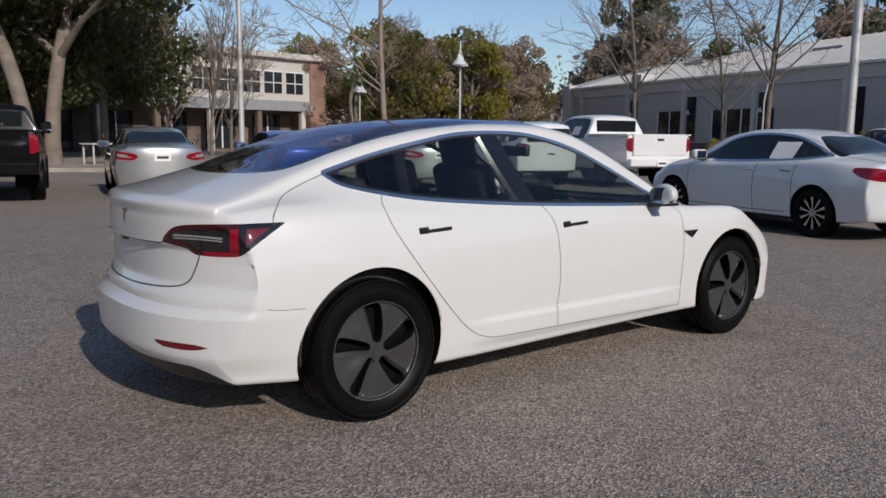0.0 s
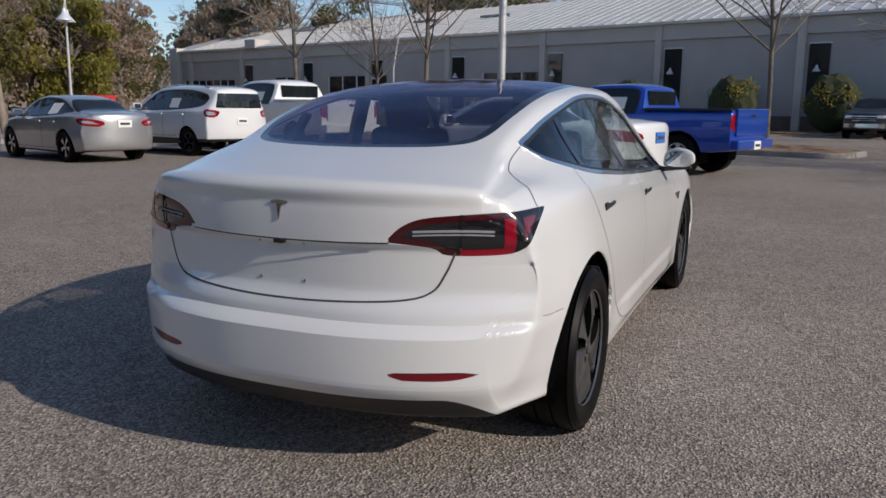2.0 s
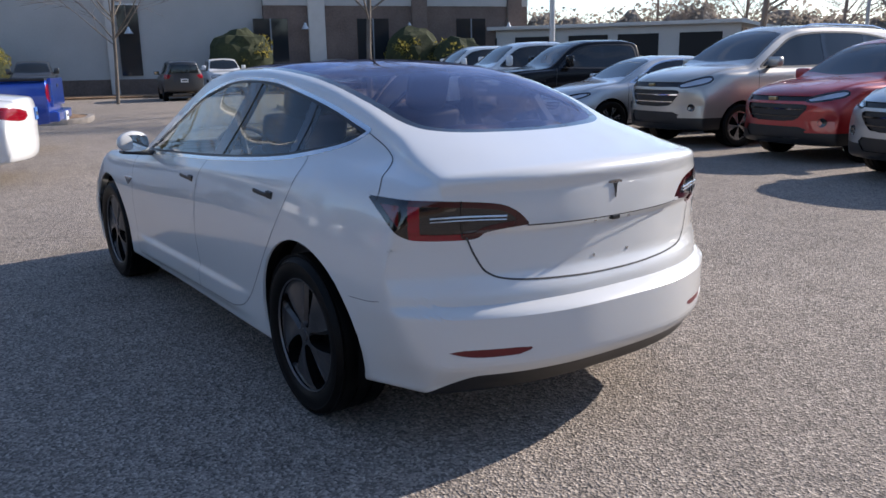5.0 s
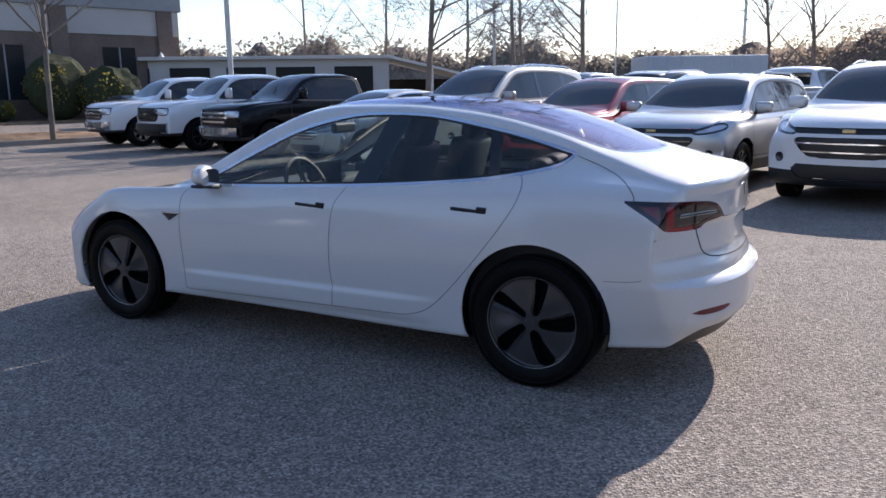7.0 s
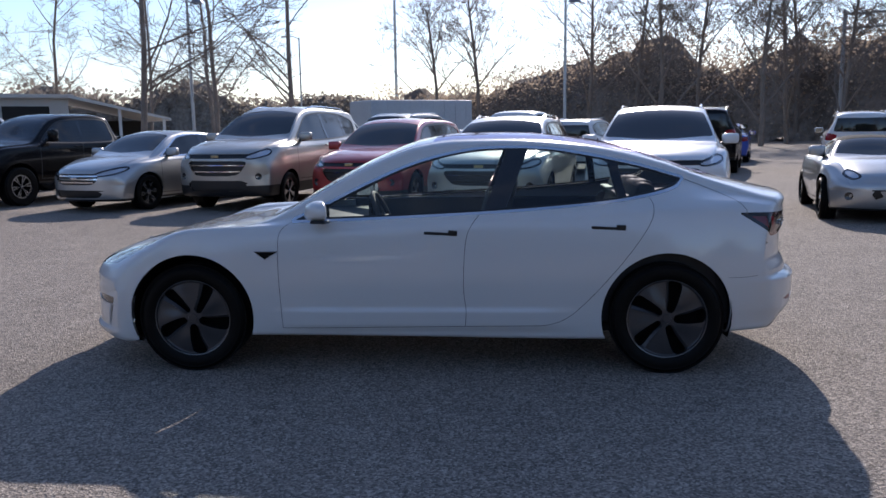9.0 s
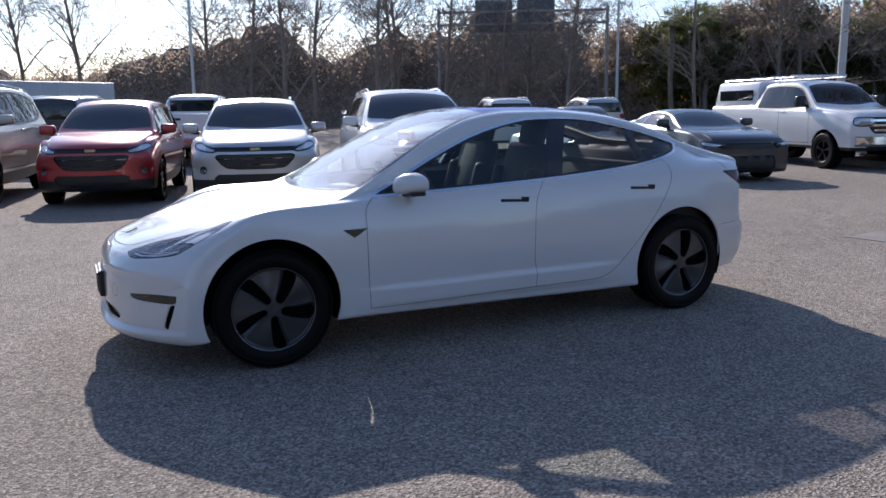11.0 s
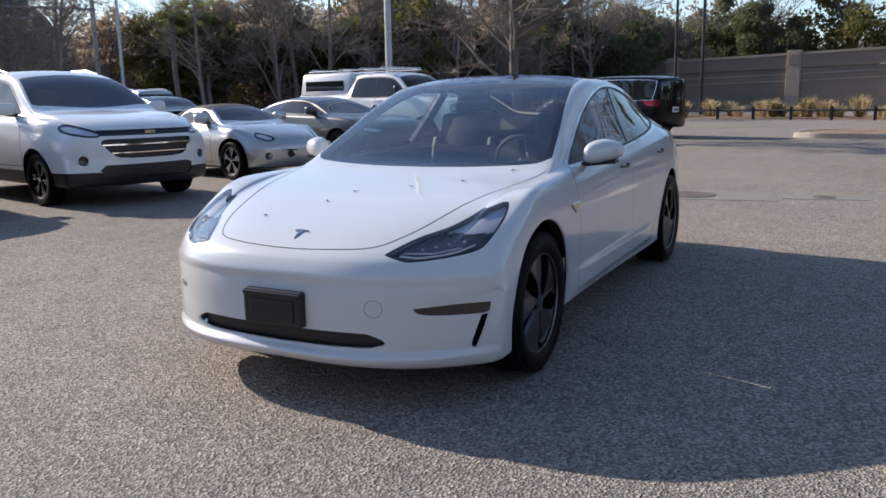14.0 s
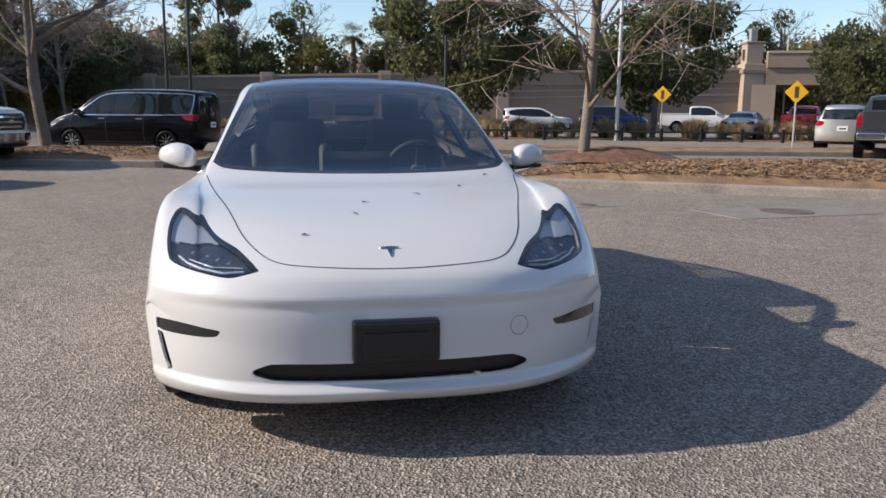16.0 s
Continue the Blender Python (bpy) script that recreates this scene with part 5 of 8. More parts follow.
def stretched(kind, sx, sy, sz):
    """A kind of vehicle at other proportions."""
    k = dict(KINDS[kind])
    for n in ("zt", "zb", "zw", "zl", "crown"):
        k[n] = [(x * sx, v * sz) for x, v in k[n]]
    for n in ("yr", "yb", "yw", "yl"):
        k[n] = [(x * sx, v * sy) for x, v in k[n]]
    for n in ("xr", "xf", "base", "wf", "wr"):
        k[n] = k[n] * sx
    k["track"], k["zf"], k["zrear"], k["lower"] = k["track"] * sy, k["zf"] * sz, k["zrear"] * sz, k["lower"] * sz
    k["breaks"] = [b * sx for b in k.get("breaks", [])] or [k["xr"] + k["lr"]]
    k["dlo"] = [(p[0] * sx, p[1] * sz, *p[2:]) for p in k["dlo"]]
    k["posts"] = tuple(p * sx for p in k["posts"])
    for n in ("top", "back"):
        if isinstance(k[n], list):
            k[n] = [(x * sx, y * sy) for x, y in k[n]]
    for n in ("grille", "intake", "rearpoly"):
        if k.get(n):
            k[n] = [(y * sy, z * sz) for y, z in k[n]]
    for n, s in (("head", 1), ("tail", -1)):
        mid = 0.7071 * ((sy - 1) * 0.8 - (sx - 1) * abs(k["xf"] if s > 0 else k["xr"]) * 0.93)
        k[n] = [(u + mid, z * sz) for u, z in k[n]]
    return k


MADE = {}


def vehicle(name, kind, colour, at, heading, label, category, corner="rl", size=(1, 1, 1), wheel=None, extra="", group="", dark_grille=True):
    """A parked vehicle; at is where the wheel named by corner (front/rear, left/right) meets the ground."""
    sx, sy, sz = size
    key = (name, kind, colour, size, wheel, extra)
    k = stretched(kind, sx, sy, sz)
    off = Vector(((1 if corner[0] == "f" else -1) * k["base"] / 2, (1 if corner[1] == "l" else -1) * k["track"] / 2, 0))
    place = pose(at[0], at[1], 0, 0, 0, heading) @ Matrix.Translation(-off)
    if key in MADE:
        return tagged(copy_thing(MADE[key], place), label, category, group)
    car = tagged(new(name), label, category, group)
    car.matrix_basis = place
    MADE[key] = car
    mat = M_PAINT[colour]
    full = shell(k, 54, 10, 62)
    tree = BVHTree.FromPolygons([Vector(v) for v in full[0]], [tuple(int(i) for i in f) for f in full[2]])
    m = arch_cut(full, k["base"], k["arch"], k["r"] + 0.015)
    sharp = lambda pts: outline([(p[0], p[1], 1) for p in pts], 6)

    def take(m, poly, plane, cond, inset=0.0):
        a, b, _, _ = cut(m, poly_d(m[0], poly, plane, cond(m[0])) + inset)
        return a, b

    # glazing
    dlo = outline(k["dlo"], 6)
    side = lambda V: np.maximum(0.40 - np.abs(V[:, 1]), 0.7 - V[:, 2])
    g, m = take(m, dlo, "xz", side, -0.012)
    core, rim_, _, _ = cut(g, poly_d(g[0], dlo, "xz") + 0.018)
    if k["posts"]:
        d = np.min([np.abs(core[0][:, 0] - p + (core[0][:, 2] - k["dlo"][0][1]) * 0.12) - 0.05 for p in k["posts"]], 0)
        post, core, _, _ = cut(core, d)
    for keep in (left, right):
        skin("window_frame", rim_, M_CHROME if "chrome" in extra else M_BLACKTRIM, car, "", 0.002, keep)
        if k["posts"]:
            for a in k["posts"]:
                skin("window_post", post, M_GLOSSBLACK, car, "", 0.0, lambda c: keep(c) & (np.abs(c[:, 0] - a + (c[:, 2] - k["dlo"][0][1]) * 0.12) < 0.06))
        edges_x = [9.0, *k["posts"], -9.0]
        for a, b in zip(edges_x, edges_x[1:]):
            skin("side_window", core, M_DARKGLASS, car, "", -0.004, lambda c: keep(c) & (c[:, 0] < a - 0.0) & (c[:, 0] > b))
    t = [k["top"][0]] + [(x, y, 1) for x, y in k["top"][1:-1]] + [k["top"][-1]]
    ws, m = take(m, outline(t + [(x, -y, *r) for x, y, *r in t[-2:0:-1]], 6), "xy", lambda V: 0.75 * sz - V[:, 2])
    skin("windscreen", ws, M_DARKGLASS, car, "", -0.003)
    if isinstance(k["back"], list):
        t = k["back"]
        rw, m = take(m, outline(t + [(x, -y) for x, y in t[-2:0:-1]], 6), "xy", lambda V: 0.75 * sz - V[:, 2])
        skin("rear_window", rw, M_DARKGLASS, car, "", -0.003)
    elif k["back"] == "hatch":
        rw, m = take(m, sharp(k["rearpoly"]), "yz", lambda V: V[:, 0] - k["xr"] - 0.75)
        skin("rear_window", rw, M_DARKGLASS, car, "", -0.003)
    elif k["back"] == "cab":
        z0, z1, xb = 1.45 * sz, 1.76 * sz, -0.955 * sx
        part("rear_window", box_bm(xb + 0.005, xb + 0.06, -0.62 * sy, 0.62 * sy, z0, z1, 0.01), M_DARKGLASS, car)
        # the open bed, its rails and tailgate
        x0, x1, zr = k["xr"], -0.98 * sx, 1.37 * sz
        if "canopy" not in extra:
            for s in (-1, 1):
                part("bed_rail", box_bm(x0 + 0.06, x1 - 0.02, s * 0.93 * sy - 0.05, s * 0.93 * sy + 0.035, zr - 0.02, zr + 0.025, 0.015), M_BLACKTRIM if "blackrail" in extra else mat, car)
            part("bed_liner", box_bm(x0 + 0.1, x1 - 0.03, -0.84 * sy, 0.84 * sy, zr - 0.03, zr + 0.006), M_BLACKTRIM, car)
        tg = part("tailgate", box_bm(x0 - 0.012, x0 + 0.05, -0.80 * sy, 0.80 * sy, 0.86 * sz, zr + 0.02, 0.012), mat, car)
        part("tailgate_handle", box_bm(x0 - 0.02, x0, -0.10, 0.10, 1.22 * sz, 1.28 * sz, 0.006), M_BLACKTRIM, tg)
        part("rear_bumper", box_bm(x0 - 0.10, x0 + 0.12, -0.92 * sy, 0.92 * sy, 0.58 * sz, 0.78 * sz, 0.03), M_CHROME if "whitebumper" not in extra else mat, car)
    if k.get("softtop"):
        x0, x1, z0 = k["softtop"]
        st, m, _, _ = cut(m, np.max([x0 - m[0][:, 0], m[0][:, 0] - x1, z0 - m[0][:, 2]], 0))
        skin("soft_top", st, M_SOFTTOP, car, "dark folded-up fabric soft top")
    # lamps, grille, lower trim
    rearc = lambda V: np.max([V[:, 0] - k["xr"] - 0.95, 0.25 - np.abs(V[:, 1])], 0)
    frontc = lambda V: np.max([k["xf"] - 0.95 - V[:, 0], 0.25 - np.abs(V[:, 1]) + 0 * V[:, 0], 0.36 + (k["xf"] - 0.15 - V[:, 0]) * 0.5 - np.abs(V[:, 1])], 0)
    hd, m = take(m, outline(k["head"], 5), 1, frontc)
    tl, m = take(m, outline(k["tail"], 5), -1, rearc)
    gr, m = take(m, sharp(k["grille"]), "yz", lambda V: k["xf"] - 0.6 - V[:, 0])
    if k.get("grille2"):
        gr2, m = take(m, sharp([(-y, z) for y, z in k["grille"]][::-1]), "yz", lambda V: k["xf"] - 0.6 - V[:, 0])
        skin("grille", gr2, M_BLACKTRIM, car, "", -0.02)
    for keep in (left, right):
        c, r_, _, _ = cut(hd, poly_d(hd[0], outline(k["head"], 5), 1) + 0.025)
        lamp = new("headlight")
        lamp.parent = car
        skin("lens", c, M_CLEARLAMP, lamp, "", -0.003, keep)
        skin("lamp_frame", r_, M_SMOKELAMP, lamp, "", 0.0, keep)
        lamp = new("taillight")
        lamp.parent = car
        c, r_, _, _ = cut(tl, poly_d(tl[0], outline(k["tail"], 5), -1) + 0.05)
        skin("lens", r_, M_REDLAMP, lamp, "", 0.0, keep)
        skin("reversing_lens", c, M_CLEARLAMP if "clearlens" in extra else M_REDLAMP, lamp, "", -0.003, keep)
    skin("grille", gr, M_BLACKTRIM, car, "", -0.025)
    if kind == "suv":
        bd, m = take(m, sharp([(-0.64 * sy, 0.905 * sz), (0.64 * sy, 0.905 * sz), (0.60 * sy, 0.838 * sz), (-0.60 * sy, 0.838 * sz)]), "yz", lambda V: k["xf"] - 0.6 - V[:, 0])
        skin("upper_grille", bd, M_BLACKTRIM, car, "", -0.012)
    gz = [z for _, z in k["grille"]]
    gy = max(abs(y) for y, _ in k["grille"])
    lo, hi = min(gz), max(gz)
    for i in range(k["bars"]):
        z = lo + (hi - lo) * (i + 0.7) / (k["bars"] + 0.4)
        y1 = gy * (0.80 if z < lo + 0.3 * (hi - lo) else 0.95)
        seam("grille_bar", tree, [(-y1, z), (-y1 / 2, z), (0.0, z), (y1 / 2, z), (y1, z)], "yz", 1, (0.016 if kind == "suv" else 0.03) * sz if kind != "pickup" else 0.045, M_CHROME if "blackgrille" not in extra else M_GLOSSBLACK, car, 0.004, 4)
    if k["bars"]:
        lo, hi = (0.84 * sz, 0.87 * sz) if kind == "suv" else (lo, hi)
        c = cast(tree, (5, 0, (lo + hi) / 2 + 0.02), (-1, 0, 0))
        part("grille_emblem", box_bm(c[0].x - 0.02, c[0].x + 0.018, -0.075, 0.075, (lo + hi) / 2 - 0.01, (lo + hi) / 2 + 0.04, 0.012), M_CHROME if "goldbadge" not in extra else M_GOLD, car, "plain emblem bar")
    if k.get("intake"):
        it, m = take(m, sharp(k["intake"]), "yz", lambda V: k["xf"] - 0.6 - V[:, 0])
        skin("lower_intake", it, M_BLACKTRIM, car, "", -0.015)
    low, m, _, _ = cut(m, m[0][:, 2] - k["lower"])
    skin("lower_trim", low, M_BLACKTRIM, car)
    skin("body", m, mat, car)
    if k.get("fogs") or kind == "suv":
        for s in (-1, 1):
            c = cast(tree, (4, s * 0.70 * sy, 0.56 * sz) if kind == "suv" else (4, s * 0.56, 0.40), (-1, 0, 0))
            smooth(part("fog_lamp", moved(lathe([(0.0, 0.0), (0.045, 0.006), (0.06, 0.012), (0.062, -0.02)], 18), Matrix.Translation(c[0]) @ pose(0, 0, 0, 0, 0, -90 + s * 25)), M_SMOKELAMP, car))
    if k.get("chrome_bumper") and "bodybumper" not in extra:
        z0, z1 = 0.50 * sz, 0.70 * sz
        p = [cast(tree, (6, y, 0.62 * sz), (-1, 0, 0)) for y in np.linspace(-0.86 * sy, 0.86 * sy, 13)]
        vs = []
        for c in p:
            for dx, z in ((0.0, z1 + 0.02), (0.05, z1), (0.06, z0 + 0.05), (0.02, z0)):
                vs.append((c[0].x + dx, c[0].y, z))
        smooth(part("front_bumper", (vs, [(4 * i + j, 4 * i + j + 1, 4 * i + j + 5, 4 * i + j + 4) for i in range(12) for j in range(3)]), M_CHROME if "bumperblack" not in extra else M_BLACKTRIM, car))
    wells(car, k["base"], k["arch"], k["r"] + 0.015, 0.5 * sy, k["track"] / 2 + 0.07)
    # doors, handles, mirrors, number plate
    belt = k["dlo"][0][1]
    for s in (1, -1):
        xs = [k["dlo"][0][0] + 0.05] + [p for p in k["posts"]] + ([k["dlo"][-3][0] - 0.12] if kind in ("suv", "minivan") else [])
        for x in xs[:3]:
            seam("door_gap", tree, [(x, belt - 0.01), (x + 0.04, belt - 0.25), (x + 0.03, k["lower"] + 0.06)], "xz", s, 0.010, M_SEAM, car, 0.002, 5)
        seam("door_gap", tree, [(xs[0] + 0.03, k["lower"] + 0.06), (0.0, k["lower"] + 0.05), (-k["base"] / 2 + k["arch"] + 0.1, k["lower"] + 0.06)], "xz", s, 0.010, M_SEAM, car, 0.002, 5)
        for x in k["posts"][:2]:
            c = cast(tree, (x + 0.16, 3 * s, belt - 0.10), (0, -s, 0))
            h = part("door_handle", box_bm(-0.10, 0.10, -0.02, 0.03, -0.016, 0.016, 0.008), M_CHROME if "chrome" in extra else mat, car)
            h.location = c[0]
        mx, big = k["dlo"][0][0] - 0.2, kind == "pickup"
        c = cast(tree, (mx, 3 * s, belt + 0.02), (0, -s, 0))
        bm = box_bm(-0.06, 0.07, -0.13 if not big else -0.10, 0.12, -0.07 if not big else -0.12, 0.085 if not big else 0.14, 0.04)
        mr = smooth(part("door_mirror", bm, mat if "blackmirror" not in extra else M_BLACKTRIM, car), 60)
        mr.location = (mx, c[0].y + s * 0.14, belt + (0.08 if not big else 0.13))
        part("mirror_arm", tube([(0, 0, -0.05), (0.02, -s * 0.22, -0.09)], [0.03, 0.03], 6), M_BLACKTRIM, mr)
        part("mirror_glass", box_bm(-0.066, -0.058, -0.09, 0.09, -0.05 if not big else -0.09, 0.065 if not big else 0.11, 0.0), M_MIRROR, mr)
    c = cast(tree, (-6, 0, (0.86 if kind in ("sedan",) else 0.66 if kind == "pickup" else 0.84) * sz), (1, 0, 0))
    if c and "noplate" not in extra:
        zc, back = c[0].z, 0.115 if kind == "pickup" else 0.0
        pl = part("number_plate", box_bm(c[0].x - 0.014 - back, c[0].x + 0.03, -0.16, 0.16, zc - 0.08, zc + 0.08, 0.004), M_PAPER if "blueplate" not in extra else M_PLATEBLUE, car)
        part("plate_bar", box_bm(c[0].x - 0.018 - back, c[0].x - 0.012 - back, -0.11, 0.11, zc - 0.025, zc + 0.025), M_SEAM, pl)
    if "rails" in extra:
        for s in (-1, 1):
            p = [cast(tree, (x, s * k["yr"][1][1] * 0.93, 4), (0, 0, -1)) for x in np.linspace(0.0, -1.9 * sx, 8)]
            part("roof_rail", tube([q[0] + Vector((0, 0, 0.045 if 0 < i < 7 else 0.0)) for i, q in enumerate(p)], [0.017] * 8, 6), M_CHROME if "blackrail" not in extra else M_BLACKTRIM, car)
    if "sticker" in extra:
        # price sheets behind the rear door glass
        x0 = (k["posts"][0] if k["posts"] else 0) - 0.16
        for s in (1, -1):
            q = [cast(tree, (x0 + a, 3 * s, belt + b), (0, -s, 0)) for a, b in ((0, 0.06), (-0.42, 0.06), (-0.42, 0.30), (0, 0.30))]
            vs = [c[0] + c[1] * 0.0015 for c in q]
            part("price_sheet", (vs, [(0, 1, 2, 3)]), M_PAPER, car, "white paper price sheet")
    if "canopy" in extra:
        bm = bmesh.new()
        box(bm, k["xr"] + 0.05, -0.97 * sx, -0.86 * sy, 0.86 * sy, 1.36 * sz, 1.95 * sz, 0.07)
        for v in bm.verts:
            v.co.y *= 1 - 0.14 * max(0, (v.co.z - 1.4 * sz)) / (0.55 * sz)
        cp = smooth(part("canopy", bm, mat, car, "white bed canopy with dark windows"))
        for s in (-1, 1):
            part("canopy_window", box_bm(k["xr"] + 0.3, -1.15 * sx, s * 0.835 * sy - 0.012, s * 0.835 * sy + 0.004, 1.48 * sz, 1.74 * sz, 0.01, Matrix.Rotation(0, 4, "X")), M_DARKGLASS, cp)
        for x in (k["xr"] + 0.5, -1.4 * sx, -0.6 * sx, 0.2 * sx):
            part("rack_bar", tube([(x, -0.75, 2.03 * sz), (x, 0.75, 2.03 * sz)], [0.022, 0.022], 6), M_ALLOY, car)
        for s in (-1, 1):
            part("rack_rail", tube([(k["xr"] + 0.3, s * 0.72, 1.99 * sz), (0.3 * sx, s * 0.66, 1.99 * sz)], [0.018, 0.018], 6), M_ALLOY, car)
    add_wheels(car, k["base"], k["track"], wheel or k["wheel"], k["r"], k["rim"], 0.22 if kind != "pickup" else 0.27)
    return car


M_SOFTTOP = grain(material("soft_top_fabric", (0.05, 0.048, 0.04), 0.95), 0.25, (5.0, 300.0), 0.3, 500.0, 0.001)
M_GOLD = material("gold_badge", (0.45, 0.36, 0.2), 0.3, 0.9)
M_PLATEBLUE = material("dealer_plate", (0.04, 0.16, 0.5), 0.4)

# the row beyond the sedan's nose and right flank
vehicle("sedan", "sedan", "white", (7.36, 1.52), 75.8, "white four-door sedan with price sheet in rear window", "car", "rl", (1.0, 1.0, 1.0), "ten", "sticker blueplate chrome")
vehicle("pickup_truck", "pickup", "blue", (11.6, 0.45), 72, "bright blue crew-cab pickup with price sheet in window", "truck", "rl", (0.92, 0.95, 0.93), "six", "sticker blackrail whitebumper blackmirror")
vehicle("pickup_truck", "pickup", "white", (13.35, 10.4), 73, "white crew-cab pickup parked beside a white wagon", "truck", "rl", (1.0, 1.02, 1.02), "six", "sticker whitebumper")
vehicle("suv", "suv", "white", (11.4, 12.2), 73, "white sport utility wagon with black wheels", "car", "rl", (1.05, 1.03, 1.04), "dark", "rails sticker clearlens")
vehicle("sedan", "sedan", "silver", (8.3, 12.9), 74, "silver compact sedan with price sheet in window", "car", "rl", (0.94, 0.96, 0.98), "five", "sticker clearlens")
vehicle("sedan", "sedan", "blue", (4.75, 13.3), 75, "bright blue compact sedan with black wheels", "car", "rl", (0.93, 0.97, 0.95), "dark", "noplate")
vehicle("sedan", "sedan", "silver", (1.5, 13.25), 77, "silver sedan with white rear plate panel", "car", "rl", (0.98, 1.0, 0.98), "ten", "clearlens")
vehicle("pickup_truck", "pickup", "black", (0.0, 13.3), 77, "black pickup with red rear lamps parked in shade beside trees", "truck", "rr", (0.98, 1.0, 0.98), "dark", "whitebumper blackrail")
# the row in front of the left flank, noses towards the sedan
ROW = 72
vehicle("pickup_truck", "pickup", "white", (15.4, -11.8), ROW, "white crew-cab pickup with chrome grille", "truck", "fl", (1.0, 1.0, 1.0), "six", "", "front row")
vehicle("pickup_truck", "pickup", "white", (12.3, -10.9), ROW, "white crew-cab pickup with black grille and bumper", "truck", "fl", (1.0, 1.0, 1.01), "dark", "blackgrille bumperblack goldbadge", "front row")
vehicle("pickup_truck", "pickup", "black", (9.3, -10.1), ROW, "black crew-cab pickup with chrome grille", "truck", "fl", (1.0, 1.0, 0.98), "twin", "", "front row")
vehicle("sedan", "sedan", "silver", (6.25, -9.25), ROW, "silver four-door sedan with chrome grille", "car", "fl", (1.0, 1.0, 1.0), "twin", "chrome", "front row")
vehicle("suv", "suv", "champagne", (3.55, -9.3), ROW + 6, "pale silver full-size utility wagon with roof rails", "car", "fl", (1.1, 1.08, 1.16), "five", "rails goldbadge", "front row")
vehicle("suv", "suv", "red", (1.1, -8.7), ROW + 4, "red sport utility car with dark grille", "car", "fl", (1.0, 1.0, 0.99), "five", "blackgrille goldbadge", "front row")
vehicle("suv", "suv", "silver", (-1.2, -7.6), ROW + 5, "silver sport utility car with black mesh grille", "car", "fl", (0.99, 1.10, 0.99), "ten", "rails goldbadge blackgrille", "front row")
vehicle("suv", "suv", "white", (-3.78, -6.75), ROW + 5, "large white sport utility car with chrome grille", "car", "fl", (1.1, 1.17, 1.07), "twin", "rails goldbadge", "front row")
vehicle("roadster", "roadster", "silver", (-5.5, -7.1), 76, "silver two-seat roadster with dark soft top", "car", "fr", (1, 1, 1), "five", "noplate", "front row")
vehicle("coupe", "coupe", "grey", (-8.5, -7.0), 76, "dark grey two-door coupe with black wheels", "car", "fr", (1, 1, 1), "dark", "noplate", "front row")
vehicle("pickup_truck", "pickup", "white", (-13.0, -7.5), 76, "white heavy pickup with bed canopy and ladder rack", "truck", "fr", (1.03, 1.02, 1.04), "dark", "canopy blackmirror", "front row")
vehicle("minivan", "minivan", "black", (-19.4, -4.0), -110, "black minivan with chrome wheels beside kerbed island", "car", "rl", (1, 1, 1), "ten", "chrome blackmirror")
# the row behind
BACK = [("pickup_truck", "pickup", "silver", 6.6, -19.5, 252, (0.95, 0.98, 1.0), "silver pickup parked in the back row"), ("suv", "suv", "grey", 3.2, -18.4, 252, (1.08, 1.05, 1.13), "dark grey utility wagon in the back row"),
        ("pickup_truck", "pickup", "white", 0.2, -17.8, 250, (0.95, 0.98, 1.0), "white pickup in the back row"), ("suv", "suv", "white", -9.6, -17.6, 250, (1.04, 1.02, 1.06), "white utility car with dark rear glass, back row"),
        ("suv", "suv", "white", -2.1, -19.6, 250, (1.0, 1.0, 1.0), "white sport utility car in the back row"), ("suv", "suv", "black", -5.9, -19.6, 252, (1.12, 1.08, 1.18), "black full-size utility wagon in the back row"),
        ("sedan", "sedan", "blue", -8.3, -26.0, 252, (0.95, 1.0, 1.0), "dark blue sedan parked far back"), ("suv", "suv", "silver", -15.5, -21.0, 250, (1.06, 1.04, 1.08), "silver utility wagon seen from behind"),
        ("sedan", "sedan", "black", -10.6, -14.6, 248, (1.03, 1.0, 1.0), "black sedan with red rear lamps"), ("sedan", "sedan", "silver", -19.2, -12.6, 248, (1.0, 1.0, 1.0), "silver sedan parked in the back row"),
        ("suv", "suv", "grey", -25.5, -17.5, 240, (1.05, 1.03, 1.05), "dark grey utility wagon under trees"), ("suv", "suv", "black", -29.0, -15.0, 240, (1.0, 1.0, 1.1), "black boxy utility car under trees")]
for name, kind, colour, x, y, h, size, label in BACK:
    vehicle(name, kind, colour, (x, y), h, label, "truck" if kind == "pickup" else "car", "rl", size, None, "rails" if kind == "suv" else "", "back row")
# along the long building
for name, kind, colour, x, y, h, size, label in [("pickup_truck", "pickup", "white", 37.0, 13.6, 167, (0.95, 0.98, 1.0), "white pickup nosed out from the long building"), ("suv", "suv", "grey", 36.0, -10.0, -13, (1.0, 1.0, 1.08), "grey utility car with spare wheel facing the building"),
        ("pickup_truck", "pickup", "white", 36.1, -14.3, 167, (0.95, 0.98, 1.0), "white pickup beside clipped bushes"), ("suv", "suv", "white", 37.0, -18.5, 167, (0.97, 0.98, 0.98), "white sport utility car beside clipped bushes"),
        ("pickup_truck", "pickup", "silver", 36.6, -21.4, 167, (0.9, 0.95, 0.95), "silver pickup beside a mulched island"), ("pickup_truck", "pickup", "grey", 37.0, -5.4, 167, (0.95, 0.98, 1.0), "dark pickup with chrome grille facing out"),
        ("sedan", "sedan", "black", 24.0, -21.0, 167, (0.95, 1.0, 0.95), "dark green sedan by the brick wall")]:
    vehicle(name, kind, colour, (x, y), h, label, "truck" if kind == "pickup" else "car", "fl", size, None, "", "cars by the building")
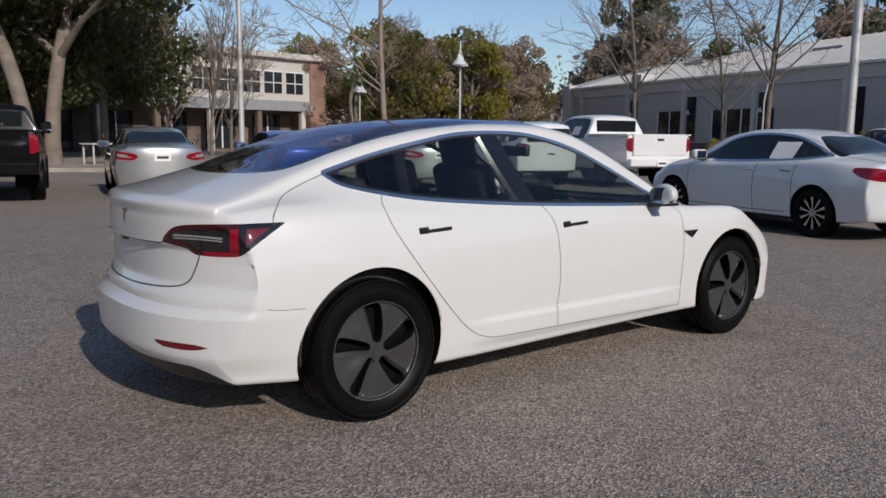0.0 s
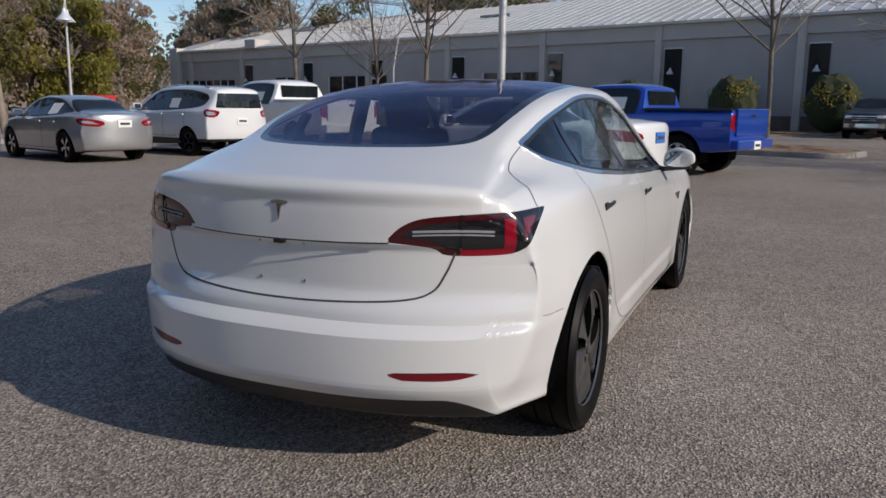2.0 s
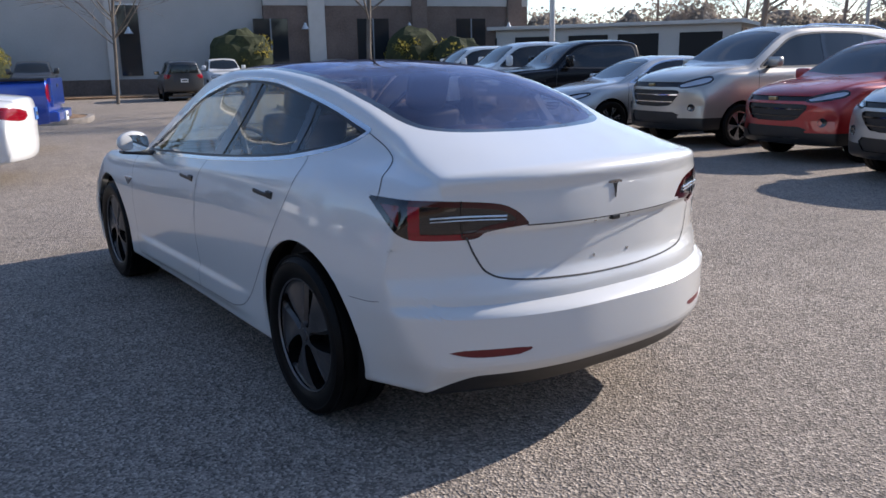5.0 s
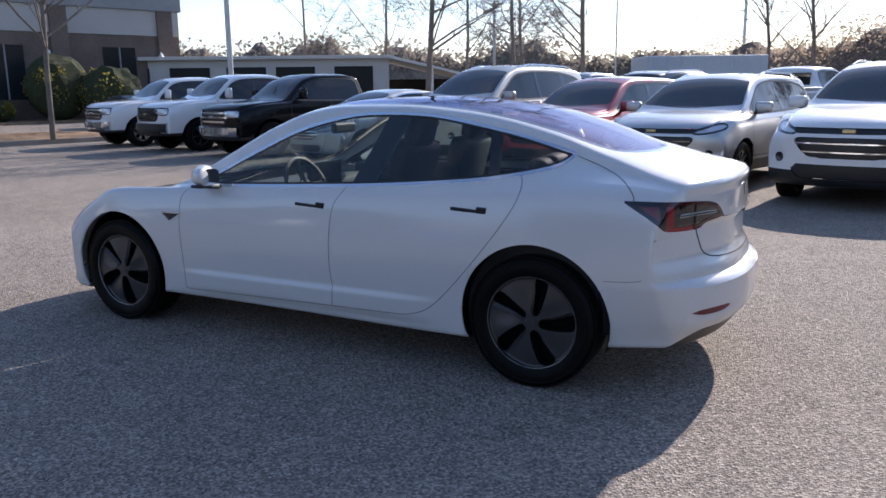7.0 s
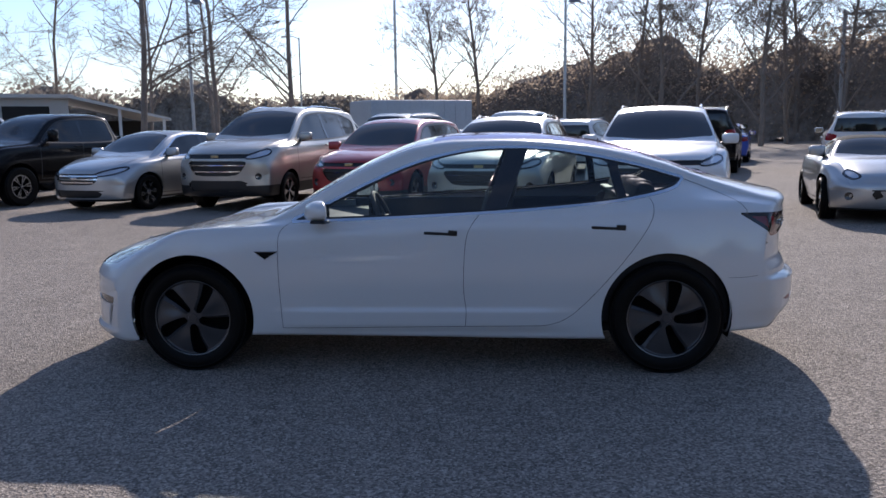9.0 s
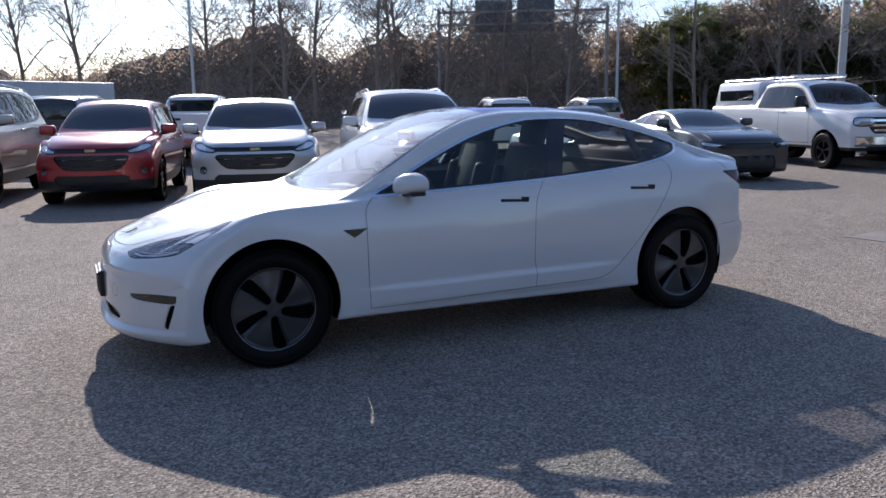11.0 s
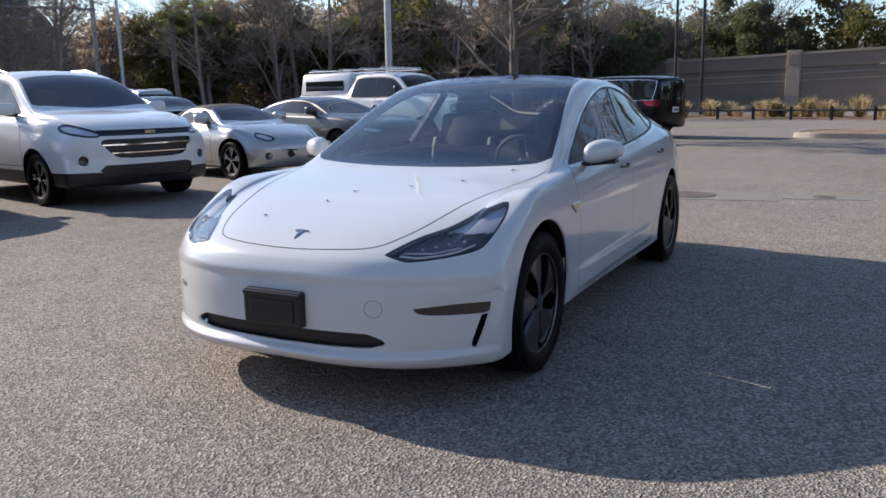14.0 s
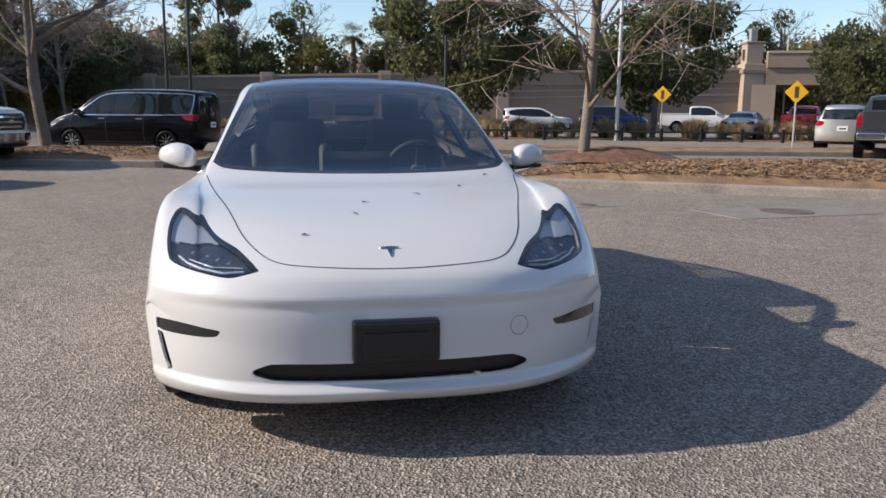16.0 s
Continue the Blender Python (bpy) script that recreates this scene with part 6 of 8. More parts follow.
# beyond the street, towards the overpass
for name, kind, colour, x, y, h, size, label in [("suv", "suv", "white", -47.0, 14.0, 80, (0.98, 1.0, 1.0), "white sport utility car on the far street"), ("suv", "suv", "navy", -49.0, 20.0, 80, (1.0, 1.0, 1.1), "dark blue utility wagon on the far street"),
        ("pickup_truck", "pickup", "white", -50.8, 27.2, 66, (0.95, 0.98, 1.0), "white pickup on the far street"), ("sedan", "sedan", "silver", -34.4, 21.9, 138, (0.95, 1.0, 1.0), "silver sedan parked in the far bays"),
        ("pickup_truck", "pickup", "red", -35.2, 25.9, 140, (0.95, 0.98, 0.95), "dark red pickup parked in the far bays"), ("suv", "suv", "silver", -20.3, 17.5, 140, (0.98, 1.0, 1.0), "silver utility car parked in the far bays"),
        ("pickup_truck", "pickup", "grey", -16.9, 16.5, 141, (1.0, 1.0, 1.0), "dark grey pickup parked in the near bays")]:
    vehicle(name, kind, colour, (x, y), h, label, "truck" if kind == "pickup" else "car", "rl", size, None, "", "cars by the street")

# ---- plants ----
def varied(m, lo, hi):
    """Colour that differs from piece to piece."""
    b = m.node_tree.nodes["Principled BSDF"]
    g = node(m, "ShaderNodeNewGeometry")
    r = node(m, "ShaderNodeValToRGB")
    r.color_ramp.elements[0].color, r.color_ramp.elements[1].color = (*lo, 1), (*hi, 1)
    link(m, g.outputs["Random Per Island"], r.inputs[0])
    link(m, r.outputs[0], b.inputs["Base Color"])
    return m


def leaf_material(name, lo, hi):
    m = varied(material(name, lo, 0.65, 0.0, 0.0, 0.3), lo, hi)
    b = m.node_tree.nodes["Principled BSDF"]
    out = m.node_tree.nodes["Material Output"]
    tr = node(m, "ShaderNodeBsdfTranslucent")
    tr.inputs[0].default_value = (*[min(1, c * 1.5) for c in hi], 1)
    mx = node(m, "ShaderNodeMixShader")
    mx.inputs[0].default_value = 0.42
    link(m, b.outputs[0], mx.inputs[1])
    link(m, tr.outputs[0], mx.inputs[2])
    link(m, mx.outputs[0], out.inputs[0])
    return m


M_BARK = grain(material("grey_bark", (0.16, 0.135, 0.11), 0.9), 0.4, (2.0, 30.0), 0.8, 26.0, 0.02)
M_PALEBARK = grain(material("pale_bark", (0.19, 0.158, 0.128), 0.9), 0.35, (2.0, 25.0), 0.6, 20.0, 0.015)
M_TWIG = grain(material("twigs", (0.23, 0.185, 0.15), 0.9), 0.3)
M_LEAF = {
    "oak": leaf_material("oak_leaves", (0.034, 0.042, 0.019), (0.115, 0.125, 0.056)),
    "olive": leaf_material("olive_leaves", (0.05, 0.055, 0.018), (0.17, 0.15, 0.045)),
    "yellow": leaf_material("yellowing_leaves", (0.10, 0.10, 0.02), (0.27, 0.24, 0.05)),
    "brown": leaf_material("brown_leaves", (0.19, 0.148, 0.115), (0.40, 0.315, 0.235)),
    "pine": leaf_material("dark_pine", (0.065, 0.075, 0.048), (0.18, 0.185, 0.11)),
    "hedge": leaf_material("hedge_leaves", (0.085, 0.08, 0.018), (0.30, 0.255, 0.06)),
    "palm": leaf_material("palm_fronds", (0.035, 0.055, 0.02), (0.12, 0.14, 0.05)),
    "grass": leaf_material("dry_grass", (0.16, 0.12, 0.06), (0.42, 0.33, 0.19)),
    "far": leaf_material("far_wood", (0.13, 0.115, 0.095), (0.28, 0.24, 0.195)),
}


def branching(rng, height, spread, depth=4, lean=0.0, forks=(4, 6), start=0.3, droop=0.0, thick=0.028, single=True):
    """Tapered trunk and limbs down to twigs: two lists of tubes, thick and thin."""
    big, thin = [], []

    def limb(p, d, length, radius, level):
        n = 5 if level < 2 else 3
        pts, rad = [p], [radius]
        for i in range(n):
            d = (d + Vector((rng.uniform(-1, 1), rng.uniform(-1, 1), rng.uniform(-0.6, 1) * 0.5 - droop * level)) * (0.10 + 0.06 * level)).normalized()
            pts.append(pts[-1] + d * length / n)
            rad.append(max(0.008, radius * (1 - (i + 1) / n * (0.62 if level == 0 else 0.8))))
        (big if level < 2 else thin).append(tube(pts, rad, 8 if level == 0 else 5 if level == 1 else 3, False))
        if level >= depth:
            return
        k = rng.randint(*forks) + (16 if level == 0 and single else 2)
        for j in range(k):
            f = rng.uniform(start if level == 0 else 0.2, 1.0)
            i = min(int(f * n), n - 1)
            q = pts[i].lerp(pts[i + 1], f * n - i)
            a = rng.uniform(0, 2 * math.pi)
            side = Vector((math.cos(a), math.sin(a), 0))
            along = (pts[i + 1] - pts[i]).normalized()
            side = (side - along * side.dot(along)).normalized()
            w = spread * rng.uniform(0.7, 1.2)
            nd = (along * (1 - w * 0.5) + side * w + Vector((0, 0, 0.16))).normalized()
            limb(q, nd, length * rng.uniform(0.34, 0.55) * (1.15 - 0.55 * f if level == 0 else 1.0), max(0.012, rad[i] * rng.uniform(0.34, 0.52)), level + 1)

    limb(Vector((0, 0, 0)), Vector((lean, 0, 1)).normalized(), height, height * thick, 0)
    return merge(*big), merge(*thin)


def leaves(rng, centres, count, size, squash=0.75):
    """Small bent leaf clumps scattered round the given clump centres (place, radius)."""
    vs, fs = [], []
    for _ in range(count):
        c, r = centres[rng.randrange(len(centres))]
        while True:
            u = Vector((rng.uniform(-1, 1), rng.uniform(-1, 1), rng.uniform(-1, 1)))
            if 0.25 < u.length < 1:
                break
        p = c + Vector((u.x, u.y, u.z * squash)) * r
        n = Vector((rng.uniform(-1, 1), rng.uniform(-1, 1), rng.uniform(-0.4, 1))).normalized()
        s = n.cross(Vector((rng.uniform(-1, 1), rng.uniform(-1, 1), 0.3))).normalized()
        t = n.cross(s)
        a, b = size * rng.uniform(0.6, 1.3), size * rng.uniform(0.35, 0.7)
        o = len(vs)
        vs += [p - s * a, p - t * b + n * b * 0.3, p + s * a, p + t * b + n * b * 0.3]
        fs += [(o, o + 1, o + 2), (o, o + 2, o + 3)]
    return vs, fs


def bare_tree(seed, height, spread, label, bark, **kw):
    rng = random.Random(seed)
    t = tagged(new("bare_tree"), label, "tree")
    a, b = branching(rng, height, spread, **kw)
    smooth(part("trunk", a, bark, t), 60)
    part("branchwork", b, M_TWIG, t)
    return t


def leafy_tree(seed, height, radius, leaf, label, low=0.3, count=5200, size=0.16, name="leafy_tree", clumps=34, trunk=0.03):
    """A trunk, limbs and a crown of many small leaves in uneven clumps with gaps."""
    rng = random.Random(seed)
    t = tagged(new(name), label, "tree")
    a, b = branching(rng, height * 0.82, 0.75, 3, 0.03, (3, 4), 0.28, 0.0, trunk)
    smooth(part("trunk", merge(a, b), M_BARK, t), 60)
    cs = []
    mid = height * (low + 1) / 2
    for i in range(clumps):
        while True:
            u = Vector((rng.uniform(-1, 1), rng.uniform(-1, 1), rng.uniform(-1, 1)))
            if 0.35 < u.length < 1:
                break
        cs.append((Vector((u.x * radius, u.y * radius, mid + u.z * height * (1 - low) / 2)) * 0.92, radius * rng.uniform(0.16, 0.36)))
    part("crown", leaves(rng, cs, count, size), M_LEAF[leaf], t)
    return t


def palm_tree(seed, height, label):
    rng = random.Random(seed)
    t = tagged(new("palm_tree"), label, "tree")
    pts = [(0.15 * math.sin(z), 0.1 * math.cos(1.3 * z), z * height / 8) for z in range(8)]
    smooth(part("trunk", tube(pts, [0.2, 0.17, 0.16, 0.16, 0.16, 0.17, 0.19, 0.2], 9), M_BARK, t), 60)
    vs, fs = [], []
    top = Vector(pts[-1])
    for i in range(34):
        a, el = rng.uniform(0, 6.283), rng.uniform(-0.75, 1.2)
        d = Vector((math.cos(a) * math.cos(el), math.sin(a) * math.cos(el), math.sin(el)))
        side = Vector((-math.sin(a), math.cos(a), 0))
        L = rng.uniform(1.1, 1.5)
        for k in range(13):
            th = (k - 6) / 6 * 1.25
            q = top + d * L * 0.42
            w = (d * math.cos(th) + side * math.sin(th) + Vector((0, 0, -0.25))).normalized()
            o = len(vs)
            vs += [q, q + w * L * 0.35 + side * 0.035, q + w * L * 0.72 + Vector((0, 0, -0.12)), q + w * L * 0.35 - side * 0.035]
            fs.append((o, o + 1, o + 2, o + 3))
        o = len(vs)
        vs += [top + side * 0.02, top - side * 0.02, top + d * L * 0.42]
        fs.append((o, o + 1, o + 2))
    part("fronds", (vs, fs), M_LEAF["palm"], t)
    return t


def set_at(ob, x, y, z=0.0, turn=0.0, scale=1.0):
    ob.matrix_basis = pose(x, y, z, 0, 0, turn) @ Matrix.Scale(scale, 4)
    return ob


def again(ob, x, y, turn=0.0, scale=1.0, z=0.0):
    c = copy_thing(ob, pose(x, y, z, 0, 0, turn))
    c.scale = (scale,) * 3
    return c


def hedge_bush(seed, rx, ry, h, x, y, label, leaf="hedge", turn=0.0):
    rng = random.Random(seed)
    t = tagged(new("bush"), label, "bush", "bushes")
    cs = [(Vector((rng.uniform(-0.6, 0.6) * rx, rng.uniform(-0.6, 0.6) * ry, h * rng.uniform(0.3, 0.75))), min(rx, ry) * rng.uniform(0.35, 0.5)) for _ in range(16)]
    part("foliage", leaves(rng, cs, 2600, 0.09, 0.9), M_LEAF[leaf], t)
    # dark body behind the leaves; its colour stands in for inner shade
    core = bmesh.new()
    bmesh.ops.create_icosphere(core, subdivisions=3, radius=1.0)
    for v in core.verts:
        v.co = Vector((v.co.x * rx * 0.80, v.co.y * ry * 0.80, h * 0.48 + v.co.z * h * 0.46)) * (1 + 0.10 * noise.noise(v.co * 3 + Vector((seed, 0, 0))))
    part("shade_core", core, M_HEDGESHADE, t)
    t.matrix_basis = pose(x, y, 0, 0, 0, turn)
    return t


M_HEDGESHADE = grain(material("hedge_inner_shade", (0.03, 0.038, 0.012), 0.9), 0.5, (8.0, 50.0), 0.8, 30.0, 0.03)
M_CONCRETE = grain(material("concrete", (0.31, 0.272, 0.232), 0.9), 0.32, (1.5, 30.0), 0.35, 60.0, 0.004)
M_MULCH = grain(material("pine_mulch", (0.30, 0.17, 0.09), 0.95), 0.5, (3.0, 60.0), 1.0, 45.0, 0.03, ((0.15, 0.085, 0.05), (0.42, 0.27, 0.15)))
M_POLE = grain(material("galvanised_pole", (0.52, 0.52, 0.51), 0.45, 0.3), 0.12)
M_BLACKPOLE = material("black_pole", (0.015, 0.015, 0.016), 0.5)
M_BELL = grain(material("bell_shade", (0.6, 0.62, 0.63), 0.4, 0.2), 0.1)
M_BLUEBELL = grain(material("blue_grey_shade", (0.16, 0.19, 0.26), 0.4, 0.2), 0.1)

# ---- kerbed islands ----
def island(cx, cy, length, width, turn, label, mound=0.12):
    """A mulched bed inside a rounded concrete kerb."""
    t = tagged(new("planting_island"), label, "island", "islands")
    n, r = 40, min(width, length) / 2

    def ring(w, l, rr, k):
        out = []
        for i in range(k):
            a = 2 * math.pi * i / k
            ca, sa = math.cos(a), math.sin(a)
            out.append((math.copysign(max(0, l / 2 - rr), ca) + rr * ca, math.copysign(max(0, w / 2 - rr), sa) + rr * sa))
        return out

    rr = 0.9 if r > 1 else r * 0.8
    outer, inner = ring(width, length, rr, n), ring(width - 0.32, length - 0.32, rr - 0.16, n)
    vs, fs = [], []
    for (a, b), (c, d) in zip(outer, inner):
        vs += [(a, b, 0.0), (a * 0.998, b * 0.998, 0.12), (a * 0.993, b * 0.993, 0.15), (c, d, 0.15), (c, d, 0.02)]
    for i in range(n):
        j = (i + 1) % n
        for q in range(4):
            fs.append((5 * i + q, 5 * j + q, 5 * j + q + 1, 5 * i + q + 1))
    part("kerb", (vs, fs), M_CONCRETE, t)
    vs, fs = [(0, 0, 0.13 + mound)], []
    rings = 7
    rng = random.Random(int(cx * 10))
    for k in range(1, rings + 1):
        f = k / rings
        for c, d in inner:
            vs.append((c * f, d * f, 0.13 + mound * (1 - f * f) + (rng.uniform(-0.03, 0.03) if k < rings else 0)))
    for i in range(n):
        fs.append((0, 1 + i, 1 + (i + 1) % n))
        for k in range(rings - 1):
            a, b = 1 + k * n + i, 1 + k * n + (i + 1) % n
            fs.append((a, a + n, b + n, b))
    smooth(part("mulch", (vs, fs), M_MULCH, t), 180)
    t.matrix_basis = pose(cx, cy, 0, 0, 0, turn)
    return t


def litter(isle, length, width, mound, count, seed):
    """Loose pine needles and bark chips lying on a bed."""
    rng = random.Random(seed)
    vs, fs = [], []
    for _ in range(count):
        x, y = rng.uniform(-0.5, 0.5) * (length - 0.8), rng.uniform(-0.5, 0.5) * (width - 0.8)
        f = max(abs(x) / (length / 2), abs(y) / (width / 2))
        a, l, w = rng.uniform(0, 6.283), rng.uniform(0.02, 0.08), rng.uniform(0.003, 0.010)
        z = 0.145 + mound * (1 - f * f) + rng.uniform(-0.01, 0.015)
        d, e = Vector((math.cos(a), math.sin(a), rng.uniform(-0.3, 0.3))) * l, Vector((-math.sin(a), math.cos(a), rng.uniform(-0.6, 0.6))) * w
        o, q = len(vs), Vector((x, y, z))
        vs += [q - d - e, q - d + e, q + d + e, q + d - e, q + Vector((0, 0, 0.006 + w))]
        fs += [(o, o + 1, o + 4), (o + 1, o + 2, o + 4), (o + 2, o + 3, o + 4), (o + 3, o, o + 4)]
    part("pine_straw", (vs, fs), M_STRAW, isle, "loose pine needles and bark chips")


AX = 72.0
along, across = Vector((math.cos(radians(AX)), math.sin(radians(AX)), 0)), Vector((-math.sin(radians(AX)), math.cos(radians(AX)), 0))
T1 = radians(61)
M_BARKCHIP = grain(material("bark_chips", (0.19, 0.095, 0.06), 0.95), 0.6, (6.0, 45.0), 1.0, 40.0, 0.05)
M_STRAW = varied(material("pine_straw", (0.3, 0.18, 0.1), 0.9), (0.12, 0.068, 0.04), (0.36, 0.23, 0.13))
c = Vector((-8.45, 2.9, 0)) + Vector((math.cos(T1), math.sin(T1), 0)) * 6.8 + Vector((-math.sin(T1), math.cos(T1), 0)) * 1.8
litter(island(c.x, c.y, 13.6, 3.5, 61, "pine-straw island with concrete kerb and a bare tree", 0.34), 13.6, 3.5, 0.34, 16000, 4)
litter(island(-15.6, -5.4, 6.4, 3.6, AX + 6, "mulched island with kerb between parking rows", 0.22), 6.4, 3.6, 0.22, 3000, 5)
island(20.4, -12.4, 6.2, 3.0, AX, "mulched island with a bare tree and kerb", 0.15)
island(21.3, -0.8, 5.2, 3.0, AX, "mulched island with kerb and a bare tree", 0.12)
island(22.6, 13.6, 17.0, 4.2, AX + 1, "long kerbed planting bed by the lane", 0.1)
c = Vector((-18.6, 11.0, 0)) + across * 1.6 + along * 4
island(c.x, c.y, 30.0, 2.6, AX + 8, "long strip of pine straw between lanes", 0.08)

vs, fs = [(0, 0, 0.24)], []
rng = random.Random(12)
for k in range(1, 7):
    for i in range(22):
        a, f = 2 * math.pi * i / 22, k / 6
        vs.append((1.5 * f * math.cos(a), 1.1 * f * math.sin(a), 0.24 * (1 - f * f) * rng.uniform(0.8, 1.1) - 0.04 * f))
for i in range(22):
    fs.append((0, 1 + i, 1 + (i + 1) % 22))
    fs += [(1 + k * 22 + i, 23 + k * 22 + i, 23 + k * 22 + (i + 1) % 22, 1 + k * 22 + (i + 1) % 22) for k in range(5)]
mound = smooth(part("bark_mound", (vs, fs), M_BARKCHIP, None), 180)
mound.matrix_basis = pose(-10.5, 6.0, 0.36, 0, 0, 61)
tagged(mound, "low mound of red-brown bark chips round a tree", "mulch mound")

# ---- ground details ----
def slab(name, cx, cy, w, l, turn, mat, label, h=0.006):
    ob = part(name, box_bm(-w / 2, w / 2, -l / 2, l / 2, -0.02, h, 0.003), mat, None)
    ob.matrix_basis = pose(cx, cy, 0, 0, 0, turn)
    return tagged(ob, label, name.replace("_", " "))


M_PATCH = grain(material("light_concrete_patch", (0.22, 0.198, 0.175), 0.85), 0.2, (2.0, 50.0), 0.3, 90.0, 0.003)
M_IRON = grain(material("rusted_iron", (0.16, 0.12, 0.095), 0.7, 0.4), 0.35, (4.0, 60.0), 0.6, 60.0, 0.004)
for x, y, w, l, r in ((-5.75, 0.27, 0.95, 2.1, 0.33), (-6.0, 1.85, 0.45, 1.0, 0.13), (-5.35, 3.55, 0.45, 1.0, 0.13), (-4.35, 5.9, 1.0, 2.2, 0.33)):
    slab("concrete_patch", x, y, w, l, 8, M_PATCH, "pale concrete patch set in the asphalt")
    mh = part("manhole_cover", lathe([(0.0, 0.013), (r * 0.6, 0.012), (r * 0.62, 0.016), (r * 0.9, 0.015), (r, 0.013), (r, -0.01)], 36, "z"), M_IRON, None)
    mh.location = (x, y, 0.0)
    tagged(mh, "round rusted iron manhole cover in concrete patch", "manhole cover", "manholes")

# ---- lamp posts and poles ----
def pole(x, y, h, label, mat=M_POLE, head="none", r=0.085, base=True, lean=0.0, turn=0.0):
    t = tagged(new("light_pole"), label, "lamp post", "lamp posts")
    smooth(part("shaft", tube([(0, 0, 0.0), (0, 0, h * 0.5), (lean, 0, h)], [r, r * 0.9, r * 0.7], 12), mat, t), 60)
    if base:
        smooth(part("footing", lathe([(0.0, 0.62), (0.24, 0.62), (0.27, 0.58), (0.27, 0.0)], 18, "z"), M_CONCRETE, t), 40)
    if head == "twin":
        smooth(part("finial", lathe([(0.0, h + 0.45), (0.03, h + 0.3), (0.05, h)], 8, "z"), mat, t))
        for s in (-1, 1):
            part("arm", tube([(0, 0, h - 0.35), (0.25 * s, 0, h - 0.2), (0.5 * s, 0, h - 0.45)], [0.035] * 3, 6), mat, t)
            b = lathe([(0.05, 0.0), (0.09, -0.12), (0.15, -0.3), (0.30, -0.48), (0.42, -0.62), (0.43, -0.66), (0.0, -0.6)], 20, "z")
            smooth(part("bell_shade", moved(b, Matrix.Translation((0.5 * s, 0, h - 0.45))), M_BELL, t), 50)
    if head == "bell":
        part("arm", tube([(0, 0, h - 0.3), (0.35, 0, h), (0.55, 0, h - 0.3)], [0.03] * 3, 6), mat, t)
        b = lathe([(0.05, 0.0), (0.09, -0.12), (0.15, -0.3), (0.30, -0.48), (0.36, -0.58), (0.0, -0.54)], 18, "z")
        smooth(part("bell_shade", moved(b, Matrix.Translation((0.55, 0, h - 0.3))), M_BLUEBELL, t), 50)
    if head == "box":
        for s in (-1, 1):
            part("flood_head", box_bm(0.12 * s - 0.1 + 0.3 * s, 0.12 * s + 0.1 + 0.3 * s, -0.18, 0.18, h - 0.05, h + 0.09, 0.02), M_BLACKPOLE, t)
            part("arm", tube([(0, 0, h - 0.02), (0.4 * s, 0, h)], [0.03, 0.03], 6), M_BLACKPOLE, t)
    if head == "street":
        part("arm", tube([(0, 0, h - 0.1), (0.5, 0, h + 0.12), (1.1, 0, h + 0.1)], [0.04] * 3, 6), mat, t)
        part("lamp_head", box_bm(1.0, 1.5, -0.11, 0.11, h + 0.04, h + 0.15, 0.03), mat, t)
    t.matrix_basis = pose(x, y, 0, 0, 0, turn)
    return t


pole(19.7, 7.0, 12.0, "tall pale light pole on concrete footing", r=0.13)
pole(29.1, 35.9, 6.8, "pole with two bell-shaped lanterns", head="twin", r=0.08, turn=40)
pole(29.6, 48.5, 5.6, "pole with two bell-shaped lanterns", head="twin", r=0.07, turn=40)
pole(11.3, 29.0, 7.2, "pale pole with twin flat flood heads", head="box", r=0.13, turn=30)
pole(34.8, 18.5, 6.5, "thin white leaning banner pole", r=0.05, base=False, lean=-0.7, turn=75)
pole(20.8, -21.6, 12.0, "tall pale light pole behind parked pickups", r=0.12)
pole(16.4, -38.5, 9.2, "grey pole with bell-shaped lantern", head="bell", r=0.10, turn=190)
pole(-4.4, -42.5, 9.4, "grey pole with bell-shaped lantern", head="bell", r=0.10, turn=190)
pole(-28.3, -35.4, 8.8, "grey pole with bell-shaped lantern", head="bell", r=0.10, turn=120)
pole(-19.1, -12.2, 12.0, "tall pale light pole beside the island", r=0.12)
pole(-47.4, -6.7, 12.0, "tall black street pole", M_BLACKPOLE, r=0.11, base=False)
pole(-42.8, -7.4, 9.5, "tall black street pole", M_BLACKPOLE, r=0.09, base=False)
pole(-30.5, 6.2, 4.6, "black post beside the far lane", M_BLACKPOLE, r=0.09, base=False)
pole(-32.0, 14.9, 9.5, "grey street pole beside oak", r=0.10, base=False)
pole(-90.0, 17.0, 15.0, "far street lamp with curved arm", M_BLACKPOLE, "street", 0.12, False, turn=80)
pole(-58.0, 40.5, 8.0, "street lamp above the bridge", M_POLE, "street", 0.08, False, turn=100)
pole(30.0, -240.0, 45.0, "far thin radio mast", M_POLE, r=0.5, base=False)
pole(16.0, -62.0, 9.0, "far street lamp with curved arm", M_POLE, "street", 0.08, False, turn=0)
for x, y in ((-52.0, -28.0), (-60.0, -34.0)):
    pole(x, y, 12.5, "dark wooden utility pole", M_BARK, r=0.13, base=False)

# ---- bare street trees ----
B1 = bare_tree(3, 9.5, 0.85, "bare young cypress with fine level twigs", M_BARK, depth=3, forks=(3, 5), start=0.18, thick=0.009)
set_at(B1, 21.8, -0.8, 0.13)
for x, y, a, s in ((31.9, -6.9, 70, 0.95), (18.9, -11.6, 140, 1.05), (20.6, 10.0, 220, 1.05), (20.0, 14.7, 300, 1.0), (22.8, 13.0, 20, 0.75)):
    again(B1, x, y, a, s, 0.13 if y > -6 or x < 25 else 0.0)
B2 = bare_tree(19, 8.5, 1.15, "bare tree with long pale trunk in pine straw", M_PALEBARK, depth=3, forks=(5, 7), start=0.12, thick=0.0135)
set_at(B2, -10.35, 5.3, 0.3)
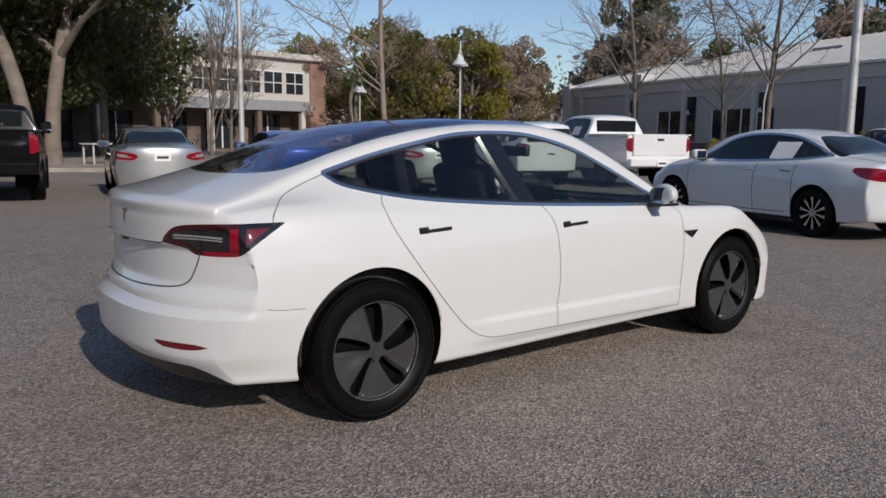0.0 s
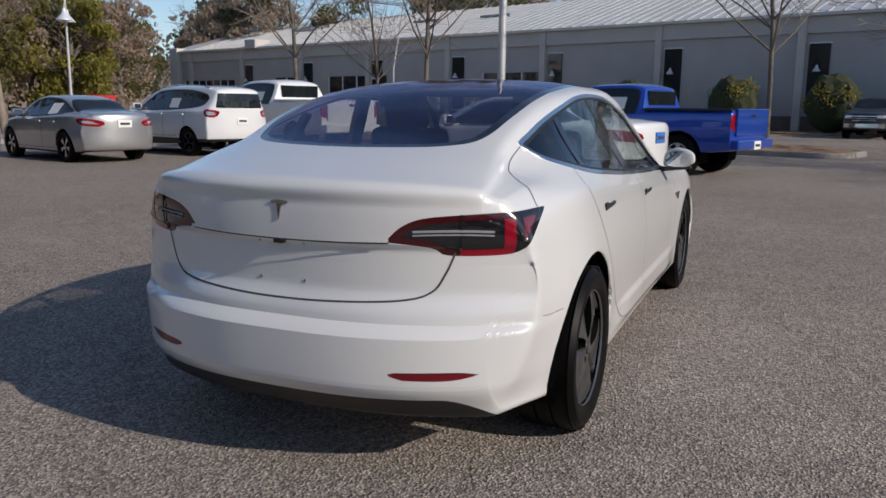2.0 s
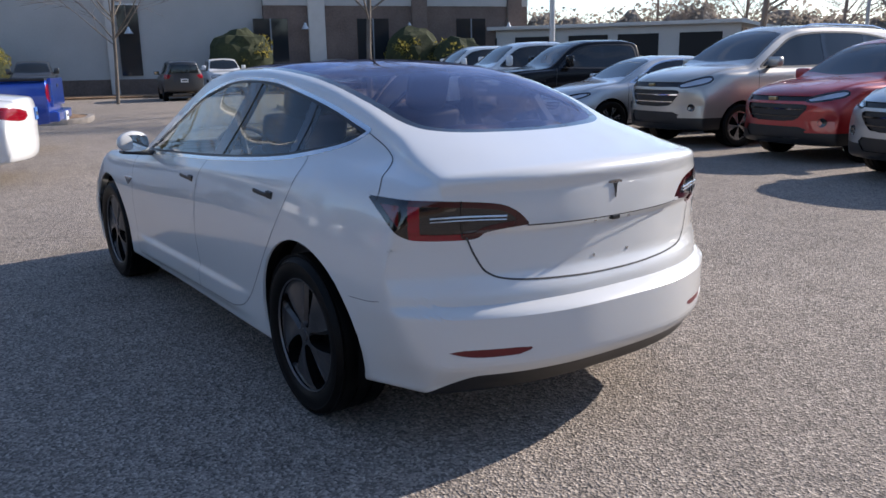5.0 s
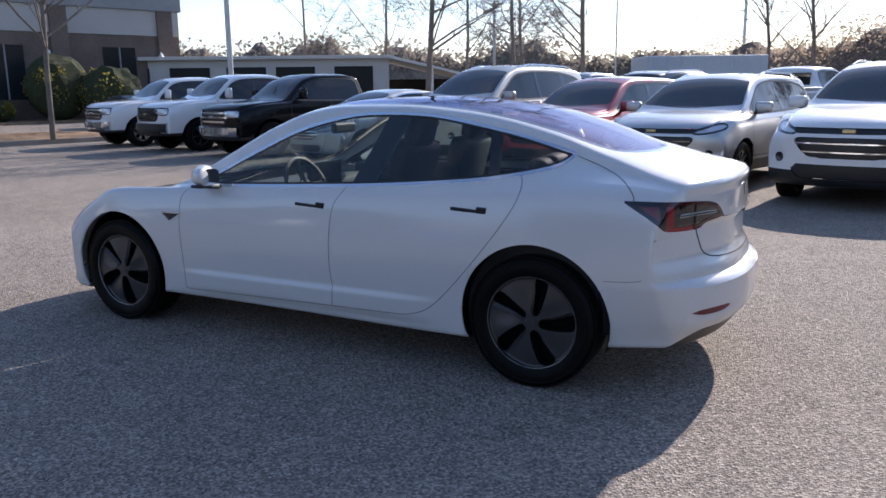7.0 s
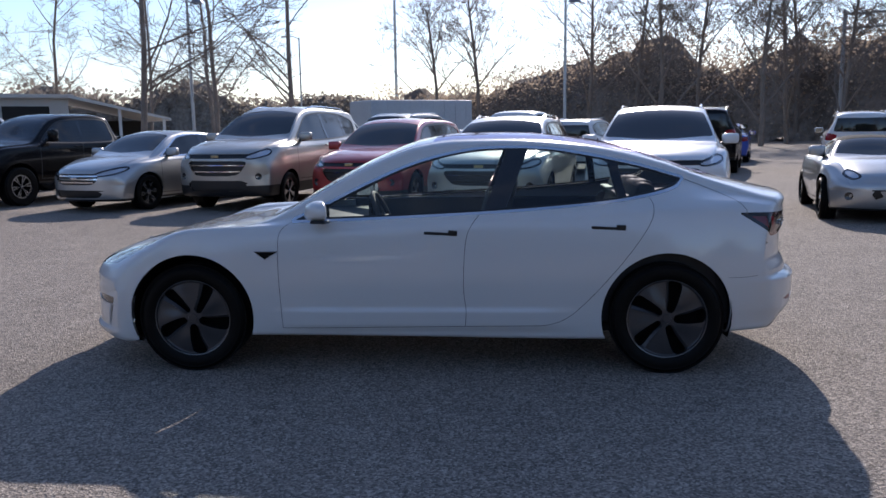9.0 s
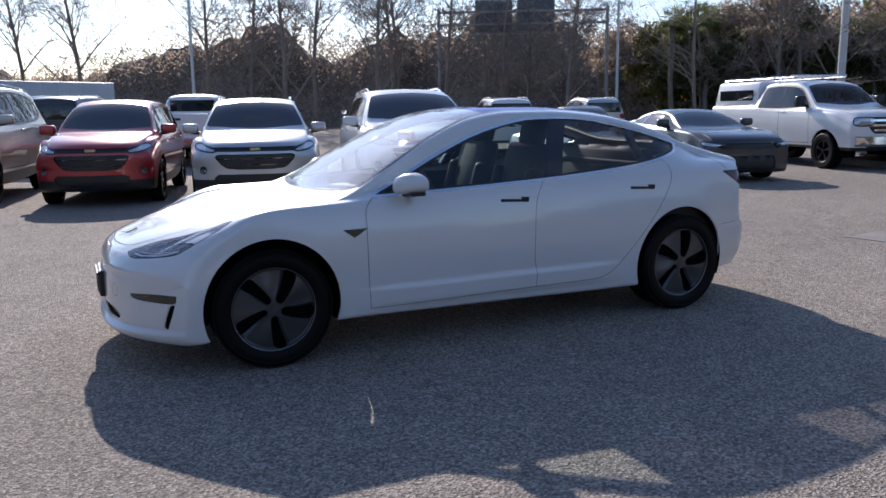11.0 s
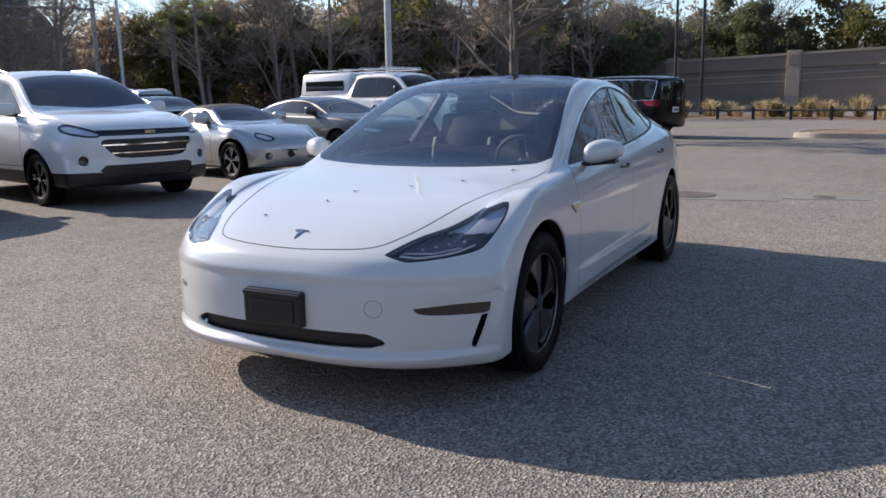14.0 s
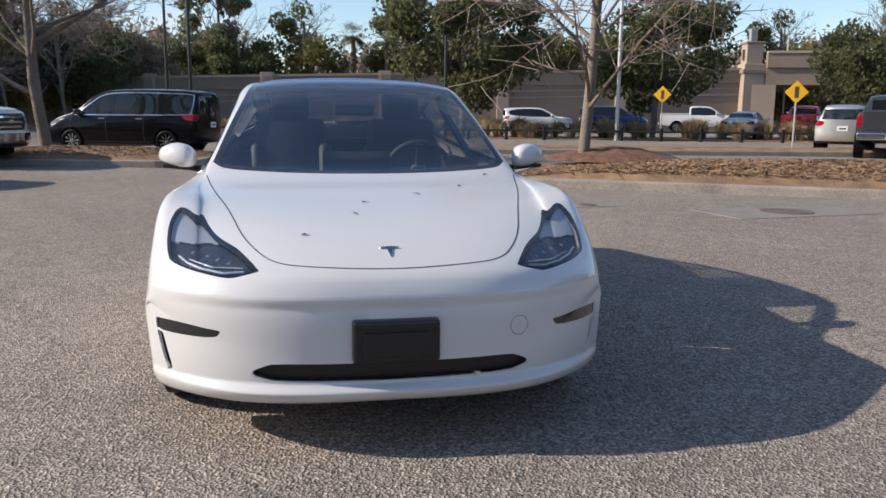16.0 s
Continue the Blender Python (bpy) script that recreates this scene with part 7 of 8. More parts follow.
B3 = bare_tree(15, 8.5, 1.05, "bare spreading tree with dense fine twigs", M_BARK, depth=4, forks=(3, 4), start=0.16, thick=0.018)
set_at(B3, -17.4, -6.7, 0.15, 0, 1.05)
B4 = bare_tree(21, 12.5, 0.95, "tall bare winter tree with upswept branches", M_TWIG, depth=4, forks=(2, 4), start=0.2, thick=0.011)
set_at(B4, 15.8, 24.4)
for x, y, a, s in ((13.0, -24.2, 40, 0.95), (14.2, -36.0, 130, 1.0), (9.5, -34.0, 250, 1.0), (24.0, -50.0, 60, 1.05), (20.0, -52.0, 190, 1.1), (29.5, -48.0, 320, 1.0), (35.0, -45.0, 75, 0.95)):
    again(B4, x, y, a, s)
B5 = bare_tree(33, 10.0, 0.80, "bare multi-stemmed tree spreading from its base", M_TWIG, depth=4, forks=(2, 4), start=0.05, thick=0.016, lean=0.05)
set_at(B5, 0.9, -60.0, 0, 0, 1.15)
for x, y, a, s in ((-7.5, -58.0, 90, 1.15), (-15.0, -55.0, 200, 1.2), (-20.5, -52.0, 300, 1.15), (-27.0, -50.0, 30, 1.1), (-12.0, -64.0, 150, 1.3), (5.0, -70.0, 15, 1.2), (-32.0, -46.0, 100, 1.0), (-24.0, -60.0, 10, 1.3), (-11.2, -48.9, 50, 1.15), (-17.0, -46.5, 220, 1.1)):
    again(B5, x, y, a, s)
# crape-myrtle stems before the two-storey building
B6 = bare_tree(44, 7.0, 0.5, "bare multi-stemmed tree with pale bark", M_PALEBARK, depth=4, forks=(2, 3), start=0.04, thick=0.014)
set_at(B6, 10.5, 36.0)
for x, y, a, s in ((13.8, 38.5, 120, 1.1), (12.0, 40.0, 60, 1.0), (16.0, 41.0, 200, 1.1)):
    again(B6, x, y, a, s)

# ---- big oaks in shade, far corner ----
def oak_trunk(x, y, lean, seed, h=10.0):
    rng = random.Random(seed)
    t = tagged(new("oak_tree"), "large live oak with thick pale leaning trunk", "tree")
    pts = [Vector((lean[0] * k * k * 0.04, lean[1] * k * k * 0.04, k * h / 10)) for k in range(9)]
    mesh = [tube(pts, [0.36, 0.28, 0.26, 0.25, 0.24, 0.22, 0.2, 0.18, 0.14], 10)]
    for k in range(6):
        a = rng.uniform(0, 6.28)
        p = pts[rng.randint(4, 8)]
        mesh.append(tube([p, p + Vector((math.cos(a), math.sin(a), 0.7)) * 1.6, p + Vector((math.cos(a), math.sin(a), 0.6)) * 3.6], [0.16, 0.11, 0.05], 6))
    smooth(part("trunk", merge(*mesh), M_PALEBARK, t), 60)
    cs = [(Vector((rng.uniform(-5, 5), rng.uniform(-4, 4), h * rng.uniform(0.62, 1.0))), rng.uniform(1.0, 1.9)) for _ in range(26)]
    part("crown", leaves(rng, cs, 6000, 0.17), M_LEAF["oak"], t)
    t.matrix_basis = pose(x, y, 0)
    return t


oak_trunk(2.6, 27.0, (-1, 0), 5)
oak_trunk(3.5, 28.0, (0.7, 0.4), 6)
oak_trunk(0.5, 30.0, (-0.8, 0.5), 7)
D1 = leafy_tree(50, 11.0, 4.6, "oak", "dark evergreen oak casting deep shade", 0.22, 7500, 0.18, "oak_tree", 40, 0.022)
set_at(D1, 7.5, 36.0)
for x, y, a, s in ((5.0, 40.0, 80, 1.05), (9.0, 43.0, 170, 1.0), (0.0, 38.0, 260, 1.1), (-5.0, 33.0, 30, 1.0), (-8.0, 40.0, 200, 1.1), (2.5, 33.5, 20, 0.9)):
    again(D1, x, y, a, s)

# ---- leafy trees behind the lot ----
L1 = leafy_tree(61, 9.5, 3.6, "olive", "broad tree with thin olive winter foliage", 0.12, 5200, 0.17)
L2 = leafy_tree(62, 9.0, 3.4, "yellow", "broad tree with yellow-green foliage", 0.1, 5200, 0.17)
L3 = leafy_tree(63, 9.5, 3.2, "brown", "tree with thinning brown foliage", 0.15, 4200, 0.16)
L4 = leafy_tree(64, 8.5, 4.0, "oak", "rounded evergreen oak with dense grey-green crown", 0.16, 11000, 0.15, "oak_tree", 44, 0.024)
L5 = leafy_tree(65, 14.0, 3.0, "pine", "tall dark pine with ragged crown", 0.35, 4200, 0.2, "pine_tree", 30, 0.016)
set_at(L1, 33.0, 50.0, 0, 0, 1.12), set_at(L2, 40.5, 49.0, 0, 0, 1.15), set_at(L3, 37.0, 51.5, 0, 0, 1.1), set_at(L4, -36.5, 8.2, 0, 0, 1.08), set_at(L5, -58.0, -22.0)
for o, x, y, a, s in ((L2, 36.0, 55.0, 40, 1.25), (L1, 44.0, 52.0, 90, 1.2), (L3, 46.5, 49.5, 200, 1.1), (L1, 39.0, 57.0, 120, 1.3), (L3, 30.5, 56.0, 10, 1.0), (L2, 44.5, 58.0, 15, 1.25), (L1, 50.0, 56.0, 66, 1.15), (L2, 30.5, 58.0, 200, 1.1), (L3, 53.0, 58.0, 99, 1.05), (L1, 57.0, 60.0, 9, 1.1),
                      (L4, -36.0, 18.6, 60, 1.05), (L4, -30.0, 28.0, 140, 0.85), (L4, -27.0, 33.0, 20, 0.9)):
    again(o, x, y, a, s)
# behind the long building
rng = random.Random(77)
for i in range(22):
    o = (L1, L3, L5, L3, L4)[i % 5]
    f = i / 21
    again(o, 74.0 - 8 * f + rng.uniform(-4, 4), 64.0 - 106 * f + rng.uniform(-3, 3), rng.uniform(0, 360), rng.uniform(1.25, 1.6))
# the wood along the road, behind the parked rows
for i in range(34):
    f = i / 33
    o = (L3, L1, L3, L4, L3, L1)[i % 6]
    x, y = -35 - 36 * f + rng.uniform(-4, 4), -45 + 31 * f + rng.uniform(-4, 4)
    again(o, x, y, rng.uniform(0, 360), rng.uniform(0.8, 1.15))
for i in range(16):
    again((B5, B4, B3)[i % 3], -20 - 46 * i / 15 + rng.uniform(-3, 3), -46 + 33 * i / 15 + rng.uniform(-3, 3), rng.uniform(0, 360), rng.uniform(0.8, 1.05))
# beyond the overpass
for i in range(20):
    f = i / 19
    again((L4, L5, L4, L1)[i % 4], -84 + 18 * f + rng.uniform(-4, 4), -34 + 100 * f + rng.uniform(-3, 3), rng.uniform(0, 360), rng.uniform(1.0, 1.35))
P1 = palm_tree(71, 8.0, "cabbage palm with rounded head of fronds")
set_at(P1, -78.0, 5.5, 0, 0, 1.25)
for x, y, a, s in ((-75.0, 8.5, 40, 1.15), (-79.0, 1.5, 90, 1.1), (-33.0, -36.0, 90, 0.95), (-36.5, -36.5, 10, 1.0), (-41.0, -33.0, 200, 0.95), (-45.5, -31.0, 100, 0.9), (-55.0, -20.0, 130, 0.85), (28.0, 47.0, 10, 0.75), (30.5, 50.5, 70, 0.7)):
    again(P1, x, y, a, s)

M_WOODCORE = grain(material("wood_inside", (0.22, 0.185, 0.155), 0.95, 0.0, 0.0, 0.1), 0.45, (0.25, 2.2), 1.0, 2.0, 0.5)
# far woods, too many trees to count
def far_wood(points, count, size, name, leaf="far", rise=(0.0, 1.0)):
    rng = random.Random(len(points) * 13 + count)
    vs, fs = [], []
    for _ in range(count):
        k = rng.randrange(len(points) - 1)
        f = rng.random()
        (x0, y0, h0), (x1, y1, h1) = points[k], points[k + 1]
        x, y = x0 + (x1 - x0) * f, y0 + (y1 - y0) * f
        h = (h0 + (h1 - h0) * f) * (0.72 + 0.42 * noise.noise(Vector((x * 0.11, y * 0.11, 0.0))) + 0.22 * noise.noise(Vector((x * 0.5, y * 0.5, 3.0))))
        p = Vector((x + rng.uniform(-5, 5), y + rng.uniform(-5, 5), max(0.2, h * rng.uniform(0, 1) ** 0.7)))
        n = Vector((rng.uniform(-1, 1), rng.uniform(-1, 1), rng.uniform(-0.5, 1))).normalized()
        s = n.cross(Vector((0.3, rng.uniform(-1, 1), rng.uniform(-1, 1)))).normalized()
        t = n.cross(s)
        a = size * rng.uniform(0.6, 1.4)
        o = len(vs)
        vs += [p - s * a, p - t * a * 0.6, p + s * a * rng.uniform(0.7, 1.1), p + t * a * 0.6]
        fs += [(o, o + 1, o + 2), (o, o + 2, o + 3)]
    ob = part(name, (vs, fs), M_LEAF[leaf], None)
    # the dense inside of the wood, a bumpy ridge under the leaves
    cv, cf, rows = [], [], 0
    for (x0, y0, h0), (x1, y1, h1) in zip(points, points[1:]):
        d = Vector((x1 - x0, y1 - y0, 0))
        side = Vector((-d.y, d.x, 0)).normalized()
        for k in range(int(d.length / 1.1)):
            f = k * 1.1 / d.length
            x, y = x0 + (x1 - x0) * f, y0 + (y1 - y0) * f
            h = (h0 + (h1 - h0) * f) * (0.72 + 0.42 * noise.noise(Vector((x * 0.11, y * 0.11, 0.0))) + 0.22 * noise.noise(Vector((x * 0.5, y * 0.5, 3.0))))
            for j in range(9):
                o = (j - 4) * 1.3
                z = max(-0.1, h * 0.93 * (1 - (o / 5.3) ** 2) + 1.1 * noise.noise(Vector((x * 0.8, y * 0.8, o))) - (0.5 if j in (0, 8) else 0))
                cv.append(Vector((x, y, z)) + side * (o + noise.noise(Vector((x, y, o)))))
            if rows:
                a = (rows - 1) * 9
                cf += [(a + j, a + j + 1, a + j + 10, a + j + 9) for j in range(8)]
            rows += 1
    part("thicket_core", (cv, cf), M_WOODCORE, ob)
    return tagged(ob, "far line of mixed winter woodland on the horizon", "woodland", kind="stuff")


far_wood([(120, -95, 12), (70, -120, 12), (20, -135, 8.5), (-20, -130, 8.5), (-50, -100, 9), (-80, -75, 14), (-105, -45, 17), (-115, 0, 15), (-110, 60, 15), (-90, 120, 14)], 80000, 0.36, "far_woodland")
far_wood([(130, -80, 13), (110, 20, 15), (95, 90, 15), (60, 130, 14), (0, 130, 14), (-60, 125, 14)], 26000, 0.5, "far_woodland")
far_wood([(8, -78, 7), (-12, -72, 10.5), (-30, -62, 12), (-45, -52, 12), (-62, -42, 14), (-78, -30, 12)], 95000, 0.13, "hillside_thicket", "brown")

# ---- ornamental grass along the street ----
def grass_row():
    rng = random.Random(91)
    vs, fs = [], []
    for _ in range(120):
        f = rng.random()
        x, y = -43.5 + 13 * f + rng.uniform(-1.3, 1.3), -11.0 + 40 * f + rng.uniform(-1.0, 1.0)
        R, H = rng.uniform(0.4, 0.8), rng.uniform(0.7, 1.25)
        for _ in range(70):
            a, q = rng.uniform(0, 6.283), rng.random()
            d = Vector((math.cos(a), math.sin(a), 0))
            p = Vector((x, y, 0)) + d * 0.15 * q
            s = Vector((-d.y, d.x, 0)) * 0.022
            o = len(vs)
            vs += [p - s, p + s, p + d * R * q * 0.6 + Vector((0, 0, H * 0.7)) + s, p + d * R * q * 0.6 + Vector((0, 0, H * 0.7)) - s, p + d * R * (0.4 + q) + Vector((0, 0, H * (1 - 0.3 * q)))]
            fs += [(o, o + 1, o + 2, o + 3), (o + 3, o + 2, o + 4)]
    ob = part("ornamental_grass", (vs, fs), M_LEAF["grass"], None)
    tagged(ob, "dry straw-coloured clumps of ornamental grass along street", "grass", kind="stuff")
    bed = part("grass_bed", box_bm(-2.2, 2.2, -23, 23, -0.05, 0.05), M_MULCH, None)
    bed.matrix_basis = pose(-37.2, 9.0, 0, 0, 0, -18)
    tagged(bed, "mulched strip below the ornamental grass", "planting bed", kind="structure")
    rail = tagged(new("bollard_fence"), "low dark timber fence along the grass strip", "fence")
    e0, e1 = Vector((-40.8, -13.0, 0)), Vector((-27.0, 29.0, 0))
    for k in range(25):
        p = e0.lerp(e1, k / 24)
        part("post", box_bm(p.x - 0.07, p.x + 0.07, p.y - 0.07, p.y + 0.07, 0, 0.62, 0.01), M_BLACKPOLE, rail)
    part("rail", tube([e0 + Vector((0, 0, 0.45)), e1 + Vector((0, 0, 0.45))], [0.05, 0.05], 6), M_BLACKPOLE, rail)


grass_row()

# ---- buildings ----
M_WALL = grain(material("pale_render", (0.43, 0.415, 0.39), 0.8), 0.10, (0.6, 20.0), 0.15, 40.0, 0.004)
M_FASCIA = grain(material("pale_fascia", (0.50, 0.475, 0.44), 0.7), 0.08, (0.6, 15.0))
M_METALROOF = grain(material("white_metal_roof", (0.56, 0.56, 0.55), 0.42, 0.2), 0.10, (0.4, 8.0))
M_PILASTER = grain(material("off_white_trim", (0.54, 0.51, 0.465), 0.7), 0.08)
M_BRICK = grain(material("brown_brick", (0.155, 0.115, 0.095), 0.9), 0.3, (0.8, 14.0), 0.4, 30.0, 0.006)
M_REDBRICK = grain(material("red_brown_brick", (0.26, 0.16, 0.12), 0.9), 0.3, (0.8, 14.0), 0.4, 30.0, 0.006)
M_PARAPET = grain(material("grey_parapet", (0.26, 0.27, 0.28), 0.7), 0.12)
M_WINDOW = material("window_glass", (0.02, 0.024, 0.028), 0.04, 0.0, 0.0, 0.7)
M_FRAME = grain(material("white_frame", (0.7, 0.7, 0.68), 0.5), 0.06)
M_BAYSHADE = material("bay_shade", (0.02, 0.019, 0.018), 0.9)
M_TAN = grain(material("tan_concrete", (0.25, 0.19, 0.145), 0.85), 0.16, (0.3, 12.0), 0.3, 30.0, 0.006)
M_TANLIGHT = grain(material("pale_tan_cap", (0.36, 0.285, 0.22), 0.85), 0.14, (0.4, 12.0))
M_TRAILER = grain(material("trailer_skin", (0.50, 0.53, 0.56), 0.5, 0.2), 0.1, (0.5, 10.0))
M_SIGNBACK = grain(material("sign_back", (0.09, 0.115, 0.14), 0.5, 0.3), 0.12)
M_GALV = grain(material("galvanised_truss", (0.36, 0.36, 0.36), 0.5, 0.4), 0.15)
M_YELLOW = material("yellow_sign", (0.80, 0.42, 0.01), 0.45)
M_REDTHING = material("red_sign", (0.5, 0.02, 0.015), 0.5)


def house(name, label, category, origin, turn, size=1.0):
    t = tagged(new(name), label, category)
    t.matrix_basis = pose(origin[0], origin[1], 0, 0, 0, turn) @ Matrix.Scale(size, 4)
    return t


FRONT = (36.1, -33.7)
# long low building: its front runs along local x, and it lies on local +y's far side
LB = house("long_building", "long low pale building with white metal roof and pilasters", "building", FRONT, 73.8, 1.22)
L0, L1x, EAVE = 13.7, 78.5, 5.2
part("wall", box_bm(L0, L1x, -16.0, 0.0, 0.0, EAVE - 0.75), M_WALL, LB, "pale rendered wall")
part("fascia", box_bm(L0, L1x + 0.2, -16.0, 0.12, EAVE - 0.75, EAVE, 0.02), M_FASCIA, LB)
part("eave_trim", box_bm(L0, L1x + 0.3, -0.1, 0.35, EAVE, EAVE + 0.14, 0.02), M_FRAME, LB)
part("brick_base", box_bm(L0 + 0.02, L1x - 0.1, -0.5, 0.03, 0.0, 0.75), M_BRICK, LB)
bm = bmesh.new()
vs = [bm.verts.new(p) for p in ((L0, 0.4, EAVE + 0.12), (L1x + 0.4, 0.4, EAVE + 0.12), (L1x + 0.4, -9.0, EAVE + 2.9), (L0, -9.0, EAVE + 2.9), (L1x + 0.4, -18.4, EAVE + 0.12), (L0, -18.4, EAVE + 0.12))]
bm.faces.new((vs[0], vs[1], vs[2], vs[3]))
bm.faces.new((vs[3], vs[2], vs[4], vs[5]))
bm.faces.new((vs[1], vs[4], vs[2]))
bm.faces.new((vs[0], vs[3], vs[5]))
roof = part("roof", bm, M_METALROOF, LB, "white standing-seam metal roof")
for k in range(96):
    x = L0 + 0.3 + k * 0.65
    rib = part("roof_seam", tube([(x, 0.42, EAVE + 0.15), (x, -9.0, EAVE + 2.93)], [0.028, 0.028], 4), M_METALROOF, roof)
for x in (47.0, 53.0, 66.0):
    part("skylight", box_bm(x, x + 2.4, -5.4, -4.6, EAVE + 1.62, EAVE + 1.80, 0.02), M_PARAPET, roof)
for k in range(9):
    x = 20.3 + k * 6.95
    part("pilaster", box_bm(x, x + 0.36, 0.0, 0.22, 0.0, EAVE, 0.02), M_PILASTER, LB)
    if k < 8:
        w = part("window", box_bm(x - 1.05, x - 0.15, -0.05, 0.06, 0.9, 4.0), M_WINDOW, LB)
        part("frame", box_bm(x - 1.1, x - 0.1, 0.0, 0.045, 3.98, 4.06), M_FRAME, w)
        s = part("wall_sconce", moved(lathe([(0.03, 0.3), (0.08, 0.18), (0.19, 0.0), (0.0, 0.02)], 12, "z"), Matrix.Translation((x - 0.6, 0.34, 2.75))), M_BELL, LB)
        part("bracket", tube([(0.0, 0, 0), (0.0, 0.25, 0.1), (0, 0.3, 0.0)], [0.02] * 3, 5), M_BLACKPOLE, s).location = (x - 0.6, 0.04, 3.05)
for x0, x1 in ((41.4, 45.6), (53.6, 60.0), (62.4, 66.6)):
    for k in range(int((x1 - x0) / 1.4)):
        w = part("shop_window", box_bm(x0 + k * 1.4, x0 + k * 1.4 + 1.3, -0.05, 0.07, 0.3, 3.0), M_WINDOW, LB)
        part("mullion", box_bm(x0 + k * 1.4 + 1.3, x0 + k * 1.4 + 1.4, -0.02, 0.10, 0.3, 3.0), M_FRAME, w)
part("end_window_band", box_bm(70.0, 77.0, -0.05, 0.07, 2.0, 2.9), M_WINDOW, LB)
for k in range(8):
    part("band_mullion", box_bm(70.0 + k, 70.08 + k, 0.02, 0.1, 2.0, 2.9), M_FRAME, LB)
part("end_turret", box_bm(66.9, 68.2, -1.0, 0.5, EAVE, EAVE + 0.7, 0.05), M_FASCIA, LB)
part("end_pier", box_bm(77.6, 78.7, -1.0, 0.45, 0.0, EAVE + 0.4, 0.05), M_FASCIA, LB)

BW = house("brick_wing", "flat-roofed brick wing with grey parapet", "building", FRONT, 73.8, 1.22)
part("wall", box_bm(0.0, L0 - 0.01, -20.0, 0.3, 0.0, 4.0), M_BRICK, BW)
part("upper_wall", box_bm(0.0, L0 - 0.01, -20.0, 0.34, 4.0, 5.2), M_WALL, BW)
part("parapet", box_bm(-0.15, L0 - 0.01, -20.2, 0.45, 5.2, 6.5, 0.04), M_PARAPET, BW)
part("cornice", box_bm(-0.3, L0 - 0.01, -20.3, 0.6, 6.5, 6.68, 0.03), M_PARAPET, BW)
part("roof_plant", box_bm(5.0, 9.0, -9.0, -5.0, 6.6, 8.6, 0.05), M_PARAPET, BW)
for x in (0.4, 5.6, 10.8):
    part("brick_pier", box_bm(x, x + 0.8, 0.28, 0.48, 0.0, 5.2, 0.02), M_PILASTER if x > 8 else M_BRICK, BW)
for x in (2.4, 7.6, 12.6):
    w = part("window", box_bm(x, x + 1.6, 0.2, 0.34, 1.0, 3.4), M_WINDOW, BW)
    part("frame", box_bm(x + 0.77, x + 0.83, 0.33, 0.38, 1.0, 3.4), M_PARAPET, w)
for x in (1.2, 6.6, 11.8):
    part("wall_sconce", moved(lathe([(0.03, 0.3), (0.08, 0.18), (0.19, 0.0), (0.0, 0.02)], 12, "z"), Matrix.Translation((x, 0.62, 2.9))), M_BELL, BW)
for k in range(1, 4):
    part("side_window", box_bm(-0.06, 0.05, -5.0 * k, -5.0 * k + 1.8, 1.0, 3.2), M_WINDOW, BW)

# clipped bushes along the front, and hedge
fd = Vector((math.cos(radians(73.8)), math.sin(radians(73.8)), 0))
fn = Vector((-fd.y, fd.x, 0))
base0 = Vector((*FRONT, 0)) + fn * 2.2
for i, (s, rx, h) in enumerate(((6.8, 1.8, 3.3), (15.0, 1.85, 3.2), (25.5, 1.35, 2.9), (29.8, 1.4, 2.8), (35.0, 1.5, 2.7), (44.0, 1.3, 1.7))):
    p = base0 + fd * s * 1.22
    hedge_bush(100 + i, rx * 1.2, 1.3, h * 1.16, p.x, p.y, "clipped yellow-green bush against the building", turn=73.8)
for i in range(7):
    p = base0 + fd * (11.5 + i * 1.25)
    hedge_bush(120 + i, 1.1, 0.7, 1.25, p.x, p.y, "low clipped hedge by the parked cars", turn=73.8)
p = Vector((*FRONT, 0)) + fn * 3.5 + fd * 6
hedge_bush(140, 2.4, 1.9, 3.1, p.x, p.y, "large rounded bush by the brick wing")
for i, (x, y) in enumerate(((25.5, 17.5), (27.5, 15.5))):
    hedge_bush(150 + i, 1.6, 1.0, 1.3, x, y, "low clipped bush behind parked pickup", turn=20)
bed = part("building_bed", box_bm(0, 96, 0.6, 4.2, -0.05, 0.10, 0.02), M_MULCH, None)
bed.matrix_basis = pose(*FRONT, 0, 0, 0, 73.8)
tagged(bed, "mulched planting bed along the long building", "planting bed", kind="structure")

# two-storey building with a band of windows
TS = house("office_building", "two-storey pale and brick building with window band", "building", (30.2, 54.8), 0)
c0, c1 = Vector((30.2, 54.8, 0)), Vector((8.5, 51.0, 0))
TS.matrix_basis = pose(c0.x, c0.y, 0, 0, 0, math.degrees(math.atan2(c1.y - c0.y, c1.x - c0.x)))
W = 44.0
part("upper_wall", box_bm(1.6, W, -10.0, 0.0, 3.4, 7.1), M_FASCIA, TS)
part("cornice", box_bm(-0.3, W, -10.0, 0.5, 7.1, 7.55, 0.05), M_FASCIA, TS)
part("brick_end", box_bm(0.0, 1.6, -10.0, 0.12, 0.0, 7.1), M_REDBRICK, TS)
part("ground_floor", box_bm(1.6, W, -10.0, -2.2, 0.0, 3.4), M_BRICK, TS)
part("band", box_bm(1.4, W, -0.5, 0.14, 3.1, 3.9, 0.03), M_PARAPET, TS)
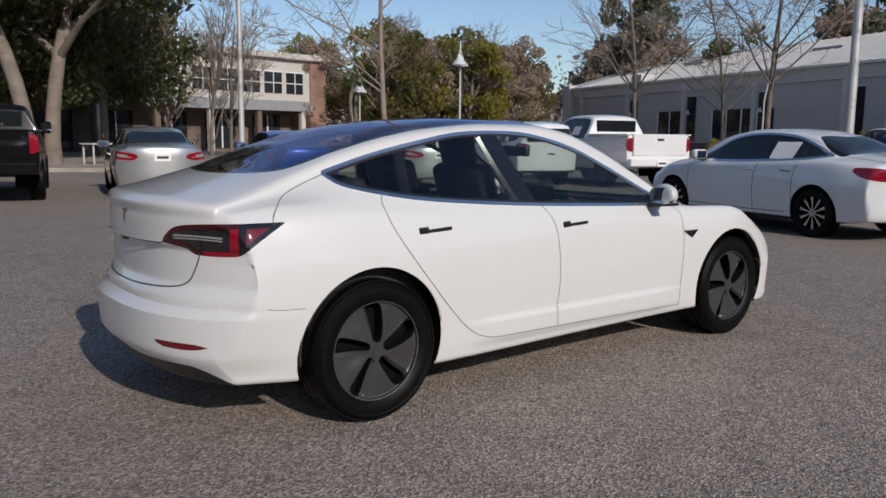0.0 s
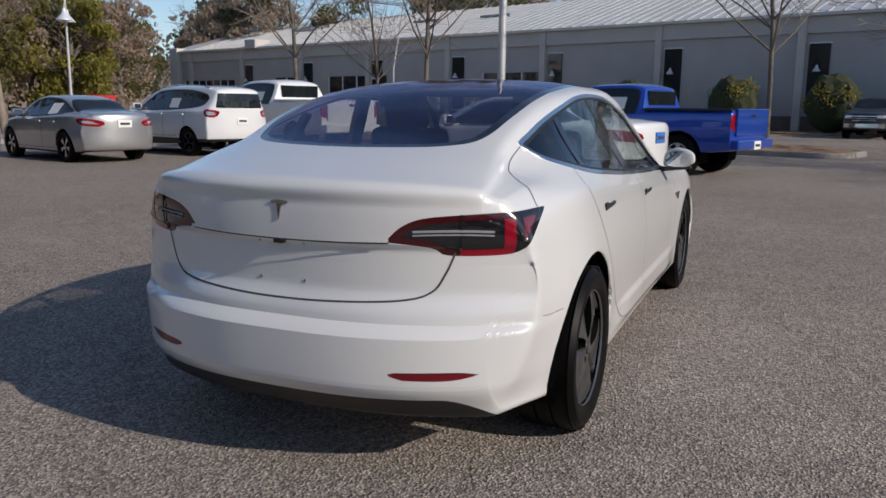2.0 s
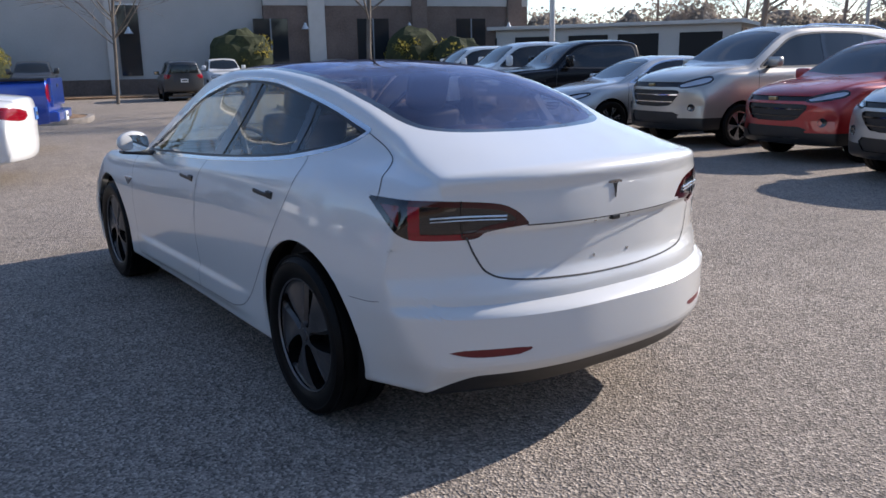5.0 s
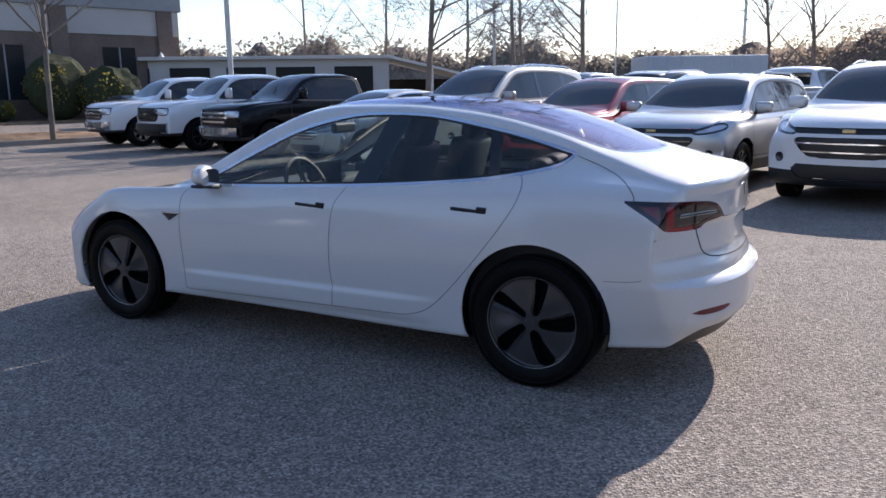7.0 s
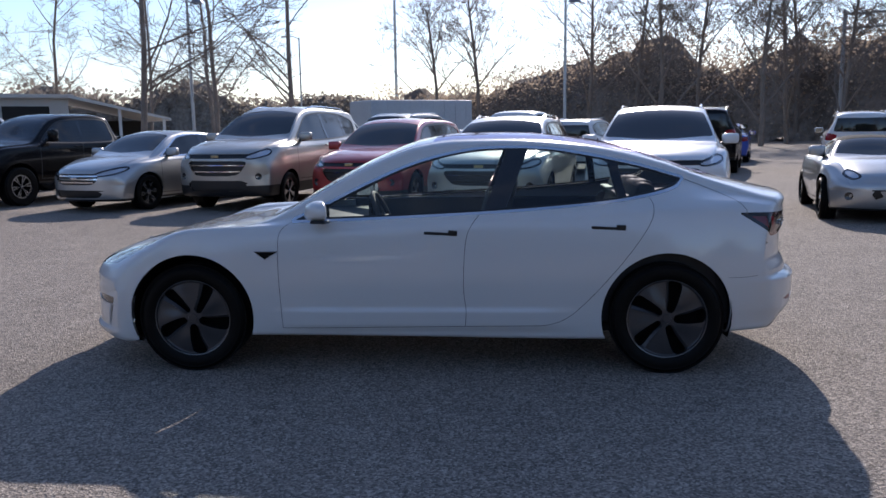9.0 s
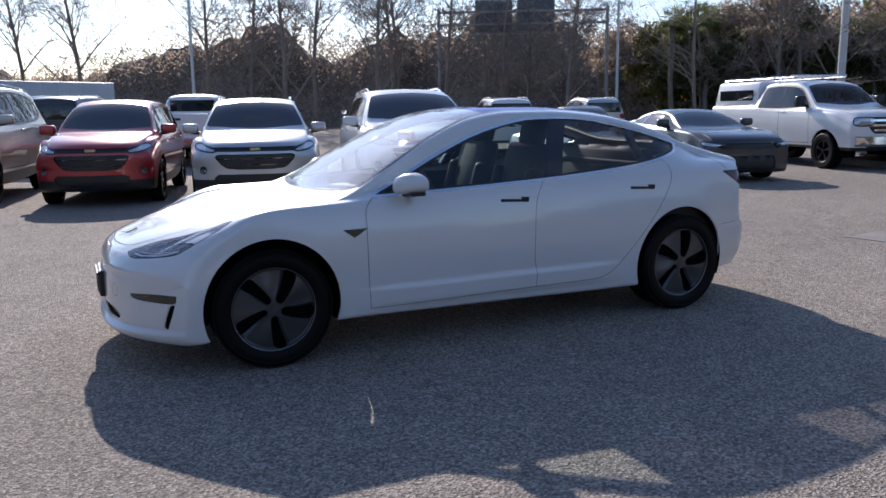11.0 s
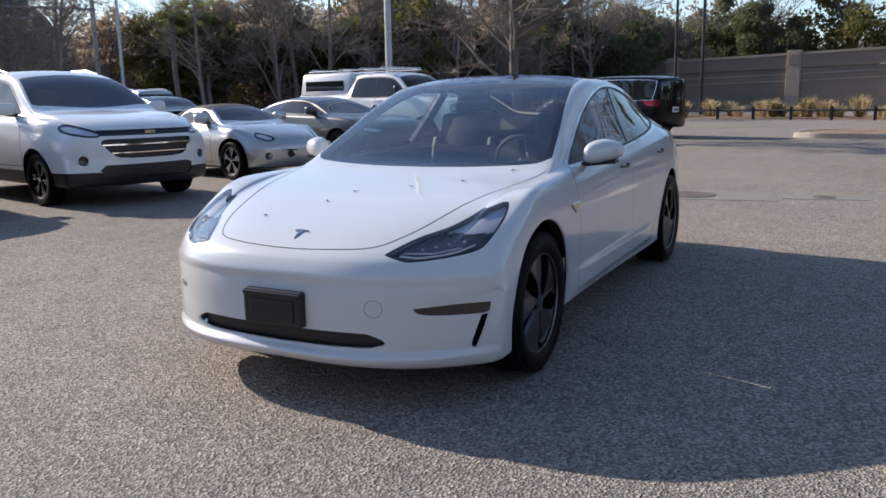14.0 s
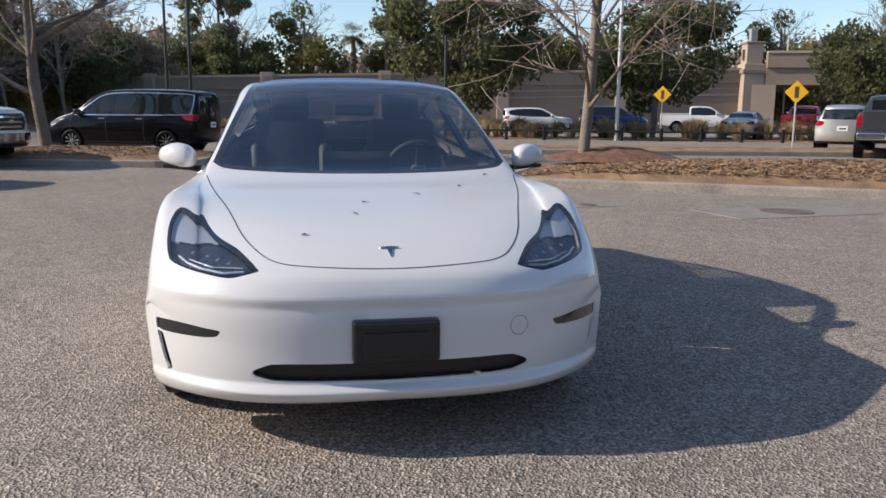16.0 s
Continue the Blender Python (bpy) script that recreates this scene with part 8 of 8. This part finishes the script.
for k in range(13):
    x = 2.3 + k * 2.05
    if k % 6 == 5:
        continue
    w = part("window", box_bm(x, x + 1.6, -0.1, 0.06, 4.45, 6.05), M_WINDOW, TS)
    part("frame", box_bm(x - 0.08, x + 1.68, 0.0, 0.10, 6.05, 6.15), M_FRAME, w)
    part("frame", box_bm(x + 0.77, x + 0.83, 0.0, 0.10, 4.45, 6.05), M_FRAME, w)
    part("frame", box_bm(x, x + 1.6, 0.0, 0.10, 5.2, 5.27), M_FRAME, w)
for k in range(10):
    part("column", box_bm(2.0 + k * 4.2, 2.4 + k * 4.2, -0.4, 0.0, 0.0, 3.1, 0.03), M_BRICK if k % 2 else M_PILASTER, TS)
for k in range(9):
    w = part("shopfront", box_bm(3.0 + k * 4.2, 5.6 + k * 4.2, -2.26, -2.1, 0.2, 2.8), M_WINDOW, TS)
    part("mullion", box_bm(4.2 + k * 4.2, 4.3 + k * 4.2, -2.12, -2.02, 0.2, 2.8), M_FRAME, w)
# paved strip and bench before it
pav = part("pavement", box_bm(-30, 22, -1.5, 14, -0.05, 0.14, 0.03), M_CONCRETE, None)
pav.matrix_basis = pose(5.0, 25.5, 0, 0, 0, -22)
tagged(pav, "raised concrete pavement under the oaks", "pavement", kind="structure")
tb = tagged(new("picnic_table"), "small pale metal table beside the pavement", "table")
part("tabletop", box_bm(-0.7, 0.7, -0.4, 0.4, 0.72, 0.77, 0.01), M_PILASTER, tb)
for x in (-0.6, 0.6):
    for y in (-0.3, 0.3):
        part("leg", box_bm(x - 0.025, x + 0.025, y - 0.025, y + 0.025, 0, 0.72), M_PILASTER, tb)
tb.matrix_basis = pose(5.2, 27.8, 0.14, 0, 0, 20)
sg = part("red_banner", box_bm(-1.3, 1.3, -0.05, 0.05, 0.0, 1.8, 0.02), M_REDTHING, None)
sg.matrix_basis = pose(39.5, 45.0, 0.0, 0, 0, -40)
tagged(sg, "plain red banner sign among the trees", "sign")

# carport; near-black panels paint the shade of its open bays and lean-to
CP = house("carport", "low pale garage with bays painted dark as shade and lean-to roof", "building", (17.5, -43.0), 0)
CP.matrix_basis = pose(24.2, -39.7, 0, 0, 0, 34)
part("wall", box_bm(0.0, 24.0, -8.0, 0.0, 0.0, 3.4), M_FASCIA, CP)
part("roof", box_bm(-0.3, 24.3, -8.3, 0.4, 3.4, 3.62, 0.03), M_PILASTER, CP)
for x in (1.0, 4.6, 7.6, 11.0, 14.6, 18.0):
    part("bay", box_bm(x, x + 2.4, -0.1, 0.05, 0.0, 2.95), M_BAYSHADE, CP)
bm = bmesh.new()
vs = [bm.verts.new(p) for p in ((0.0, 0.5, 3.6), (0.0, -8.0, 3.6), (-5.6, -8.0, 2.25), (-5.6, 0.5, 2.25), (0.0, 0.5, 3.42), (0.0, -8.0, 3.42), (-5.6, -8.0, 2.1), (-5.6, 0.5, 2.1))]
for f in ((0, 1, 2, 3), (7, 6, 5, 4), (0, 3, 7, 4), (1, 5, 6, 2), (3, 2, 6, 7), (0, 4, 5, 1)):
    bm.faces.new([vs[i] for i in f])
part("lean_to_roof", bm, M_METALROOF, CP)
part("lean_to_back", box_bm(-5.4, 0.0, -8.0, -7.8, 0.0, 2.2), M_BAYSHADE, CP)
for x in (-5.3, -2.8):
    part("post", box_bm(x, x + 0.15, 0.1, 0.25, 0.0, 2.3 + (x + 5.3) * 0.2), M_FRAME, CP)

# box trailer
TR = tagged(new("box_trailer"), "pale grey box trailer parked behind the back row", "trailer")
part("body", box_bm(-2.7, 2.7, -1.2, 1.2, 0.85, 2.55, 0.04), M_TRAILER, TR)
part("rail", box_bm(-2.75, 2.75, -1.23, 1.23, 0.8, 0.92, 0.01), M_ALLOY, TR)
part("door", box_bm(-2.74, -2.68, -1.1, 1.1, 0.95, 2.45, 0.01), M_PILASTER, TR)
for k in range(9):
    part("rib", box_bm(-2.4 + k * 0.6, -2.36 + k * 0.6, 1.19, 1.215, 0.92, 2.5), M_TRAILER, TR)
for x in (-1.9, -1.1):
    for s in (-1, 1):
        part("wheel", moved(tyre_mesh(0.42, 0.26, 0.24, 28), pose(x, s * 0.95, 0.42)), M_RUBBER, TR)
part("landing_leg", box_bm(1.6, 1.75, -0.6, 0.6, 0.0, 0.95), M_BLACKPOLE, TR)
TR.matrix_basis = pose(3.1, -27.6, 0, 0, 0, 30) @ Matrix.Diagonal((0.82, 1, 1, 1))

# highway sign gantry
GN = tagged(new("sign_gantry"), "steel highway sign gantry with two dark sign backs", "gantry")
for x in (-8.0, 8.6):
    for y in (-0.45, 0.45):
        part("post", tube([(x, y, 0), (x, y, 11.8)], [0.14, 0.12], 8), M_GALV, GN)
for y in (-0.45, 0.45):
    for z in (10.2, 11.4):
        part("chord", tube([(-8.0, y, z), (8.6, y, z)], [0.07, 0.07], 6), M_GALV, GN)
for k in range(12):
    x = -8 + 16.6 * k / 12
    part("brace", tube([(x, 0.45, 10.2 + 1.2 * (k % 2)), (x + 16.6 / 12, 0.45, 11.4 - 1.2 * (k % 2))], [0.04, 0.04], 5), M_GALV, GN)
part("walkway", box_bm(-5.0, 3.6, 0.5, 1.2, 9.3, 9.38), M_GALV, GN)
for x in (-4.4, -0.2):
    s = part("sign_panel", box_bm(x, x + 3.7, 0.55, 0.65, 9.5, 12.6, 0.02), M_SIGNBACK, GN)
    for z in (10.0, 11.0, 12.0):
        part("stiffener", box_bm(x + 0.1, x + 3.6, 0.66, 0.72, z, z + 0.06), M_GALV, s)
GN.matrix_basis = pose(-28.0, -46.6, 0, 0, 0, 150.6) @ Matrix.Scale(0.73, 4)

# overpass wall with pilasters, and the bridge beside its tower
OW = tagged(new("overpass_wall"), "long tan concrete overpass wall with pilasters", "wall")
w0, w1 = Vector((-70.0, -40.0, 0)), Vector((-55.4, 34.9, 0))
wl_ = (w1 - w0).length
OW.matrix_basis = pose(w0.x, w0.y, 0, 0, 0, math.degrees(math.atan2((w1 - w0).y, (w1 - w0).x)))


def rising(x0, x1, y0, y1, za, zb, h):
    """A bar whose top follows the ramp."""
    f = lambda x: 2.3 + 1.6 * x / wl_
    bm = bmesh.new()
    vs = [bm.verts.new((x, y, (f(x) * za if za else 0.0) + (zb if za else 0.0) + (h if t else 0))) if za else bm.verts.new((x, y, (f(x) + h) if t else 0.0)) for x in (x0, x1) for y in (y0, y1) for t in (0, 1)]
    for q in ((0, 1, 3, 2), (4, 6, 7, 5), (0, 4, 5, 1), (2, 3, 7, 6), (0, 2, 6, 4), (1, 5, 7, 3)):
        bm.faces.new([vs[i] for i in q])
    return bm


N = 8
for k in range(N):
    a, b = wl_ * k / N, wl_ * (k + 1) / N
    part("wall_panel", rising(a, b, 0.0, 1.0, 0, 0, 0.0), M_TAN, OW)
    part("parapet", rising(a, b, -0.16, 0.5, 1, 0.0, 0.95), M_TAN, OW)
    part("cap", rising(a, b, -0.26, 0.6, 1, 0.95, 0.18), M_TANLIGHT, OW)
    for z in (-1.0, -0.5):
        part("line", rising(a, b, -0.07, 0.0, 1, z, 0.10), M_TANLIGHT, OW)
    f = 2.3 + 1.6 * a / wl_
    part("pilaster", box_bm(a - 0.5, a + 0.5, -0.34, 0.3, 0.0, f + 1.3, 0.03), M_TANLIGHT, OW)
    part("pilaster_panel", box_bm(a - 0.3, a + 0.3, -0.40, -0.33, f + 0.2, f + 1.0, 0.02), M_TAN, OW)
TWR = tagged(new("bridge_tower"), "square tan masonry tower with lantern on the bridge", "tower")
part("shaft", box_bm(-1.1, 1.1, -1.1, 1.1, 0.0, 6.2, 0.05), M_TANLIGHT, TWR)
part("belt", box_bm(-1.3, 1.3, -1.3, 1.3, 5.3, 5.7, 0.05), M_TAN, TWR)
part("head", box_bm(-0.85, 0.85, -0.85, 0.85, 6.2, 8.0, 0.05), M_TANLIGHT, TWR)
part("cap", box_bm(-1.0, 1.0, -1.0, 1.0, 8.0, 8.2, 0.05), M_TAN, TWR)
part("lantern", box_bm(-0.35, 0.35, -0.35, 0.35, 8.2, 9.4, 0.04), M_PARAPET, TWR)
for k in range(2):
    part("recess", box_bm(-1.12 if k == 0 else -0.3, 1.12 if k == 0 else 0.3, -0.3, 0.3, 6.6, 7.5), M_TAN, TWR)
TWR.matrix_basis = pose(-55.2, 35.6, 0, 0, 0, 80) @ Matrix.Diagonal((0.75, 0.75, 0.86, 1))
BR = tagged(new("bridge"), "tan concrete bridge deck over a dark underpass", "bridge")
part("deck", box_bm(0, 34, -1.0, 8.0, 3.7, 5.0), M_TAN, BR)
part("parapet", box_bm(0, 34, -1.2, -0.6, 5.0, 6.1, 0.03), M_TAN, BR)
part("cap", box_bm(0, 34, -1.3, -0.5, 6.1, 6.3, 0.03), M_TANLIGHT, BR)
part("abutment", box_bm(-1, 0.8, -1.0, 8.0, 0, 3.7), M_TANLIGHT, BR)
part("far_abutment", box_bm(33, 36, -1.0, 8.0, 0, 6.0), M_TANLIGHT, BR)
for x in (11, 22):
    part("pier", box_bm(x, x + 0.9, 1, 7, 0, 3.7, 0.05), M_TANLIGHT, BR)
part("underpass_back", box_bm(0, 34, 14, 14.5, 0, 5.2), M_BRICK, BR)
BR.matrix_basis = pose(-55.0, 36.6, 0, 0, 0, 70)

# yellow diamond signs
for x, y, z in ((-21.9, 17.6, 2.1), (-31.2, 16.8, 2.2)):
    t = tagged(new("road_sign"), "yellow diamond warning sign on a thin post", "sign", "road signs")
    part("post", tube([(0, 0, 0), (0, 0, z + 0.4)], [0.035, 0.035], 6), M_GALV, t)
    pl = part("plate", box_bm(-0.012, 0.012, -0.29, 0.29, -0.29, 0.29, 0.01), M_YELLOW, t)
    pl.matrix_basis = pose(0.05, 0, z, 45, 0, 0)
    part("symbol", box_bm(0.064, 0.07, -0.07, 0.07, z - 0.2, z + 0.2, 0.002), M_SEAM, t)
    t.matrix_basis = pose(x, y, 0, 0, 0, -28)
